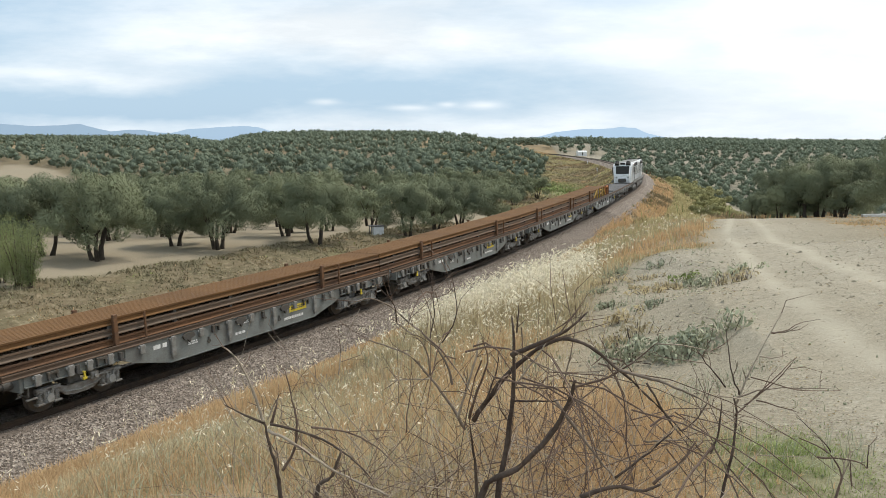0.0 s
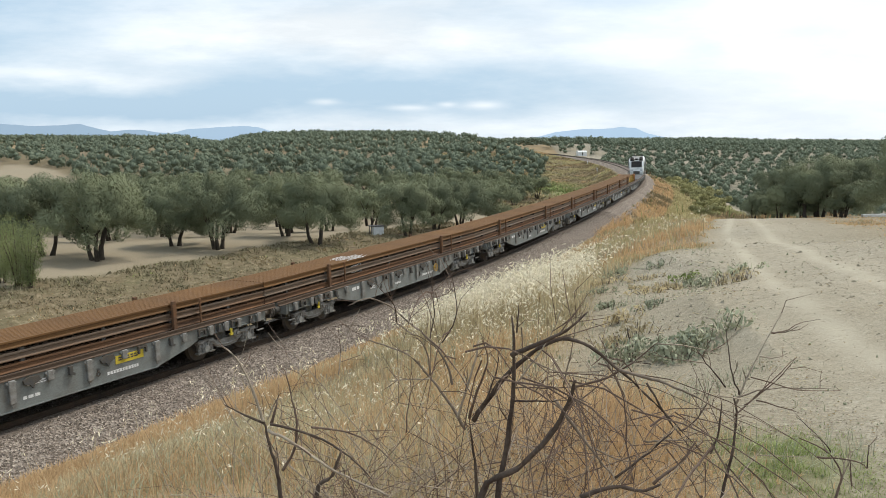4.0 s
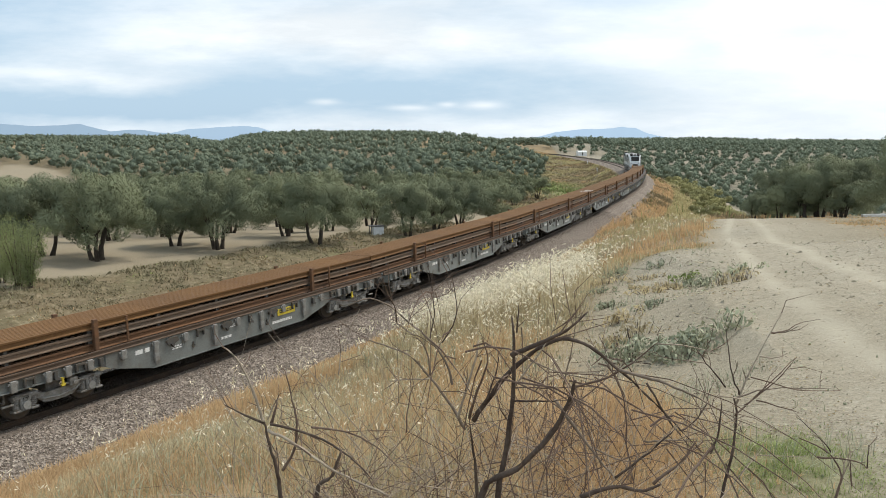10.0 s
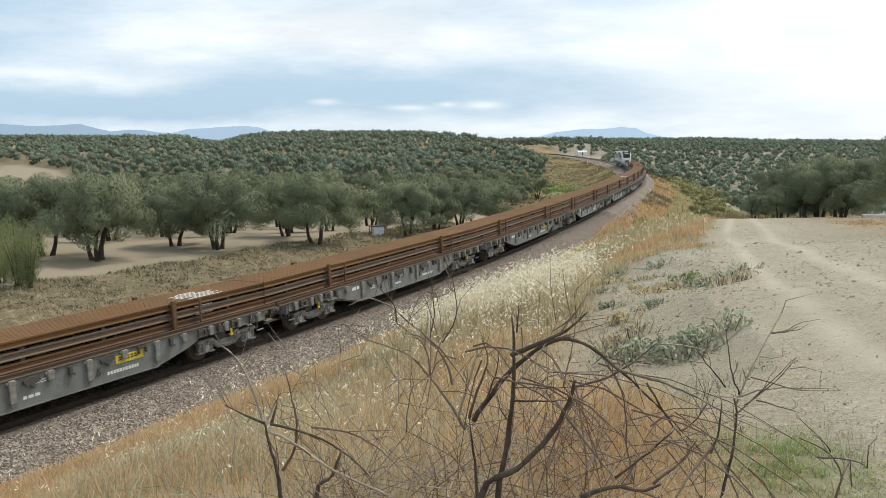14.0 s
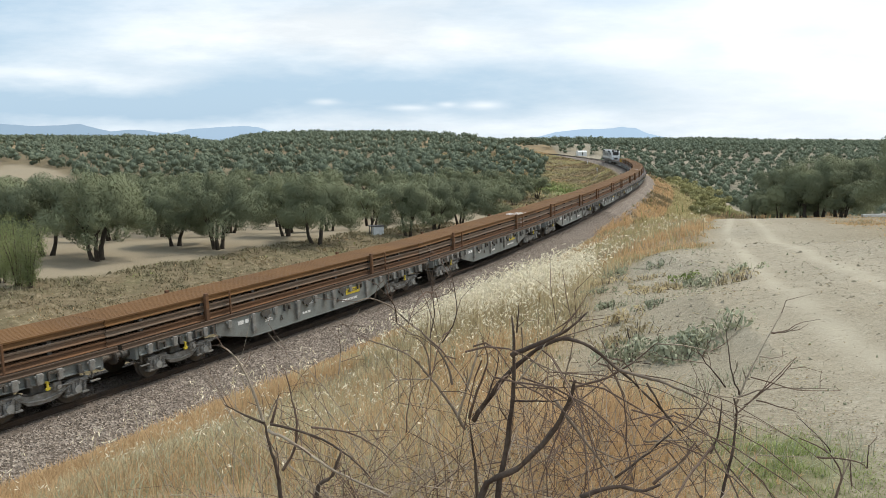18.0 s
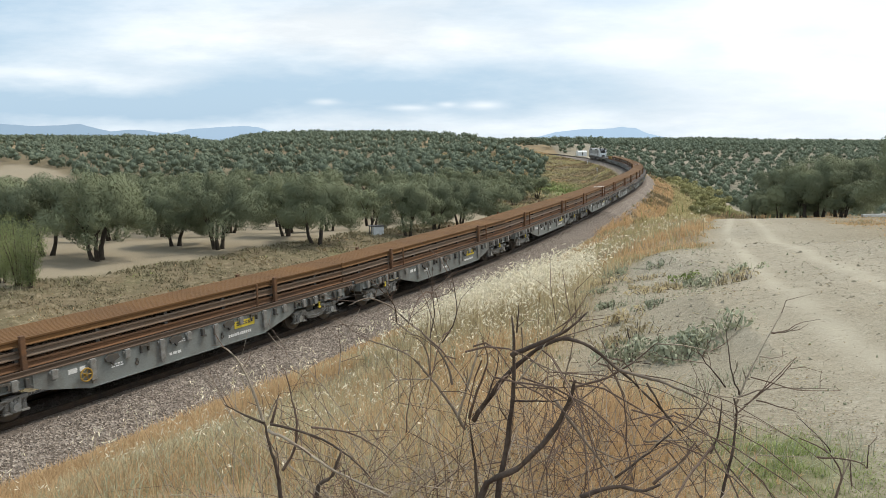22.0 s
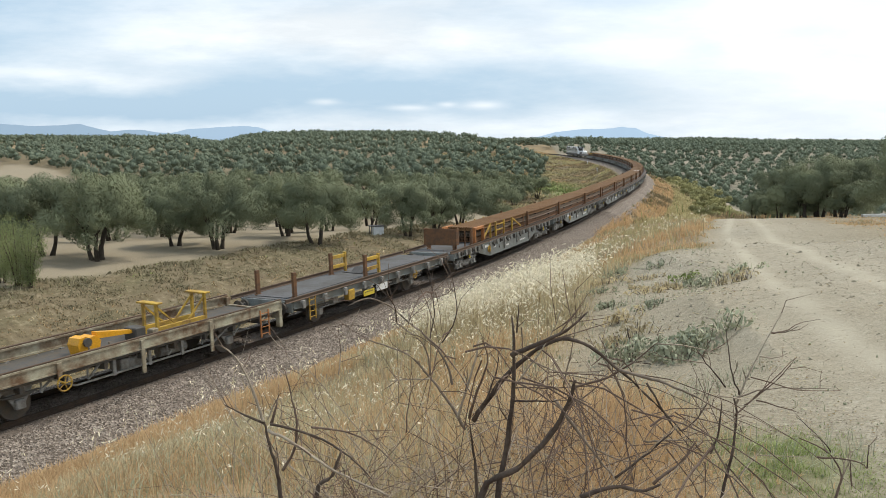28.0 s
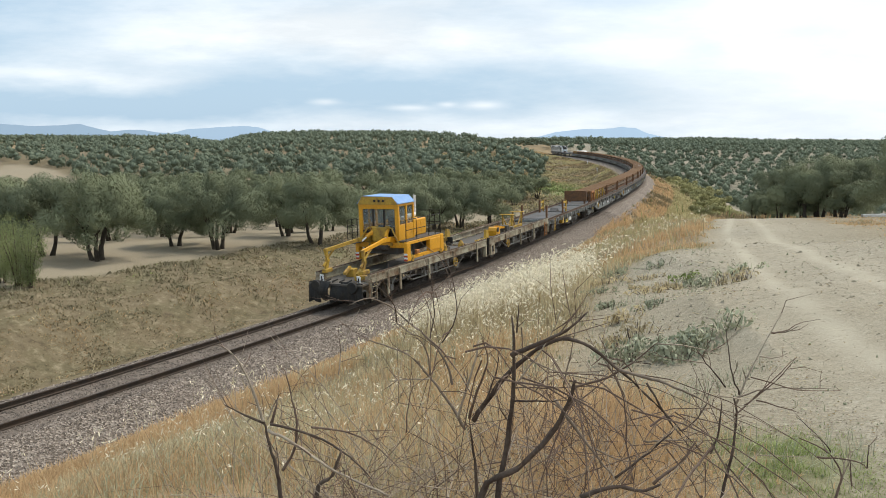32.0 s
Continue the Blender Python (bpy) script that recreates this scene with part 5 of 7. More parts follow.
            part("end_plate", bm, BEIGE, w, "beige end plate with a square hole")
    for sy in (-1, 1):
        for k, x in enumerate(np.arange(x0 + 0.9, x1 - 0.5, 1.45)):
            beam_y = sy * 1.2
            bm = B()
            beam(bm, (x, beam_y, 0.6 + 0.1 * (k % 2)), (x + 0.55, beam_y, 1.1), 0.045, 0.06)
            rod(bm, (x, beam_y, 0.62), (x, beam_y, 1.1), 0.03, 6)
            part("hanger", bm, BOGIE, w)
    handwheel(w, hw, -1.6, 0.82, None, 0.22)
    ladder(w, lad, -1.52, 0.3, 1.3, BEIGE if last else ORANGE, 0.42)
    h = (x1 - x0) / 2
    end_gear(w, max(-x0, x1) - 0.05, 1.0)
    tagged(w, "pale beige two-axle wagon with side beams and crane rails", "wagon", "ramp wagons at the end of the train")
    add_ride(w, phi, 3.6)
    return w


def tail_load_a():
    """What lies on the first ramp wagon: a yellow support frame and a folded lifting arm."""
    f = new("support_frame")
    for x in (-1.05, 1.05):
        for y in (-0.32, 0.32):
            part("leg", box(B(), x - 0.05, x + 0.05, y - 0.05, y + 0.05, 1.06, 2.14, 0.01), YELLOW_DULL, f)
        part("top_plate", box(B(), x - 0.14, x + 0.14, -0.5, 0.5, 2.14, 2.2, 0.015), YELLOW_DULL, f)
    for y in (-0.32, 0.32):
        bm = B()
        box(bm, -1.05, 1.05, y - 0.045, y + 0.045, 1.2, 1.36, 0.01)
        beam(bm, (-1.0, y, 2.0), (-0.3, y, 1.36), 0.05, 0.06)
        beam(bm, (1.0, y, 2.0), (0.3, y, 1.36), 0.05, 0.06)
        part("brace", bm, YELLOW_DULL, f)
    tagged(f, "dull yellow steel support frame standing on a wagon deck", "frame")
    add_ride(f, -205.5, 3.6)
    a = new("lifting_arm")
    bm = B()
    prism(bm, [(-0.42, 1.06), (0.22, 1.06), (0.3, 1.42), (0.1, 1.6), (-0.12, 1.56), (-0.2, 1.63), (-0.42, 1.6), (-0.5, 1.4)], -0.26, 0.26)
    part("housing", bm, YELLOW, a)
    bm = B()
    prism(bm, [(0.25, 1.45), (1.7, 1.32), (1.7, 1.42), (0.25, 1.66)], -0.12, 0.12)
    part("arm", bm, YELLOW, a)
    bm = B()
    rod(bm, (-0.2, -0.34, 1.45), (-0.2, 0.34, 1.45), 0.14, 14)
    box(bm, 1.55, 1.95, -0.3, 0.3, 1.06, 1.5, 0.03)
    part("pivot", bm, DARKSTEEL, a)
    bm = B()
    for x in (-0.3, 0.4):
        rod(bm, (x, -0.5, 1.06), (x, -0.5, 1.35), 0.03, 6)
    box(bm, 2.0, 2.25, -0.55, -0.3, 1.06, 1.4, 0.02)
    part("stay", bm, BEIGE, a)
    tagged(a, "bright yellow folded lifting arm lying on a wagon deck", "lifting arm")
    add_ride(a, -208.95, 3.6)
    # striped drawbar between the two ramp wagons
    for y0, y1 in ((-1.4, -1.16), (1.16, 1.4)):
        d = new("striped_bar")
        for k in range(9):
            o = part("stripe", box(B(), -0.75 + 0.14 * k, -0.612 + 0.14 * k, y0, y1, 1.27, 1.53, 0.02), YELLOW_DULL if k % 2 == 0 else BLACK, d)
        part("bracket", prism(B(), [(0.5, 1.45), (1.0, 1.45), (0.85, 1.95), (0.7, 1.8), (0.6, 2.0)], y0 + 0.04, y1 - 0.04), YELLOW_DULL, d, "worn yellow claw at the end of the bar")
        part("bearer", box(B(), -0.2, 0.0, y0 + 0.06, y1 - 0.06, 0.55, 1.27, 0.01), DARKSTEEL, d)
        tagged(d, "yellow and black striped bar across the wagon gap", "striped bar", "striped bars of the wagon gap")
        add_ride(d, -214.3, 3.6)
    for i, (x, y) in enumerate(((-216.0, 0.6), (-216.9, -0.1), (-215.7, -0.6))):
        c = new("deck_bollard")
        bm = B()
        rod(bm, (0, 0, 1.06), (0, 0, 1.42), 0.2, 14, 0.16)
        rod(bm, (0, 0, 1.42), (0, 0, 1.6), 0.16, 14, 0.05)
        part("drum", bm, YELLOW_DULL, c)
        bm = B()
        for k in range(3):
            box(bm, 0.2 + 0.16 * k, 0.28 + 0.16 * k, -0.1, 0.1, 1.06, 1.3 + 0.06 * (k % 2), 0.01)
        part("clamp", bm, BEIGE if i else BLACK, c)
        for o in c.children:
            o.matrix_basis = pose(0, y, 0)
        tagged(c, "dull yellow drum and clamps on a wagon deck", "bollard", "drums on the deck")
        add_ride(c, x, 3.6)


def draped(y0, y1, z0, z1, x, seed):
    """A limp rubber mat hung from its top edge, folded and uneven at the foot."""
    bm = B()
    rows = []
    for i in range(9):
        v = i / 8
        line = []
        for j in range(8):
            u = j / 7
            fold = 0.05 * math.sin(9 * u + seed) * (0.3 + v) + 0.10 * math.sin(3.1 * v + seed * 0.7)
            line.append(bm.verts.new((x - 0.10 - 0.12 * math.sin(math.pi * v) + fold * 0.7, y0 + (y1 - y0) * u + 0.03 * math.sin(5 * v + seed), z1 + (z0 - z1) * v - 0.05 * v * math.sin(6 * u + seed))))
        rows.append(line)
    for a, b in zip(rows, rows[1:]):
        for j in range(7):
            bm.faces.new((a[j], a[j + 1], b[j + 1], b[j]))
    bmesh.ops.recalc_face_normals(bm, faces=bm.faces[:])
    bmesh.ops.solidify(bm, geom=bm.faces[:], thickness=0.05)
    return bm


def gantry_crane():
    """The yellow travelling crane that runs on the side beams of the last wagon."""
    g = new("gantry_crane")
    for sy in (-1, 1):
        y = sy * 1.38
        bm = B()
        box(bm, -3.35, 0.5, y - 0.07, y + 0.07, 1.62, 1.78, 0.012)
        box(bm, -3.3, 0.45, y - 0.09, y + 0.09, 2.35, 2.5, 0.012)
        box(bm, -3.35, -3.0, y - 0.1, y + 0.1, 1.56, 2.45, 0.02)
        box(bm, 0.15, 0.5, y - 0.1, y + 0.1, 1.56, 2.45, 0.02)
        part("side_frame", bm, YELLOW, g)
        bm = B()
        box(bm, -1.05, 0.1, y - 0.11, y + 0.11, 1.78, 2.38, 0.015)
        part("side_panel", bm, YELLOW, g)
        for x in (-2.8, 0.2):
            bm = B()
            rod(bm, (0, -0.05, 0), (0, 0.05, 0), 0.16, 18)
            rod(bm, (0, -0.075, 0), (0, 0.075, 0), 0.06, 10)
            o = part("crane_wheel", bm, YELLOW_DULL, g, "small yellow crane wheel on the rail")
            o.matrix_basis = pose(x, y + sy * 0.03, 1.67)
        bm = B()
        for x, s in ((-2.7, 1), (0.05, -1)):
            for k in range(3):
                rod(bm, (x + 0.07 * k, y - 0.02, 1.75), (x + 0.05 * s + 0.07 * k, y - 0.02, 2.35), 0.025, 6)
        part("hose", bm, BLACK, g)
        if sy < 0:
            bm = B()
            box(bm, -2.45, -2.15, y - 0.12, y + 0.05, 1.82, 2.02, 0.02)
            part("lamp_box", bm, ORANGE, g, "pale orange electric box")
        for k in range(4):
            part("warning_stripe", box(B(), -3.362, -3.354, y - 0.1, y + 0.1, 1.58 + 0.09 * k, 1.67 + 0.09 * k), WHITE if k % 2 else RED, g, "red and white warning stripe")
        # railing along the walkway
        for x in (-3.25, -2.2, -0.95, -0.25, 0.35):
            part("railing_post", rod(B(), (x, y, 2.5), (x, y, 3.55), 0.02, 6), BLACK, g)
        for z in (3.05, 3.55):
            part("railing_bar", rod(B(), (-3.25, y, z), (0.35, y, z), 0.018, 6), BLACK, g)
    for x in (-4.15, -3.75, -3.3):
        part("railing_post", rod(B(), (x, 1.36, 2.5), (x, 1.36, 3.6), 0.02, 6), BLACK, g)
    for z in (2.95, 3.3, 3.6):
        part("railing_bar", rod(B(), (-4.15, 1.36, z), (-3.3, 1.36, z), 0.018, 6), BLACK, g)
    part("step_plate", box(B(), -4.2, -3.25, 0.95, 1.4, 2.46, 2.5, 0.008), DARKSTEEL, g)
    for y in (-1.3, -0.7, 0.7, 1.3):
        part("railing_post", rod(B(), (0.46, y, 2.45), (0.46, y, 3.75), 0.02, 6), BLACK, g)
    for z in (3.1, 3.7):
        part("railing_bar", rod(B(), (0.46, -1.3, z), (0.46, 1.3, z), 0.018, 6), BLACK, g)
    bm = B()
    box(bm, -3.3, 0.4, -1.4, -0.9, 2.5, 2.54)
    box(bm, -3.3, 0.4, 0.9, 1.4, 2.5, 2.54)
    box(bm, -2.9, 0.3, -0.9, 0.9, 2.40, 2.54)
    part("walkway", bm, DARKSTEEL, g)
    bm = B()
    for x in (-3.2, 0.35):
        box(bm, x - 0.12, x + 0.12, -1.3, 1.3, 2.2, 2.45, 0.02)
    part("cross_beam", bm, YELLOW, g)
    # cab
    cab = part("cab", box(B(), -3.25, -1.71, -0.98, 1.23, 2.54, 2.60, 0.01), YELLOW, g)
    for y in (-0.95, 1.2):
        for x in (-3.2, -2.45, -1.75):
            part("pillar", box(B(), x - 0.06, x + 0.06, y - 0.06, y + 0.06, 2.54, 4.3, 0.015), YELLOW, cab)
        part("side_panel", box(B(), -3.2, -1.75, y - 0.04, y + 0.04, 2.54, 3.3, 0.012), YELLOW, cab)
        part("roof_beam", box(B(), -3.2, -1.75, y - 0.05, y + 0.05, 4.2, 4.35, 0.012), YELLOW, cab)
    part("rear_panel", box(B(), -1.79, -1.71, -0.95, 1.2, 2.54, 3.2, 0.012), YELLOW, cab)
    for x in (-3.22, -1.75):
        part("roof_beam", box(B(), x - 0.05, x + 0.05, -1.0, 1.25, 4.08, 4.38, 0.012), YELLOW, cab)
    for y0, y1 in ((-0.95, -0.8), (1.05, 1.2)):
        part("front_panel", box(B(), -3.25, -3.17, y0, y1, 2.54, 4.1), YELLOW, cab)
    bm = B()
    for y in (-0.18, 0.45):
        box(bm, -3.25, -3.17, y - 0.04, y + 0.04, 3.0, 4.1)
    box(bm, -3.25, -3.17, -0.8, 1.05, 2.9, 3.02)
    part("window_frame", bm, BLACK, cab)
    for y in (-0.955, 1.205):
        for x0, x1 in ((-3.12, -2.52), (-2.38, -1.82)):
            part("window", box(B(), x0, x1, y - 0.006, y + 0.006, 3.32, 4.18), GLASS, cab)
    for y0, y1 in ((-0.78, -0.24), (-0.12, 0.39), (0.51, 1.03)):
        part("window", box(B(), -3.215, -3.205, y0, y1, 3.04, 4.06), GLASS, cab)
    bm = B()
    box(bm, -2.4, -2.0, -0.3, 0.3, 2.55, 3.0, 0.04)
    box(bm, -2.15, -2.0, -0.28, 0.28, 3.0, 3.6, 0.05)
    box(bm, -3.0, -2.8, -0.4, 0.4, 2.55, 3.25, 0.04)
    part("seat", bm, BLACK, cab)
    bm = B()
    prism(bm, [(-1.06, 4.34), (-0.72, 4.68), (0.95, 4.72), (1.31, 4.34), (1.25, 4.30), (-1.0, 4.30)], -3.32, -1.68, "x")
    part("gable", prism(B(), [(-1.02, 4.30), (-0.74, 4.66), (0.97, 4.70), (1.27, 4.30)], -3.345, -3.322, "x"), YELLOW_DULL, g, "dull yellow gable panel over the windscreen")
    part("roof", bm, BLUE, g, "light blue chamfered sheet-metal cab roof")
    for y in (-0.25, 0.0, 0.25):
        part("work_lamp", rod(B(), (-3.33, y, 4.48), (-3.39, y, 4.48), 0.06, 12), BLACK, g)
    # engine hood, silencer, exhaust
    bm = B()
    box(bm, -1.7, 0.05, -0.72, 0.72, 2.54, 3.38, 0.05)
    hood = part("engine_hood", bm, YELLOW, g)
    bm = B()
    for x in (-1.35, -0.95, -0.55):
        box(bm, x, x + 0.25, -0.735, -0.72, 2.7, 3.2)
    part("hood_door", bm, YELLOW, hood)
    bm = B()
    rod(bm, (-1.1, -0.2, 3.5), (-0.25, -0.2, 3.55), 0.11, 14)
    rod(bm, (-0.2, -0.2, 3.5), (-0.2, -0.2, 4.55), 0.065, 12)
    box(bm, -1.55, -1.2, -0.35, -0.1, 3.38, 3.55, 0.03)
    part("exhaust", bm, WHITE, g, "pale grey silencer and upright exhaust pipe")
    # arms
    for sy in (-1, 1):
        bm = B()
        y0, y1 = sy * 0.62, (-0.92 if sy < 0 else 1.1)
        beam(bm, (-2.9, y0, 2.42), (-3.6, y0 + 0.05 * sy, 2.66), 0.16, 0.24)
        beam(bm, (-3.55, y0 + 0.05 * sy, 2.65), (-4.3, y0 + 0.1 * sy, 2.68), 0.15, 0.2)
        beam(bm, (-4.25, y0 + 0.1 * sy, 2.68), (-6.4, y1, 2.45), 0.12, 0.15)
        part("boom", bm, YELLOW if sy < 0 else YELLOW_DULL, g)
        bm = B()
        beam(bm, (-6.4, y1, 2.52), (-6.28, y1, 1.95), 0.11, 0.14)
        beam(bm, (-6.28, y1, 2.0), (-6.45, y1, 1.45), 0.11, 0.16)
        beam(bm, (-6.42, y1, 1.9), (-6.62, y1, 1.75), 0.07, 0.09)
        rod(bm, (-6.3, y1 - 0.1, 1.97), (-6.3, y1 + 0.1, 1.97), 0.075, 10)
        rod(bm, (-6.38, y1 - 0.09, 2.45), (-6.38, y1 + 0.09, 2.45), 0.07, 10)
        box(bm, -6.6, -6.05, y1 - 0.12, y1 + 0.12, 1.42, 1.6, 0.02)
        beam(bm, (-6.3, y1, 2.05), (-5.7, y1, 2.45), 0.06, 0.08)
        part("drop_leg", bm, YELLOW_DULL, g)
        bm = B()
        rod(bm, (-3.05, sy * 0.3, 3.2), (-3.75, sy * 0.55, 2.75), 0.09, 12)
        cyl = part("cylinder", bm, YELLOW, g)
        bm = B()
        rod(bm, (-3.75, sy * 0.55, 2.75), (-4.05, sy * 0.62, 2.58), 0.04, 10)
        part("piston", bm, WHITE, cyl, "bright steel piston rod")
        bm = B()
        pts = [(-3.2, sy * 0.2, 3.25), (-3.4, sy * 0.7, 3.15), (-3.5, sy * 0.95, 2.75), (-3.45, sy * 1.1, 2.4)]
        for p, q in zip(pts, pts[1:]):
            rod(bm, p, q, 0.035, 6)
        part("hose", bm, YELLOW_DULL, g)
    bm = B()
    box(bm, -3.45, -3.25, -0.42, 0.42, 2.5, 3.2, 0.04)
    for y in (-0.62, 0.62):
        box(bm, -3.4, -2.9, y - 0.06, y + 0.06, 2.3, 2.75, 0.02)
    part("boom_mount", bm, YELLOW_DULL, g)
    # dark infill with pipes, added for the shade in the space under the cab
    bm = B()
    box(bm, -3.1, 0.2, -0.85, 0.85, 1.85, 2.38, 0.04)
    rod(bm, (-3.3, -0.5, 2.2), (-3.3, 0.5, 2.2), 0.12, 10)
    for y in (-0.5, 0.0, 0.5):
        rod(bm, (-3.15, y, 2.0), (-3.6, y, 2.35), 0.05, 8)
    part("drive_unit", bm, DARKSTEEL, g)
    bm = B()
    beam(bm, (-6.3, -0.5, 1.35), (-5.6, -0.5, 1.75), 0.1, 0.12)
    beam(bm, (-5.9, 0.45, 1.3), (-5.2, 0.6, 1.5), 0.12, 0.14)
    box(bm, -5.4, -5.0, 0.3, 0.75, 1.06, 1.45, 0.03)
    box(bm, -6.25, -5.8, -0.9, -0.3, 1.06, 1.3, 0.03)
    part("clamp", bm, YELLOW_DULL, g)
    tagged(g, "yellow travelling crane with blue cab roof and folded arms", "crane")
    add_ride(g, -220.1, 3.6)
    # tail end: white signal boards and dark mats over the buffers
    for y in (-1.0, 1.0):
        s = new("tail_board")
        part("board", box(B(), -6.94, -6.91, y - 0.1, y + 0.1, 1.0, 1.42, 0.004), WHITE, s)
        part("mark", box(B(), -6.946, -6.94, y - 0.03, y + 0.03, 1.08, 1.34), BLACK, s)
        tagged(s, "white tail signal board with dark mark", "signal board", "tail boards")
        add_ride(s, -220.1, 3.6)
    m = new("tail_gear")
    rng = random.Random(4)
    for y, w2, z0, z1 in ((-1.14, 0.29, 0.27, 1.16), (-0.6, 0.28, 0.34, 1.2), (-0.04, 0.3, 0.3, 1.12), (0.54, 0.28, 0.36, 1.2), (1.1, 0.3, 0.26, 1.16)):
        part("mat", draped(y - w2, y + w2, z0, z1, -7.2 - rng.uniform(0, 0.06), rng.uniform(0, 6)), BLACK, m)
    for y in (-0.98, 0.98):
        bm = B()
        rod(bm, (-6.8, y, 1.0), (-7.42, y, 1.0), 0.15, 14)
        rod(bm, (-7.42, y, 1.0), (-7.5, y, 1.0), 0.27, 22, 0.24)
        part("buffer", bm, BLACK, m)
    for k in range(6):
        bm = B()
        y, d = -0.95 + 0.38 * k, rng.uniform(0.2, 0.5)
        pts = [(-6.85, y, 1.22), (-7.15, y + 0.04, 1.25 - 0.3 * d), (-7.25, y + 0.1, 1.05 - d), (-7.1, y + 0.2, 0.95 - d), (-6.9, y + 0.26, 1.1 - d)]
        for p, q in zip(pts, pts[1:]):
            rod(bm, p, q, 0.035, 7)
        part("hose", bm, BLACK, m)
    bm = B()
    box(bm, -7.05, -6.9, -0.1, 0.1, 0.8, 1.02, 0.02)
    rod(bm, (-7.1, 0, 0.92), (-7.22, 0.02, 0.6), 0.045, 8)
    part("coupling", bm, DARKSTEEL, m)
    tagged(m, "black rubber mats and hoses hung on the wagon end", "rubber mats")
    add_ride(m, -220.1, 3.6)
    p = new("deck_plank")
    part("board", box(B(), -5.0, -3.3, 0.1, 0.3, 1.06, 1.14, 0.01), BEIGE, p)
    tagged(p, "pale plank lying on a wagon deck", "plank")
    add_ride(p, -220.1, 3.6)


def locomotive():
    l = new("locomotive")
    side = [(-11.3, 1.25), (-11.45, 1.7), (-11.35, 2.3), (-10.75, 3.55), (-10.2, 3.95), (10.2, 3.95), (10.75, 3.55), (11.35, 2.3), (11.45, 1.7), (11.3, 1.25)]
    bm = B()
    prism(bm, side, -1.42, 1.42)
    es = [e for e in bm.edges if all(v.co.z > 1.6 for v in e.verts) and abs(e.verts[0].co.y - e.verts[1].co.y) < 0.01]
    bmesh.ops.bevel(bm, geom=es, offset=0.22, segments=2, affect="EDGES")
    for v in bm.verts:                                   # the cab ends narrow towards the face
        a = abs(v.co.x)
        v.co.y *= float(np.interp(a, [10.0, 10.75, 11.4], [1.0, 0.84, 0.74])) * float(np.interp(v.co.z, [2.4, 4.0], [1.0, 0.94]))
    body = part("body", bm, WHITE, l, "white bodyshell with sloped cab ends")
    for sx in (-1, 1):
        bm = B()
        ang = 180 if sx > 0 else 0
        prism(bm, [(-11.30, 2.52), (-10.82, 3.48), (-10.80, 3.46), (-11.26, 2.50)], -0.84, 0.84)
        bmesh.ops.translate(bm, vec=(-0.035, 0, 0.02), verts=bm.verts[:])
        o = part("windscreen", bm, BLACK, l, "black tinted windscreen")
        o.matrix_basis = pose(0, 0, 0, 0, 0, ang)
        bm = B()
        for y in (-0.72, 0.72):
            rod(bm, (-11.40, y, 2.05), (-11.47, y, 2.0), 0.12, 14)
        o = part("headlight", bm, GLASS, l)
        o.matrix_basis = pose(0, 0, 0, 0, 0, ang)
        bm = B()
        box(bm, -11.55, -11.3, -1.2, 1.2, 0.75, 1.3, 0.04)
        box(bm, -11.5, -11.42, -0.5, 0.5, 1.4, 1.9, 0.02)
        o = part("buffer_beam", bm, DARKSTEEL, l)
        o.matrix_basis = pose(0, 0, 0, 0, 0, ang)
        for sy in (-1, 1):
            bm = B()
            box(bm, -9.95, -9.3, sy * 1.40 - 0.03, sy * 1.40 + 0.03, 2.65, 3.35, 0.0)
            o = part("side_window", bm, BLACK, l)
            o.matrix_basis = pose(0, 0, 0, 0, 0, ang)
            bm = B()
            box(bm, -9.2, -8.55, sy * 1.425 - 0.012, sy * 1.425 + 0.012, 1.35, 3.35, 0.0)
            o = part("door", bm, GREY, l, "grey crew door")
            o.matrix_basis = pose(0, 0, 0, 0, 0, ang)
    for sy in (-1, 1):
        for x in (-7.0, -4.2, -1.4, 1.4, 4.2, 7.0):
            bm = B()
            for k in range(7):
                box(bm, x - 1.1, x + 1.1, sy * 1.425 - 0.015, sy * 1.425 + 0.015, 2.3 + 0.16 * k, 2.38 + 0.16 * k)
            part("grille", bm, GREY, l, "grey louvred side grille")
        bm = B()
        box(bm, -10.9, 10.9, sy * 1.43 - 0.012, sy * 1.43 + 0.012, 1.28, 1.62)
        part("band", bm, BOGIE, l, "dark grey band along the lower body")
        for x in (-7.2, -4.4, 4.4, 7.2):
            o = part("roof_opening", prism(B(), [(x - 1.0, 3.42), (x + 0.7, 3.42), (x + 1.1, 3.88), (x - 0.6, 3.88)], sy * 1.37 - 0.05, sy * 1.37 + 0.05), BLACK, l, "black slanted air intake below the roof edge")
    bm = B()
    for x0, x1, z in ((-8.5, -5.5, 4.02), (-4.8, -1.0, 4.0), (0.0, 3.6, 4.02), (4.4, 8.6, 4.0)):
        box(bm, x0, x1, -0.95, 0.95, 3.9, z, 0.06)
    part("roof_hatch", bm, BOGIE, l)
    for sx in (-1, 1):
        for y in (-0.72, 0.72):                       # round fans over the windscreen
            bm = B()
            rod(bm, (sx * 10.75, y, 3.62), (sx * 10.35, y, 3.98), 0.3, 16)
            part("fan", bm, BLACK, l, "round black fan over the windscreen")
        bm = B()
        box(bm, sx * 10.5 - 0.2, sx * 10.5 + 0.2, -0.32, 0.32, 3.7, 3.96, 0.03)
        part("roof_panel", bm, BLACK, l)
    bm = B()
    box(bm, -11.2, 11.2, -1.3, 1.3, 0.95, 1.28, 0.02)
    box(bm, -2.8, 2.8, -1.35, 1.35, 0.35, 1.0, 0.08)
    part("underframe", bm, DARKSTEEL, l)
    for x in (-6.8, 6.8):
        bm = B()
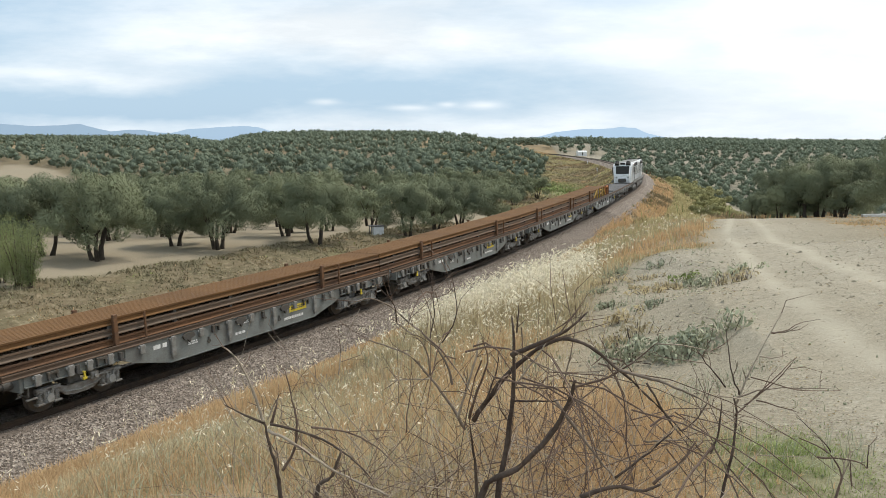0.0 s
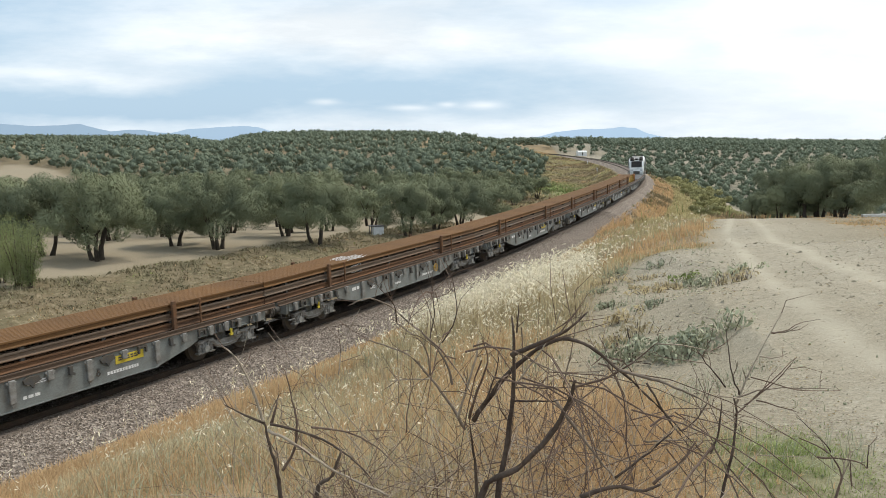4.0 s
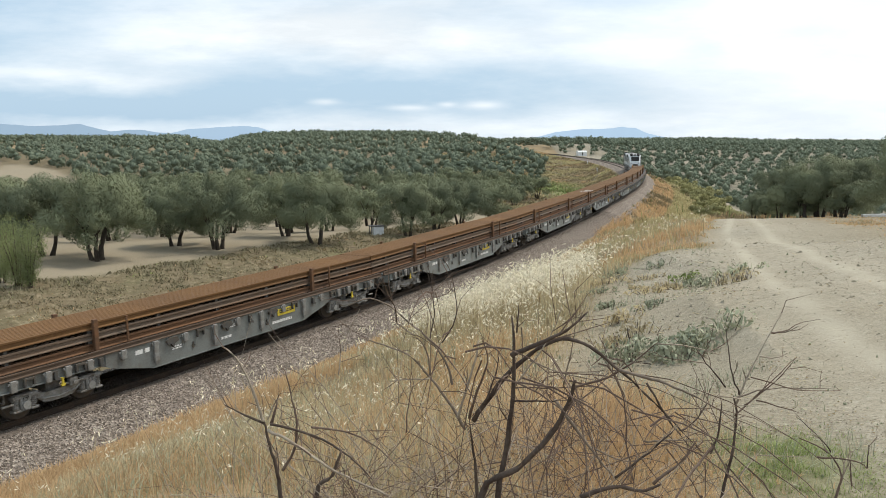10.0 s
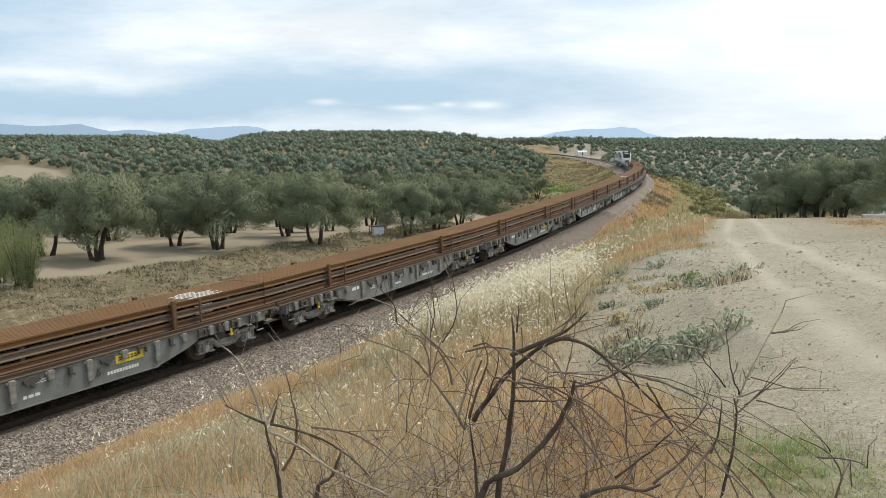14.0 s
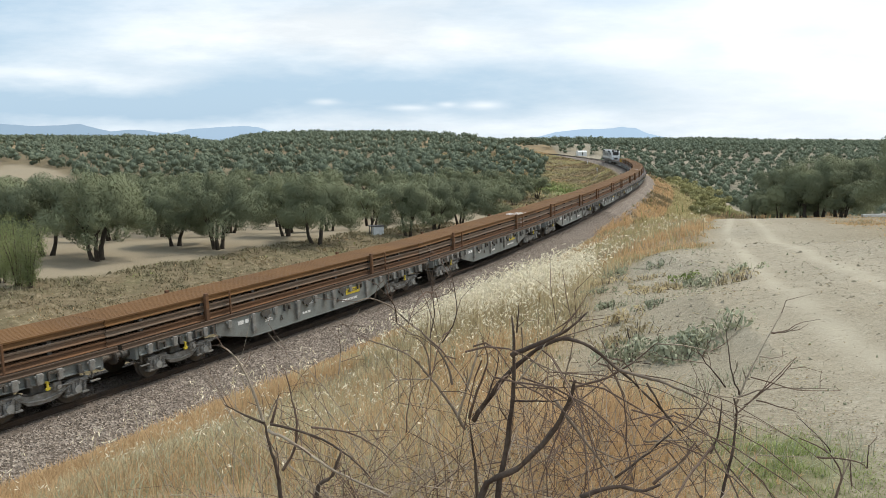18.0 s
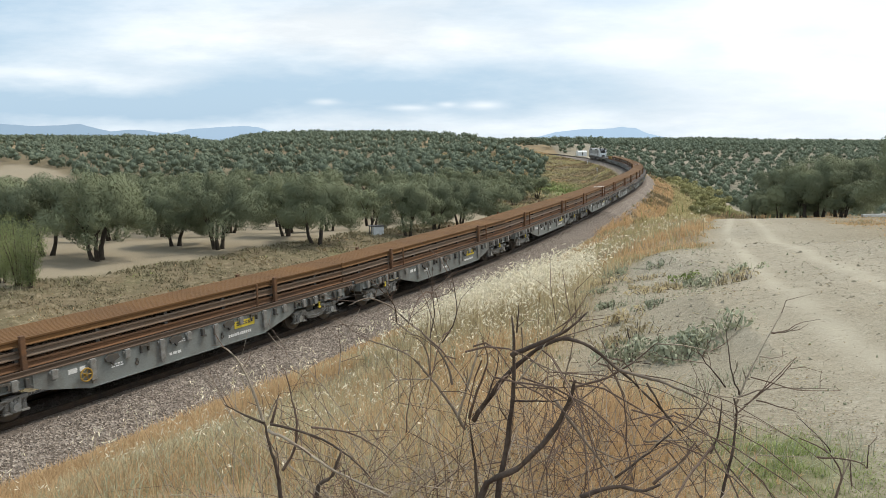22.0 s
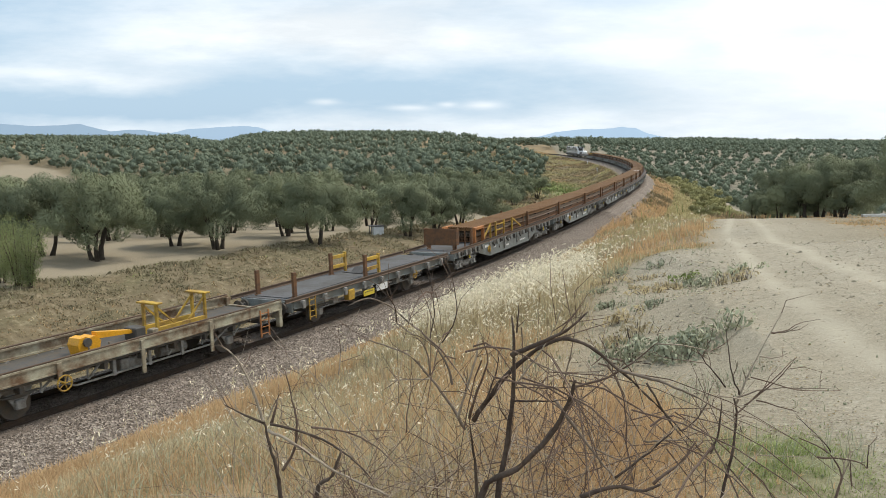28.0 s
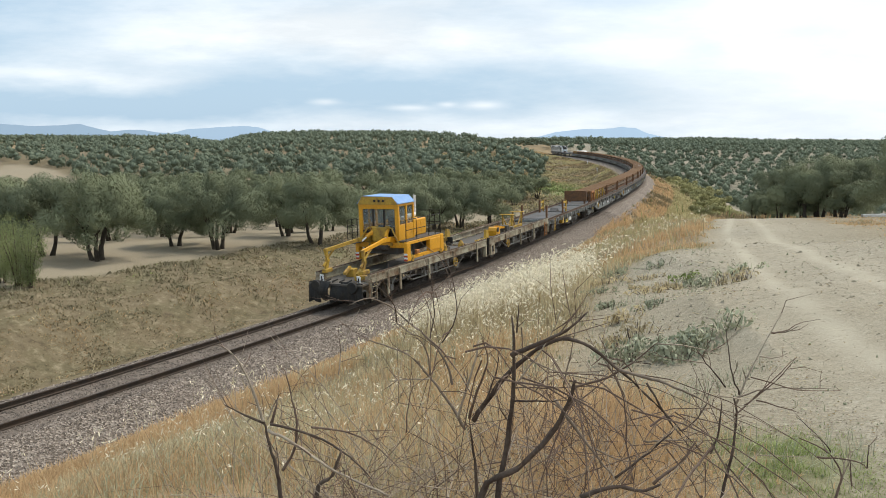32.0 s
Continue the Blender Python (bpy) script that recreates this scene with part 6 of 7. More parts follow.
        for sy in (-1, 1):
            box(bm, -2.5, 2.5, sy * 1.15 - 0.07, sy * 1.15 + 0.07, 0.5, 0.85, 0.05)
            for ax in (-1.85, 0, 1.85):
                box(bm, ax - 0.2, ax + 0.2, sy * 1.22 - 0.08, sy * 1.22 + 0.08, 0.3, 0.65, 0.03)
        b = part("bogie", bm, BOGIE, l)
        b.matrix_basis = pose(x, 0, 0)
        for ax in (-1.85, 0, 1.85):
            wheelset(b, ax)
    end_gear(l, 11.5)
    tagged(l, "white diesel locomotive with black windscreens and grey underframe", "locomotive")
    add_ride(l, 97.9, 6.8)


build_loaded_wagons()
flat_wagon(77.7, 16.4, True)
flat_wagon(-194.9, 13.4, False)
beige_wagon(-207.7, -5.95, 5.95, (-3.2, -0.4, 2.4), (-4.2, 3.5), -3.15, 4.95, False)
beige_wagon(-220.1, -6.75, 6.0, (-5.2, -4.1, -1.2, 1.6, 4.6), (-4.4, 2.6), 1.55, -6.5, True)
tail_load_a()
gantry_crane()
locomotive()


# ---- dry grass, weeds and bushes ----
def blades(rng, x, y, z, h, wd, lean=0.45, droop=0.25):
    """Bent blades, three triangles each, from arrays of roots, heights and widths."""
    n = len(x)
    a = rng.uniform(0, 2 * math.pi, n)
    d = np.stack([np.cos(a), np.sin(a), 0 * a], 1)
    side = np.stack([-np.sin(a + 0.6), np.cos(a + 0.6), 0 * a], 1)
    P = np.stack([x, y, z - 0.03], 1)
    k = (h * lean * rng.random(n))[:, None]
    up = np.array([0, 0, 1.0])
    m = P + d * k * 0.35 + up * (h * 0.55)[:, None]
    t = P + d * k + up * (h * (1 - droop * rng.random(n)))[:, None]
    w = side * (wd / 2)[:, None]
    V = np.stack([P - w, P + w, m - w * 0.8, m + w * 0.8, t], 1).reshape(-1, 3)
    F = (np.arange(n)[:, None, None] * 5 + np.array([(0, 1, 3), (0, 3, 2), (2, 3, 4)])).reshape(-1, 3)
    return V, F, t


def scatter(rng, n, a0, a1, r0, r1):
    """Roots spread evenly as one looks over the bank from its top."""
    a = np.radians(rng.uniform(a0, a1, n))
    r = np.exp(rng.uniform(math.log(r0), math.log(r1), n))
    return r * np.sin(a), r * np.cos(a), r


def build_grass():
    rng = np.random.default_rng(7)
    x, y, r = scatter(rng, 380000, -34, 30, 2.4, 175)
    z, off, s = land(x, y)
    road, soil, orange, green = zones(x, y, off, s)
    lush = 0.55 + 0.45 * wavy(x, y, 2.2, 12)
    ok = (off > 3.15 + 0.25 * wavy(x, y, 0.9, 3)) & (soil < 0.2 + 0.4 * rng.random(len(x))) & (road < 0.2) & (rng.random(len(x)) < np.clip(lush * 1.5 - 0.1, 0.12, 1) * np.clip(r / 13, 0.2, 1))
    ok &= (s < 152) & ((y < 62) | (off < 16))
    x, y, z, off, r, orange, s, edge_soil = x[ok], y[ok], z[ok], off[ok], r[ok], orange[ok], s[ok], soil[ok]
    h = rng.uniform(0.22, 0.52, len(x)) * (0.75 + 0.35 * wavy(x, y, 3.5, 13)) * np.clip(1.2 - 0.004 * r, 0.7, 1.2)
    h *= np.clip((off - 2.6) / 2.0, 0.45, 1.0) * np.clip(r / 5.0, 0.55, 1)
    wd = np.maximum(0.0055, r * 0.00105) * rng.uniform(0.7, 1.7, len(x))
    far = smooth(y + 2.0 * wavy(x, y, 2.0, 44), 18, 27)
    edge = smooth(7.2 + 5.6 * np.clip((27 - y) / 10, 0, 1) - off + 2.0 * wavy(x, y, 1.9, 45), 0.0, 3.2) * smooth(62 - y, 0, 20)
    edge = np.maximum(edge, 0.75 * np.exp(-((x - 1.1) / 0.8) ** 2 - ((y - 5.0) / 3.2) ** 2) * (1 + 0.4 * wavy(x, y, 0.7, 46)))
    pick = 0.75 * (1 - far) * orange * np.clip(r / 8, 0.6, 1) + 0.08 + far * (0.22 + 0.35 * wavy(x, y, 2.6, 41) + 0.5 * (off < 6.5) + 0.7 * smooth(off + 0.8 * wavy(x, y, 3.0, 47), 10.5, 13.0)) + 1.15 * edge + 0.24 * rng.normal(size=len(x)) > 0.8
    fresh = (far * (1 - edge) * (0.62 + 0.75 * wavy(x, y, 3.4, 42)) + 0.2 * rng.normal(size=len(x)) > 0.5) & ~pick
    gg = (rng.random(len(x)) < 0.10 + 0.3 * np.clip(wavy(x, y, 4.0, 21), 0, 1)) & ~pick & ~fresh
    h = h * (1 + far * 0.35 * wavy(x, y, 1.7, 43)) * (1 - 0.65 * smooth(edge_soil, 0.02, 0.4))
    for mat, sel, lab in ((GRASS_GREEN, fresh, "greenish half-dry grass on the bank"), (STRAW, ~pick & ~gg & ~fresh, "tall straw-coloured dry grass on the bank"), (WEED, gg, "grey-green stalks among the dry grass"), (STRAW_ORANGE, pick, "orange-brown dry grass patches on the bank")):
        V, F, _ = blades(rng, x[sel], y[sel], z[sel], h[sel], wd[sel], 0.9, 0.45)
        tagged(tri_mesh("dry_grass", V, F, mat), lab, "grass", kind="stuff")
    # wild oats with pale drooping ears
    n = 4300
    ox = rng.normal(0, 1, n)
    oy = rng.normal(0, 1, n)
    cen = rng.choice(5, n, p=[0.82, 0.06, 0.04, 0.02, 0.06])
    cx = np.array([1.4, 3.6, -2.6, 9.0, -1.0])[cen] + ox * np.array([1.05, 1.0, 2.6, 3.5, 1.3])[cen]
    cy = np.array([18.0, 24.0, 13.0, 34.0, 8.5])[cen] + oy * np.array([2.9, 2.2, 3.5, 5.0, 2.2])[cen]
    z, off, s = land(cx, cy)
    road, soil, _, _ = zones(cx, cy, off, s)
    ok = (off > 4.2) & (soil < 0.3) & (road < 0.2) & (np.abs(np.degrees(np.arctan2(cx, cy))) < 34) & (np.hypot(cx, cy) > 6.0)
    cx, cy, z, off = cx[ok], cy[ok], z[ok], off[ok]
    rr = np.hypot(cx, cy)
    h = rng.uniform(0.55, 1.1, len(cx)) * np.clip((off - 3) / 4.0, 0.35, 1) * np.where(np.hypot(cx, cy) < 13, 0.6, 1.0)
    V, F, tip = blades(rng, cx, cy, z, h, np.maximum(0.004, rr * 0.0007), 0.3, 0.05)
    tagged(tri_mesh("wild_oats", V, F, STRAW), "thin pale stalks of wild oats", "grass", kind="stuff")
    m = 4
    T = np.repeat(tip, m, 0)
    n = len(T)
    d = rng.normal(size=(n, 3)); d[:, 2] = -np.abs(d[:, 2]) * 0.8 - 0.2
    d /= np.linalg.norm(d, axis=1)[:, None]
    a = T + rng.normal(0, 0.035, (n, 3)) - np.array([0, 0, 0.12]) * rng.random(n)[:, None]
    ln = (rng.uniform(0.06, 0.13, n) * np.clip(np.repeat(rr, m) / 16, 0.55, 1.4))[:, None]
    sd = np.cross(d, rng.normal(size=(n, 3))); sd /= np.linalg.norm(sd, axis=1)[:, None]
    V = np.stack([a, a + d * ln * 0.4 + sd * ln * 0.13, a + d * ln, a + d * ln * 0.4 - sd * ln * 0.13], 1).reshape(-1, 3)
    F = np.arange(n)[:, None] * 4 + np.array([[0, 1, 2, 3]])
    tagged(tri_mesh("oat_ears", V, F, OATS), "silvery white drooping ears of wild oats", "grass", kind="stuff")
    # the cutting beyond the track and its far verges
    x, y, r = scatter(rng, 560000, -34, 16, 24, 240)
    z, off, s = land(x, y)
    _, soil, orange, green = zones(x, y, off, s)
    ok = (off < -3.6) & (soil < 0.4) & (off > -40) & (rng.random(len(x)) < 0.35 + 0.5 * wavy(x, y, 1.8, 15))
    x, y, z, off, r, orange, green, s = x[ok], y[ok], z[ok], off[ok], r[ok], orange[ok], green[ok], s[ok]
    h = rng.uniform(0.06, 0.18, len(x)) * (1 + 0.6 * wavy(x, y, 1.6, 16)) * np.clip(r / 45, 0.8, 2)
    mott = 0.75 * wavy(x, y, 1.5, 61) + 0.6 * wavy(x, y, 4.2, 62) + 0.2 * rng.normal(size=len(x))
    low = smooth(off, -9.5, -5.5) * (s < 40)
    pick = orange + 0.5 * low + 0.3 * rng.normal(size=len(x)) + 0.25 * wavy(x, y, 2.2, 63) > 0.75
    g2 = (green + 0.2 * rng.normal(size=len(x)) > 0.45) & ~pick
    pale = (mott > 0.72) & ~pick & ~g2
    dull = (mott < 0.12) & ~pick & ~g2
    h[dull] *= 1.15
    edge = (np.abs(off + 12.3 + 0.5 * wavy(x, y, 2.0, 64)) < 1.5) & (rng.random(len(x)) < 0.75) & ~g2
    h[edge] *= 1.45
    for mat, sel, lab in ((SLOPE, ~pick & ~g2 & ~edge & ~pale & ~dull, "short straw grass on the cutting slope"), (STRAW, pale & ~edge, "pale flattened grass on the cutting slope"), (SCRUB, dull & ~edge, "dull olive-brown scrub on the cutting slope"), (STRAW_ORANGE, pick & ~edge, "rust-brown dry grass on the cutting slope"),
                          (GREEN, g2, "patch of fresh green growth beside the track"), (SCRUB, edge, "grey-green scrub along the top of the cutting")):
        if sel.sum() > 10:
            V, F, _ = blades(rng, x[sel], y[sel], z[sel], h[sel], np.maximum(0.02, r[sel] * 0.0014), 2.2, 0.5)
            tagged(tri_mesh("slope_grass", V, F, mat), lab, "grass", kind="stuff")

    # mixed growth on the inner side of the bend
    n = 150000
    s = rng.uniform(92, 340, n)
    off = np.where(rng.random(n) < 0.4, rng.uniform(2.9, 16, n), -4.2 - 50 * rng.random(n) ** 1.4)
    s = np.where(off > 0, rng.uniform(46, 165, n), s)
    P = on_track(s, off, 0)
    x, y = P[:, 0], P[:, 1]
    z, off, s = land(x, y)
    ok = rng.random(n) < 0.55 + 0.5 * wavy(x, y, 3.0, 51)
    x, y, z, off = x[ok], y[ok], z[ok], off[ok]
    r = np.hypot(x, y)
    mix = wavy(x, y, 8.0, 52) + 0.3 * wavy(x, y, 2.5, 53) + 0.12 * rng.normal(size=len(x))
    mix = np.where(off > 0, 0.25 + 0.6 * mix - 0.9 * (off < 6.0) - 0.8 * smooth(off, 10.5, 13.0), mix)
    h = rng.uniform(0.15, 0.45, len(x)) * (1 + 0.6 * wavy(x, y, 2.0, 54)) * np.where(off > 0, 1.5, 1.0)
    lush = np.exp(-((x - 24.5) / 5) ** 2 - ((y - 172) / 16) ** 2) + 0.2 * rng.normal(size=len(x)) > 0.45
    mix = np.where(lush, -0.25, mix)
    V, F, _ = blades(rng, x[lush], y[lush], z[lush], h[lush] * 1.6, r[lush] * 0.0012, 1.0, 0.4)
    tagged(tri_mesh("green_growth", V, F, GREEN), "patch of fresh green growth beside the track", "grass", kind="stuff")
    for mat, sel, lab in ((GRASS_GREEN, mix > 0.0, "greenish half-dry grass inside the bend"), (STRAW_ORANGE, mix < -0.5, "rust-brown grass inside the bend"), (SLOPE, (mix <= 0.0) & (mix >= -0.5), "tan dry grass inside the bend")):
        V, F, _ = blades(rng, x[sel], y[sel], z[sel], h[sel], r[sel] * 0.001, 1.3, 0.5)
        tagged(tri_mesh("bend_grass", V, F, mat), lab, "grass", kind="stuff")


build_grass()


def weed_clump(x, y, spread, height, n, mat, label, leaf=0.10):
    """A low leafy weed: stems and many small leaves round the root."""
    rng = np.random.default_rng(int(abs(x) * 97 + abs(y) * 31))
    w = new("weed")
    gx = rng.normal(0, spread * 0.6, 14)
    gy = rng.normal(0, spread * 0.35, 14)
    zz = np.array([ground_z(x + a, y + b) for a, b in zip(gx, gy)])
    z0 = ground_z(x, y)
    bl = [(a, b, c - z0 + height * 0.3 * rng.uniform(0.5, 1.2), height * rng.uniform(0.3, 0.5)) for a, b, c in zip(gx, gy, zz)]
    V, F = crown_cards(rng, bl, int(n * 0.42), leaf * 1.15, 0.4)
    V[:, 2] = np.maximum(V[:, 2], -0.05)
    tri_mesh("leaves", V, F, mat, w)
    limbs = []
    for a, b, c, rad in bl:
        limbs.append(tube([(a * 0.5, b * 0.5, -0.05), (a * 0.8, b * 0.8, c * 0.5), (a, b, c + rad * 0.6)], [0.008, 0.006, 0.003], 4))
    V, F = join(limbs)
    raw("stem", V, F, TWIG, w)
    w.matrix_basis = pose(x, y, z0)
    tagged(w, label, "weed", "weeds on the verge")


def build_weeds():
    thistles = ((3.0, 9.8, 0.55, 0.42, 1500, 0), (3.45, 10.1, 0.4, 0.4, 900, 0), (2.6, 10.3, 0.4, 0.4, 600, 0), (5.6, 16.6, 0.55, 0.3, 700, 0),
                              (6.3, 17.0, 0.45, 0.28, 500, 0), (4.8, 16.0, 0.35, 0.25, 300, 2), (2.9, 11.6, 0.22, 0.4, 260, 2), (6.0, 15.6, 0.2, 0.4, 220, 2),
                              (4.6, 20.6, 0.4, 0.3, 350, 0), (5.6, 20.2, 0.4, 0.25, 300, 0), (4.0, 19.0, 0.35, 0.3, 250, 2), (3.1, 14.2, 0.3, 0.2, 220, 0))
    dry = ((4.15, 15.3, 0.35, 0.22, 320, 2), (2.9, 12.8, 0.3, 0.3, 320, 2), (5.45, 17.5, 0.3, 0.35, 260, 1),
                              (5.7, 15.7, 0.18, 0.4, 160, 2), (3.6, 13.3, 0.3, 0.16, 220, 0), (4.9, 18.6, 0.4, 0.2, 280, 2), (3.4, 16.6, 0.3, 0.2, 220, 0), (4.4, 17.2, 0.3, 0.15, 200, 2), (2.5, 11.3, 0.3, 0.3, 260, 2))
    for x, y, sp, h, n, g in thistles + dry:
        weed_clump(x, y, sp, h, n, (WEED, GREEN, STRAW)[g], ("grey-green thistle clump on bare soil", "fresh green weed on bare soil", "dry tan weed clump on bare soil")[g], 0.09)
    rng = np.random.default_rng(19)
    x, y = 1.88 + rng.normal(0, 0.2, 14000), 4.1 + rng.normal(0, 0.4, 14000)
    clump = wavy(x, y, 0.16, 72) > -0.15
    x, y = x[clump], y[clump]
    z, _, _ = land(x, y)
    V, F, _ = blades(rng, x, y, z, rng.uniform(0.025, 0.075, len(x)), np.full(len(x), 0.0045), 1.2, 0.4)
    tagged(tri_mesh("green_tufts", V, F, GREEN), "low fresh green grass beside the dirt track", "grass", kind="stuff")
    # loose clods and pebbles on the bare soil
    x, y, r = scatter(rng, 26000, 4, 33, 2.6, 60)
    z, off, s = land(x, y)
    road, soil, _, _ = zones(x, y, off, s)
    ok = (soil > 0.6) & (rng.random(len(x)) < np.where(road > 0.4, 0.18, 0.8))
    x, y, z, r = x[ok], y[ok], z[ok], r[ok]
    sz = rng.uniform(0.004, 0.016, len(x)) * np.clip(r / 9, 0.5, 2.0) * np.where(rng.random(len(x)) < 0.04, 2.2, 1)
    O = np.array([(1, 0, 0), (-1, 0, 0), (0, 1, 0), (0, -1, 0), (0, 0, 1), (0, 0, -1)], float)
    T = np.array([(0, 2, 4), (2, 1, 4), (1, 3, 4), (3, 0, 4), (2, 0, 5), (1, 2, 5), (3, 1, 5), (0, 3, 5)])
    V = np.stack([x, y, z], 1)[:, None, :] + (O[None] + rng.normal(0, 0.25, (len(x), 6, 3))) * sz[:, None, None] * np.array([1, 1, 0.6])
    F = (np.arange(len(x))[:, None, None] * 6 + T[None]).reshape(-1, 3)
    tagged(tri_mesh("soil_clods", V.reshape(-1, 3), F, CLOD), "small pale clods and pebbles on the bare verge", "pebbles", kind="stuff")
    # dead leaves, bits of stalk and seedlings strewn over the verge
    x, y, r = scatter(rng, 60000, 5, 33, 3.2, 60)
    z, off, s = land(x, y)
    road, soil, _, _ = zones(x, y, off, s)
    side = x < road_mid(y) - 1.3
    ok = (soil > 0.3) & (off > 4) & (rng.random(len(x)) < np.where(side, np.clip(0.3 + 0.6 * wavy(x, y, 0.8, 27), 0.04, 0.8), 0.07) * np.where(road > 0.25, 0.25, 1))
    x, y, z, r = x[ok], y[ok], z[ok], r[ok]
    kind = rng.integers(0, 4, len(x))
    for i, (mat, lab) in enumerate(((WEED, "small grey-green seedlings on the bare verge"), (STRAW, "bits of straw strewn on the bare verge"), (TWIG_MID, "brown leaf litter on the bare verge"), (SLOPE, "dead tan leaves on the bare verge"))):
        q = kind == i
        n = int(q.sum())
        V, F = crown_cards(rng, [(0, 0, 0, 0.001)], n, 1.0, 0.5)
        V = V.reshape(n, 4, 3) * (rng.uniform(0.025, 0.075, n) * np.clip(r[q] / 11, 0.45, 1.7))[:, None, None]
        V[:, :, 2] = np.abs(V[:, :, 2]) * (0.9 if i == 0 else 0.4)
        V += np.stack([x[q], y[q], z[q] + 0.004], 1)[:, None, :]
        tagged(tri_mesh("verge_litter", V.reshape(-1, 3), F, mat), lab, "leaf litter", kind="stuff")
    # sparse dry tufts on the verge
    x, y, r = scatter(rng, 14000, 4, 30, 4.0, 40)
    z, off, s = land(x, y)
    road, soil, _, _ = zones(x, y, off, s)
    ok = (soil > 0.3) & (road < 0.12) & (off > 4) & (x < road_mid(y) - 1.6) & (rng.random(len(x)) < np.clip(wavy(x, y, 0.9, 17) * 1.2, 0, 0.8))
    V, F, _ = blades(rng, x[ok], y[ok], z[ok], rng.uniform(0.06, 0.2, ok.sum()), np.maximum(0.004, r[ok] * 0.0009), 0.9)
    tagged(tri_mesh("verge_tufts", V, F, WEED), "sparse grey-green tufts on the bare verge", "grass", kind="stuff")


CLOD = worn("clod", (0.42, 0.38, 0.29), (0.26, 0.22, 0.16), 0.95, 0, 3, 40, 0.5)
build_weeds()


def green_shrub(x, y, h, seed):
    rng = np.random.default_rng(seed)
    t = new("shrub")
    limbs, bl = [], []
    for k in range(9):
        a = rng.uniform(0, 6.28)
        tip = (math.cos(a) * h * rng.uniform(0.08, 0.3), math.sin(a) * h * rng.uniform(0.08, 0.3), h * rng.uniform(0.5, 1.0))
        limbs.append(tube([(0.1 * math.cos(a), 0.1 * math.sin(a), -0.1), (tip[0] * 0.45, tip[1] * 0.45, tip[2] * 0.5), tip], [0.03, 0.02, 0.006], 5))
        for q in (0.18, 0.32, 0.46, 0.6, 0.74, 0.88, 1.0):
            bl.append((tip[0] * q * 1.3, tip[1] * q * 1.3, tip[2] * q, h * rng.uniform(0.08, 0.15)))
    V, F = join(limbs)
    raw("stem", V, F, TWIG, t)
    V, F = crown_cards(rng, bl, 6500, 0.12, 0.2)
    tri_mesh("leaves", V, F, SHRUB, t)
    t.matrix_basis = pose(x, y, ground_z(x, y))
    tagged(t, "slender fresh green shrub on top of the cutting", "shrub", "green shrubs")


def dead_bush(seed, twigs, length):
    """A leafless bush, to be filled by limb(): the thing, its random numbers, and its fine side twigs."""
    return dict(thing=new("dead_bush"), rng=np.random.default_rng(seed), fine=[], seed=seed, twigs=twigs, length=length)


def limb(bush, r0, r1, *pts, rooted=False):
    """One limb, smooth through its bends, tapering from r0 to r1, with its side twigs."""
    rng = bush["rng"]
    path = [Vector(p) for p in pts]
    if rooted:
        f = path[0]
        path.insert(0, Vector((f.x * 0.96, f.y * 0.98, ground_z(f.x * 0.96, f.y * 0.98) - 0.05)))
    full, rad = [], []
    n = len(path)
    for i in range(n - 1):
        for j in range(4):
            u = j / 4
            p0, p1, p2, p3 = path[max(i - 1, 0)], path[i], path[i + 1], path[min(i + 2, n - 1)]
            q = 0.5 * (2 * p1 + (p2 - p0) * u + (2 * p0 - 5 * p1 + 4 * p2 - p3) * u * u + (3 * p1 - p0 - 3 * p2 + p3) * u ** 3)
            full.append(q + Vector(rng.normal(0, 0.0013, 3)))
            rad.append(r0 + (0.7 * r1 - r0) * (i + u) / (n - 1))
    full.append(path[-1])
    rad.append(0.5 * r1)
    V, F = tube(full, [0.88 * r * rng.uniform(0.9, 1.12) for r in rad], 7)
    tone = rng.random()
    mat = TWIG if r0 > 0.0095 else (TWIG, TWIG_BROWN, TWIG_MID, TWIG_PALE)[int(tone * 4)]
    raw("branch", V, F, mat, bush["thing"], smooth=True)
    for _ in range(int(bush["twigs"] * (0.3 + 0.18 * n))):
        i = int(rng.integers(len(full) // 4, len(full)))
        p = full[i]
        ax = (full[min(i + 1, len(full) - 1)] - full[max(i - 1, 0)]).normalized()
        d = (ax * 0.8 + Vector(rng.normal(0, 0.6, 3)) + Vector((0, 0, 0.2))).normalized()
        ln = bush["length"] * rng.uniform(0.2, 1.0) ** 1.4
        p1, p2 = p + d * ln * 0.5, p + (d + Vector(rng.normal(0, 0.25, 3))).normalized() * ln
        r = min(0.0034, max(0.0018, rad[i] * 0.45))
        bush["fine"].append(tube([p, p1, p2], [r, r * 0.75, r * 0.4], 4))
        d2 = (d + Vector(rng.normal(0, 0.6, 3))).normalized()
        s0 = p.lerp(p1, rng.uniform(0.4, 1.0))
        bush["fine"].append(tube([s0, s0 + d2 * ln * 0.35], [r * 0.6, r * 0.3], 4))


def finish_bush(bush, label):
    V, F = join(bush["fine"])
    tagged(raw("twig", V, F, TWIG_BROWN if bush["seed"] < 54 else TWIG_MID, bush["thing"]), kind="stuff")
    tagged(bush["thing"], label, "bush", "leafless bushes")


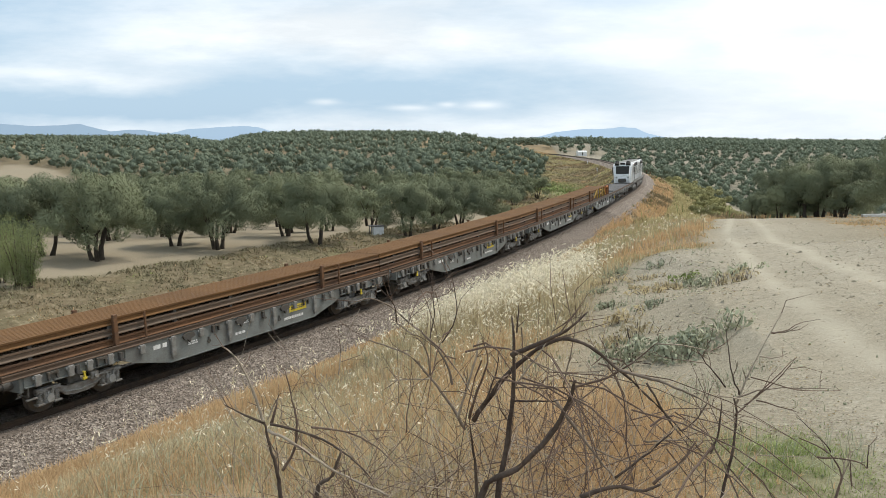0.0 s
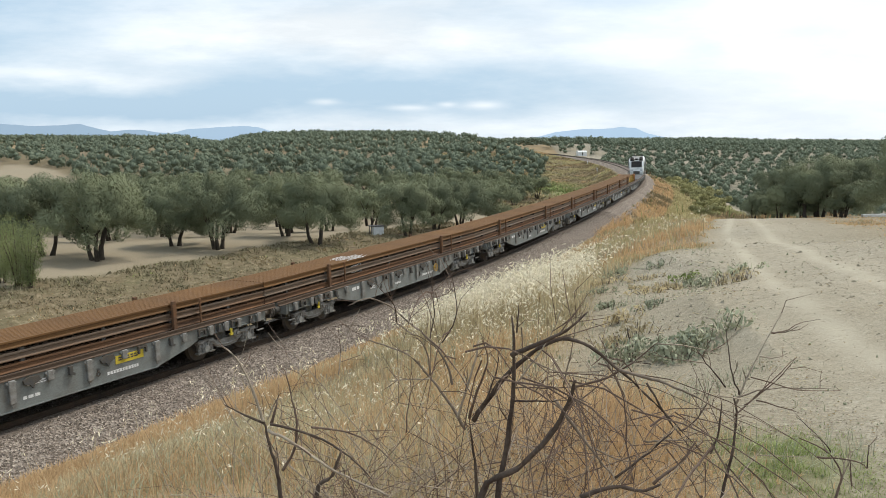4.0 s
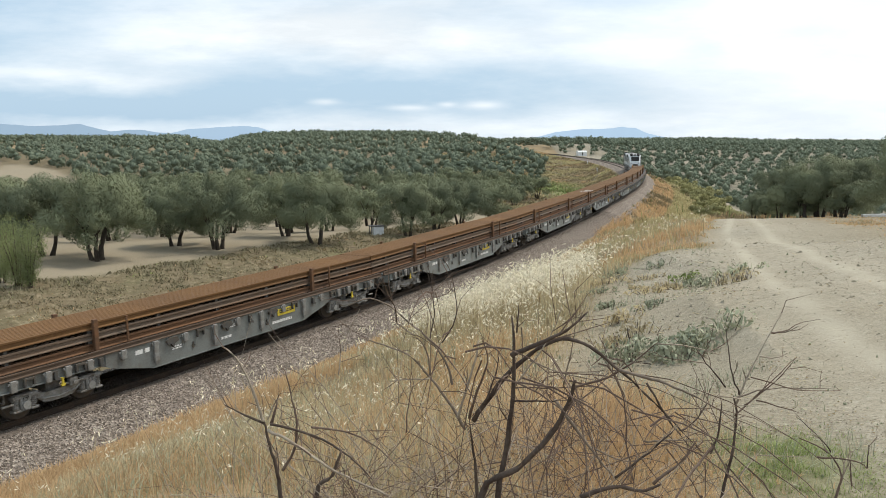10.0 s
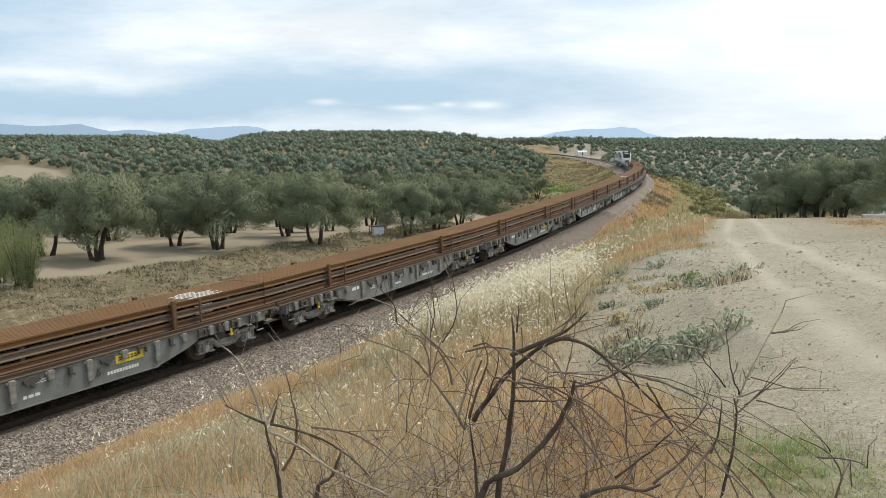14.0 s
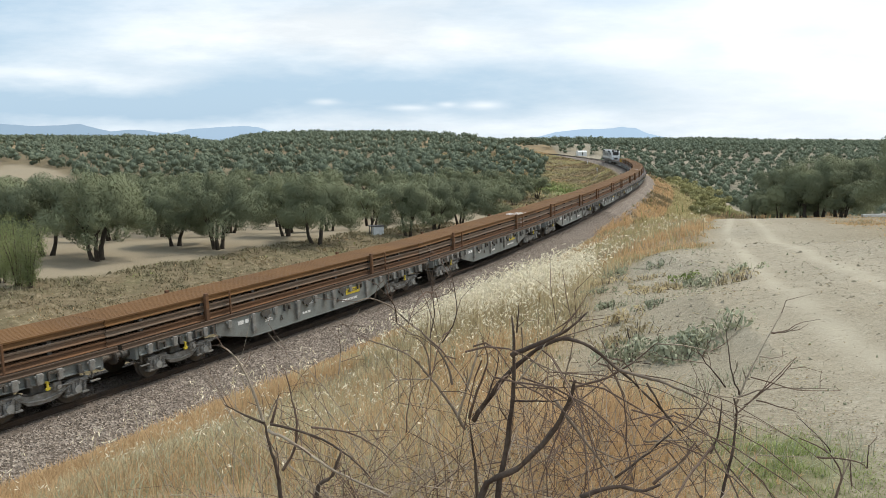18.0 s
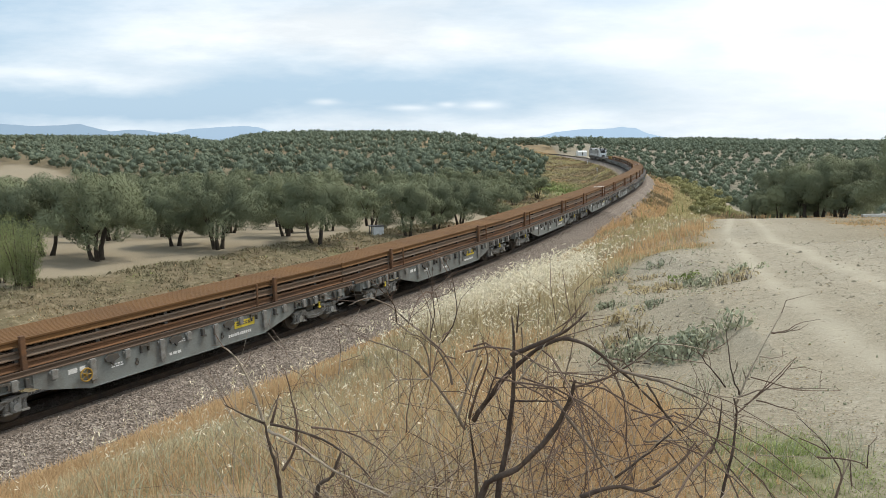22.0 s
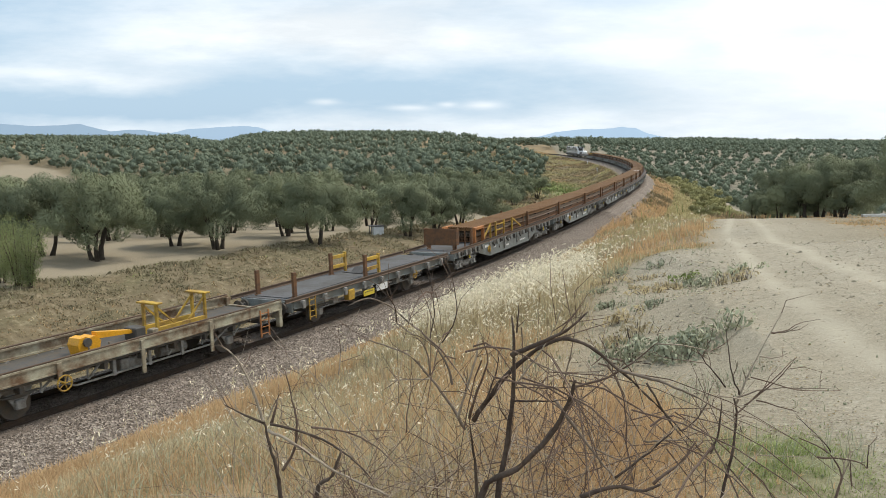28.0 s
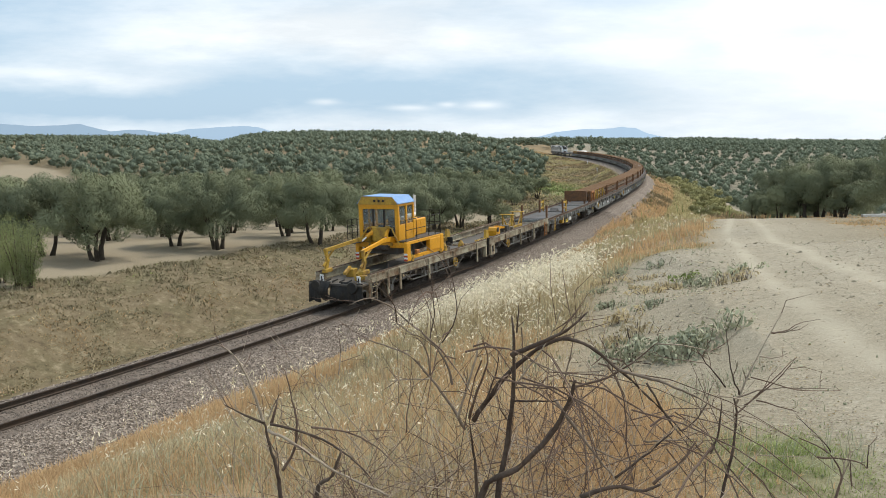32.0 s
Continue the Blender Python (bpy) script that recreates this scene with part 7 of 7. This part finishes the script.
def stalk_thicket():
    """Thin grey stalks standing and lying in the grass before the camera."""
    rng = np.random.default_rng(41)
    t = new("stalk_thicket")
    fine = []
    for k in range(430):
        a = math.radians(rng.uniform(-14, 15))
        r = rng.uniform(2.9, 5.4)
        x, y = r * math.sin(a), r * math.cos(a)
        z = ground_z(x, y)
        d = Vector((rng.normal(0, 0.6), rng.normal(0, 0.4), rng.uniform(0.25, 1.0))).normalized()
        ln = rng.uniform(0.35, 1.15) * (1.0 if r < 4.2 else 0.75)
        p0 = Vector((x, y, z - 0.03))
        bend = Vector((rng.normal(0, 0.3), rng.normal(0, 0.2), -0.15))
        p1, p2 = p0 + d * ln * 0.5, p0 + (d + bend).normalized() * ln
        rr = rng.uniform(0.0018, 0.0042)
        fine.append(tube([p0, p1, p2], [rr, rr * 0.8, rr * 0.4], 4))
        for _ in range(int(rng.integers(1, 4))):
            s0 = p1.lerp(p2, rng.random())
            d2 = (d + Vector(rng.normal(0, 0.7, 3))).normalized()
            fine.append(tube([s0, s0 + d2 * ln * 0.3], [rr * 0.6, rr * 0.3], 4))
    half = len(fine) // 4
    V, F = join(fine[half * 2:])
    raw("stalks", V, F, TWIG_PALE, t)
    V, F = join(fine[:half])
    raw("dark_stalks", V, F, TWIG_BROWN, t)
    for k in range(46):                                   # long drooping canes
        u = rng.uniform(-0.5, 1.15)
        p0 = Vector((0.25 + 0.75 * u, 3.0 - 0.1 * u + rng.normal(0, 0.15), 6.75 - 0.3 * u + rng.normal(0, 0.08)))
        d = Vector((rng.normal(0.45, 0.5), rng.normal(0, 0.4), rng.normal(-0.15, 0.35)))
        ln = rng.uniform(0.3, 0.8)
        pts = [p0 + d * ln * q + Vector((0, 0, -0.55 * ln * q * q)) for q in (0, 0.25, 0.5, 0.75, 1.0)]
        rr = rng.uniform(0.0025, 0.005)
        fine.append(tube(pts, [rr, rr * 0.9, rr * 0.75, rr * 0.55, rr * 0.3], 4))
    V, F = join(fine[half:half * 2] + fine[-46:])
    raw("canes", V, F, TWIG_BROWN, t)
    tagged(t, "tangle of thin dead grey-brown stalks in the grass", "stalks", kind="stuff")


def bank_bush(seed, h, n):
    """A rounded, loose bush of fine yellow-green leaves."""
    rng = np.random.default_rng(seed)
    t = new("bank_bush")
    bl = [(rng.normal(0, 0.4 * h), rng.normal(0, 0.4 * h), h * rng.uniform(0.15, 0.75), h * rng.uniform(0.2, 0.34)) for _ in range(11)]
    V, F = join([tube([(0.1 * x, 0.1 * y, -0.2), (0.5 * x, 0.5 * y, 0.5 * z), (x, y, z)], [0.04, 0.025, 0.008], 5) for x, y, z, r in bl])
    raw("stem", V, F, BARK, t)
    V, F, Q = crown_cards(rng, bl, n, 0.3, 0.4, (0, 0, 0.3 * h))
    leaves = tri_mesh("leaves", V, F, BROOM, t, smooth=True)
    leaves.data.normals_split_custom_set_from_vertices(Q.tolist())
    tagged(t, "low yellow-green bush on the shoulder of the bank", "bush", "bushes along the bank")
    return t


def build_bank_bushes():
    rng = np.random.default_rng(83)
    forms = [bank_bush(91, 1.7, 1500), bank_bush(92, 2.1, 1700), bank_bush(93, 1.4, 1300)]
    fresh = list(forms)
    for k in range(75):
        s, off = rng.uniform(78, 175), rng.uniform(9.5, 17.0)
        P = on_track(s, off, 0)
        x, y = float(P[0]), float(P[1])
        m = pose(x, y, ground_z(x, y), 0, 0, rng.uniform(0, 360))
        i = int(rng.integers(3))
        if fresh and k < 3:
            b = fresh.pop(0)
            b.matrix_basis = m
        else:
            b = copy_thing(forms[i], m)
        q = rng.uniform(0.7, 1.15)
        b.scale = (q, q, q * rng.uniform(0.85, 1.1))


def build_bushes():
    bush_a = dead_bush(51, 4, 0.30)
    limb(bush_a, 0.0130, 0.0030, (0.15, 3.3, 6.04), (0.13, 3.25, 6.28), (0.11, 3.2, 6.44), rooted=True)
    limb(bush_a, 0.0080, 0.0020, (0.11, 3.2, 6.45), (0.14, 3.1, 6.61), (0.18, 3.05, 6.74), (0.15, 3.0, 6.85))
    limb(bush_a, 0.0170, 0.0060, (0.22, 3.0, 6.19), (0.25, 3.0, 6.38), (0.27, 2.95, 6.63), (0.27, 2.9, 6.82), (0.26, 2.9, 6.96), rooted=True)
    limb(bush_a, 0.0120, 0.0040, (0.26, 2.9, 6.81), (0.36, 2.85, 6.87), (0.45, 2.8, 6.93), (0.53, 2.8, 7.0))
    limb(bush_a, 0.0130, 0.0030, (0.13, 3.2, 6.44), (0.23, 3.1, 6.63), (0.35, 3.0, 6.79), (0.46, 2.95, 6.86), (0.56, 2.9, 6.84), (0.66, 2.9, 6.76), (0.77, 2.9, 6.66), (0.89, 2.9, 6.54), (1.0, 2.9, 6.42))
    limb(bush_a, 0.0080, 0.0020, (0.67, 2.9, 6.75), (0.78, 2.85, 6.73), (0.89, 2.8, 6.7), (1.0, 2.8, 6.64), (1.11, 2.8, 6.56))
    limb(bush_a, 0.0180, 0.0100, (0.15, 3.0, 6.19), (0.29, 2.95, 6.33), (0.41, 2.9, 6.48), (0.47, 2.85, 6.63), (0.49, 2.8, 6.74), rooted=True)
    limb(bush_a, 0.0060, 0.0020, (0.27, 2.95, 6.61), (0.39, 2.95, 6.61), (0.46, 2.95, 6.61))
    limb(bush_a, 0.0040, 0.0020, (-0.191, 3.10, 6.895), (-0.196, 3.05, 6.975), (-0.258, 3.00, 7.065))
    limb(bush_a, 0.0062, 0.0030, (0.037, 3.20, 6.598), (0.015, 3.17, 6.692), (-0.043, 3.13, 6.796), (-0.122, 3.10, 6.876), (-0.215, 3.07, 6.963), (-0.291, 3.03, 7.004), (-0.372, 3.00, 6.982))
    limb(bush_a, 0.0048, 0.0030, (-0.056, 3.20, 6.641), (-0.065, 3.17, 6.734), (-0.103, 3.13, 6.815), (-0.191, 3.10, 6.885))
    limb(bush_a, 0.0085, 0.0030, (0.093, 3.30, 6.360), (0.037, 3.26, 6.478), (-0.057, 3.22, 6.624), (-0.146, 3.18, 6.730), (-0.274, 3.14, 6.795), (-0.348, 3.10, 6.831))
    limb(bush_a, 0.0034, 0.0018, (-0.003, 3.20, 6.778), (0.051, 3.17, 6.890), (0.050, 3.13, 7.009), (0.023, 3.10, 7.115))
    limb(bush_a, 0.0034, 0.0016, (-0.056, 3.20, 6.798), (-0.038, 3.17, 6.900), (-0.042, 3.13, 7.009), (-0.066, 3.10, 7.103))
    limb(bush_a, 0.0042, 0.0030, (-0.056, 3.20, 6.621), (-0.143, 3.20, 6.619), (-0.229, 3.20, 6.609))
    limb(bush_a, 0.0075, 0.0050, (0.061, 3.20, 6.449), (0.077, 3.17, 6.525), (0.127, 3.13, 6.702), (0.144, 3.10, 6.814))
    limb(bush_a, 0.0046, 0.0022, (0.284, 3.00, 6.653), (0.357, 2.97, 6.771), (0.421, 2.93, 6.895), (0.447, 2.90, 6.993))
    limb(bush_a, 0.0036, 0.0018, (0.477, 3.00, 6.662), (0.503, 2.95, 6.834), (0.503, 2.90, 6.960))
    limb(bush_a, 0.0046, 0.0030, (0.279, 2.90, 6.895), (0.286, 2.90, 7.002))
    limb(bush_a, 0.0032, 0.0020, (-0.457, 3.30, 6.611), (-0.435, 3.30, 6.742), (-0.359, 3.30, 6.902))
    limb(bush_a, 0.0036, 0.0026, (0.284, 3.00, 6.648), (0.450, 3.00, 6.648), (0.618, 3.00, 6.652))
    limb(bush_a, 0.0050, 0.0030, (0.166, 3.10, 6.548), (0.214, 3.10, 6.671), (0.223, 3.10, 6.752))
    limb(bush_a, 0.0040, 0.0024, (0.341, 3.00, 6.761), (0.458, 3.00, 6.710), (0.618, 3.00, 6.675))
    limb(bush_a, 0.0048, 0.0030, (0.709, 2.90, 6.455), (0.706, 2.90, 6.560), (0.680, 2.90, 6.675), (0.623, 2.90, 6.778))
    limb(bush_a, 0.0042, 0.0022, (1.124, 3.00, 6.648), (1.040, 2.95, 6.740), (0.962, 2.90, 6.835))
    limb(bush_a, 0.0036, 0.0026, (0.848, 3.00, 6.824), (0.984, 3.00, 6.813), (1.100, 3.00, 6.778))
    limb(bush_a, 0.0060, 0.0032, (0.520, 3.00, 6.650), (0.639, 2.97, 6.695), (0.731, 2.93, 6.768), (0.819, 2.90, 6.858))
    limb(bush_a, 0.0040, 0.0030, (0.954, 3.00, 6.463), (1.008, 3.00, 6.510), (1.052, 3.00, 6.583))
    limb(bush_a, 0.0048, 0.0036, (0.777, 2.90, 6.461), (0.877, 2.90, 6.466), (0.984, 2.90, 6.472))
    limb(bush_a, 0.0062, 0.0040, (1.073, 3.00, 6.370), (1.103, 3.00, 6.463), (1.109, 3.00, 6.583))
    limb(bush_a, 0.0085, 0.0060, (0.457, 3.10, 6.562), (0.603, 3.10, 6.362), (0.715, 3.10, 6.223))
    limb(bush_a, 0.0110, 0.0070, (0.517, 2.80, 6.283), (0.636, 2.80, 6.323), (0.746, 2.80, 6.307), (0.822, 2.80, 6.334))
    limb(bush_a, 0.0075, 0.0050, (0.818, 2.90, 6.288), (0.927, 2.90, 6.383), (0.978, 2.90, 6.465))
    limb(bush_a, 0.0052, 0.0036, (0.780, 2.90, 6.697), (0.851, 2.90, 6.582), (0.886, 2.90, 6.525), (0.922, 2.90, 6.488))
    limb(bush_a, 0.0042, 0.0030, (0.607, 3.00, 6.391), (0.724, 3.00, 6.340), (0.817, 3.00, 6.352))
    limb(bush_a, 0.0056, 0.0040, (0.646, 2.80, 6.359), (0.774, 2.80, 6.462), (0.866, 2.80, 6.552))
    finish_bush(bush_a, "large leafless bush with dark bent branches")
    bush_b = dead_bush(52, 4, 0.26)
    limb(bush_b, 0.0130, 0.0080, (-0.75, 3.4, 5.99), (-0.76, 3.4, 6.12), (-0.79, 3.4, 6.24), (-0.81, 3.4, 6.35), rooted=True)
    limb(bush_b, 0.0080, 0.0030, (-0.81, 3.4, 6.35), (-0.9, 3.4, 6.39), (-0.99, 3.4, 6.44))
    limb(bush_b, 0.0090, 0.0050, (-0.78, 3.4, 6.35), (-0.75, 3.4, 6.45))
    limb(bush_b, 0.0140, 0.0080, (-0.55, 3.2, 6.09), (-0.48, 3.2, 6.19), (-0.44, 3.2, 6.3), rooted=True)
    limb(bush_b, 0.0042, 0.0026, (-0.796, 3.40, 6.369), (-0.754, 3.40, 6.457), (-0.734, 3.40, 6.457), (-0.732, 3.40, 6.348))
    limb(bush_b, 0.0080, 0.0040, (-0.737, 3.40, 6.126), (-0.682, 3.40, 6.224), (-0.666, 3.40, 6.347), (-0.680, 3.40, 6.457), (-0.709, 3.40, 6.594))
    limb(bush_b, 0.0075, 0.0040, (-0.761, 3.30, 6.385), (-0.565, 3.27, 6.343), (-0.409, 3.23, 6.264), (-0.305, 3.20, 6.173))
    limb(bush_b, 0.0085, 0.0060, (-0.774, 3.30, 6.359), (-0.634, 3.22, 6.322), (-0.486, 3.15, 6.249), (-0.342, 3.08, 6.210), (-0.218, 3.00, 6.196))
    limb(bush_b, 0.0036, 0.0020, (-0.373, 3.40, 6.215), (-0.522, 3.42, 6.394), (-0.591, 3.45, 6.469), (-0.685, 3.48, 6.597), (-0.805, 3.50, 6.751))
    limb(bush_b, 0.0034, 0.0018, (-0.321, 3.40, 6.242), (-0.476, 3.43, 6.418), (-0.582, 3.47, 6.541), (-0.764, 3.50, 6.732))
    limb(bush_b, 0.0050, 0.0034, (-0.564, 3.20, 6.410), (-0.415, 3.20, 6.389), (-0.302, 3.20, 6.331), (-0.192, 3.20, 6.226))
    limb(bush_b, 0.0036, 0.0024, (-0.157, 3.20, 6.384), (-0.151, 3.20, 6.499), (-0.126, 3.20, 6.601))
    limb(bush_b, 0.0090, 0.0050, (-0.814, 3.40, 6.364), (-0.828, 3.40, 6.396), (-0.869, 3.40, 6.539), (-0.930, 3.40, 6.662), (-0.994, 3.40, 6.714))
    finish_bush(bush_b, "low leafless bush with broken dark stems")
    bush_c = dead_bush(53, 2, 0.20)
    limb(bush_c, 0.0090, 0.0060, (1.24, 3.3, 6.04), (1.28, 3.3, 6.26), (1.29, 3.3, 6.41), (1.27, 3.3, 6.51), rooted=True)
    limb(bush_c, 0.0060, 0.0020, (1.28, 3.3, 6.46), (1.34, 3.3, 6.63), (1.41, 3.3, 6.78), (1.46, 3.3, 6.88))
    limb(bush_c, 0.0050, 0.0020, (1.28, 3.3, 6.42), (1.4, 3.3, 6.54), (1.53, 3.3, 6.68))
    limb(bush_c, 0.0050, 0.0020, (1.42, 3.3, 6.79), (1.48, 3.3, 6.8), (1.53, 3.3, 6.83))
    limb(bush_c, 0.0050, 0.0015, (1.28, 3.3, 6.5), (1.42, 3.3, 6.54), (1.7, 3.3, 6.54))
    limb(bush_c, 0.0040, 0.0020, (1.331, 3.20, 6.525), (1.517, 3.20, 6.467))
    limb(bush_c, 0.0038, 0.0022, (1.261, 3.20, 6.530), (1.102, 3.20, 6.551))
    limb(bush_c, 0.0036, 0.0016, (1.304, 3.20, 6.625), (1.499, 3.20, 6.570), (1.653, 3.20, 6.564))
    limb(bush_c, 0.0044, 0.0022, (1.322, 3.30, 6.465), (1.396, 3.30, 6.524), (1.480, 3.30, 6.608), (1.537, 3.30, 6.684))
    limb(bush_c, 0.0036, 0.0020, (1.374, 3.30, 6.685), (1.443, 3.30, 6.682), (1.504, 3.30, 6.704))
    limb(bush_c, 0.0036, 0.0020, (1.417, 3.30, 6.795), (1.481, 3.30, 6.795), (1.536, 3.30, 6.820))
    limb(bush_c, 0.0048, 0.0020, (1.295, 3.30, 6.517), (1.252, 3.30, 6.634), (1.223, 3.30, 6.816))
    finish_bush(bush_c, "thin leafless sapling with many twigs")
    bush_d = dead_bush(54, 4, 0.16)
    limb(bush_d, 0.0070, 0.0036, (1.644, 3.10, 6.133), (1.663, 3.10, 6.208), (1.641, 3.10, 6.282), (1.576, 3.10, 6.347), (1.472, 3.10, 6.396), rooted=True)
    limb(bush_d, 0.0046, 0.0030, (1.554, 3.10, 6.312), (1.711, 3.10, 6.295), (1.775, 3.10, 6.257))
    limb(bush_d, 0.0036, 0.0020, (1.609, 3.10, 6.334), (1.561, 3.10, 6.396), (1.459, 3.10, 6.484))
    limb(bush_d, 0.0034, 0.0024, (1.767, 3.10, 6.265), (1.767, 3.10, 6.359))
    limb(bush_d, 0.0040, 0.0030, (1.665, 3.10, 6.210), (1.673, 3.10, 6.297), (1.694, 3.10, 6.305))
    limb(bush_d, 0.0040, 0.0030, (1.707, 3.10, 6.185), (1.694, 3.10, 6.297))
    finish_bush(bush_d, "small leafless twiggy bush beside the dirt track")
    build_bank_bushes()
    stalk_thicket()
    green_shrub(-19.3, 35.0, 3.3, 71)
    green_shrub(-18.6, 34.6, 2.7, 72)
    green_shrub(-20.6, 36.0, 2.9, 73)


build_bushes()


# ---- small built things in the distance ----
def small_things():
    h = new("well_hut")
    bm = B()
    box(bm, -0.6, 0.65, -0.5, 0.5, -0.1, 0.8, 0.02)
    part("wall", bm, WHITE, h)
    bm = B()
    box(bm, -0.95, 0.75, -0.6, 0.6, 0.84, 0.92, 0.01)
    for y in (-0.5, 0.5):
        box(bm, -0.92, -0.84, y - 0.04, y + 0.04, -0.1, 0.84)
    part("slab", bm, DECK, h)
    h.matrix_basis = pose(-4.85, 57.6, ground_z(-4.85, 57.6), 0, 0, 20) @ Matrix.Diagonal((0.62, 0.62, 0.7, 1))
    tagged(h, "small white concrete well hut under the olive trees", "hut")
    s = new("white_shed")
    bm = B()
    box(bm, -3.2, 3.2, -2, 2, -1, 2.4, 0.03)
    part("wall", bm, WHITE, s)
    bm = B()
    prism(bm, [(-2.2, 2.4), (2.2, 2.4), (0, 3.1)], -3.4, 3.4, "x")
    part("roof", bm, WHITE, s)
    part("door", box(B(), -0.5, 0.5, -2.02, -1.99, -0.2, 1.9), DARKSTEEL, s)
    x, y = 70.5, 400.0
    s.matrix_basis = pose(x, y, ground_z(x, y) + 0.3, 0, 0, 10) @ Matrix.Diagonal((0.72, 0.72, 0.72, 1))
    tagged(s, "small white farm shed beside the far line", "shed")
    w = new("low_wall")
    part("block", box(B(), -1.2, 1.2, -0.12, 0.12, -0.2, 0.28, 0.02), WHITE, w)
    w.matrix_basis = pose(31.5, 56.5, ground_z(31.5, 56.5), 0, 0, 8)
    tagged(w, "low whitewashed wall behind the trees", "wall")
    for sx, off, hh in ((190, 3.8, 1.3), (205, -6.5, 1.1), (250, -5.0, 1.0)):
        p = Vector(on_track(sx, off, 0))
        m = new("marker_post")
        part("post", box(B(), -0.09, 0.09, -0.06, 0.06, -0.3, hh, 0.015), WHITE, m)
        part("cap", box(B(), -0.12, 0.12, -0.09, 0.09, hh, hh + 0.08, 0.01), BLACK, m)
        m.matrix_basis = pose(p.x, p.y, ground_z(p.x, p.y))
        tagged(m, "white concrete marker post beside the track", "post", "line marker posts")
    for sx, off in ((176, 4.6), (181, 4.2)):
        p = Vector(on_track(sx, off, 0))
        m = new("stub_post")
        part("post", box(B(), -0.08, 0.08, -0.08, 0.08, -0.3, 0.9, 0.01), BARK, m)
        part("board", box(B(), -0.2, 0.2, -0.1, -0.08, 0.55, 0.85, 0.01), RUST, m)
        m.matrix_basis = pose(p.x, p.y, ground_z(p.x, p.y))
        tagged(m, "dark weathered stub post beside the track", "post", "stub posts")


small_things()


# ---- what moves ----
def motions():
    for ob, phi, half, up in RIDES:
        walk(ob, [(t, ride(phi, half, t, up)) for t in np.arange(0, 32.01, 2.0)])
    times = [2 * k / FPS for k in range(481)]
    turns = [math.degrees(travel(t) / WHEEL) for t in times]
    for ob in list(scene.objects):
        if ob.name.split(".")[0] == "wheelset":
            x = ob.location.x
            walk(ob, [(t, pose(x, 0, WHEEL, 0, a % 360.0, 0)) for t, a in zip(times, turns)])


motions()
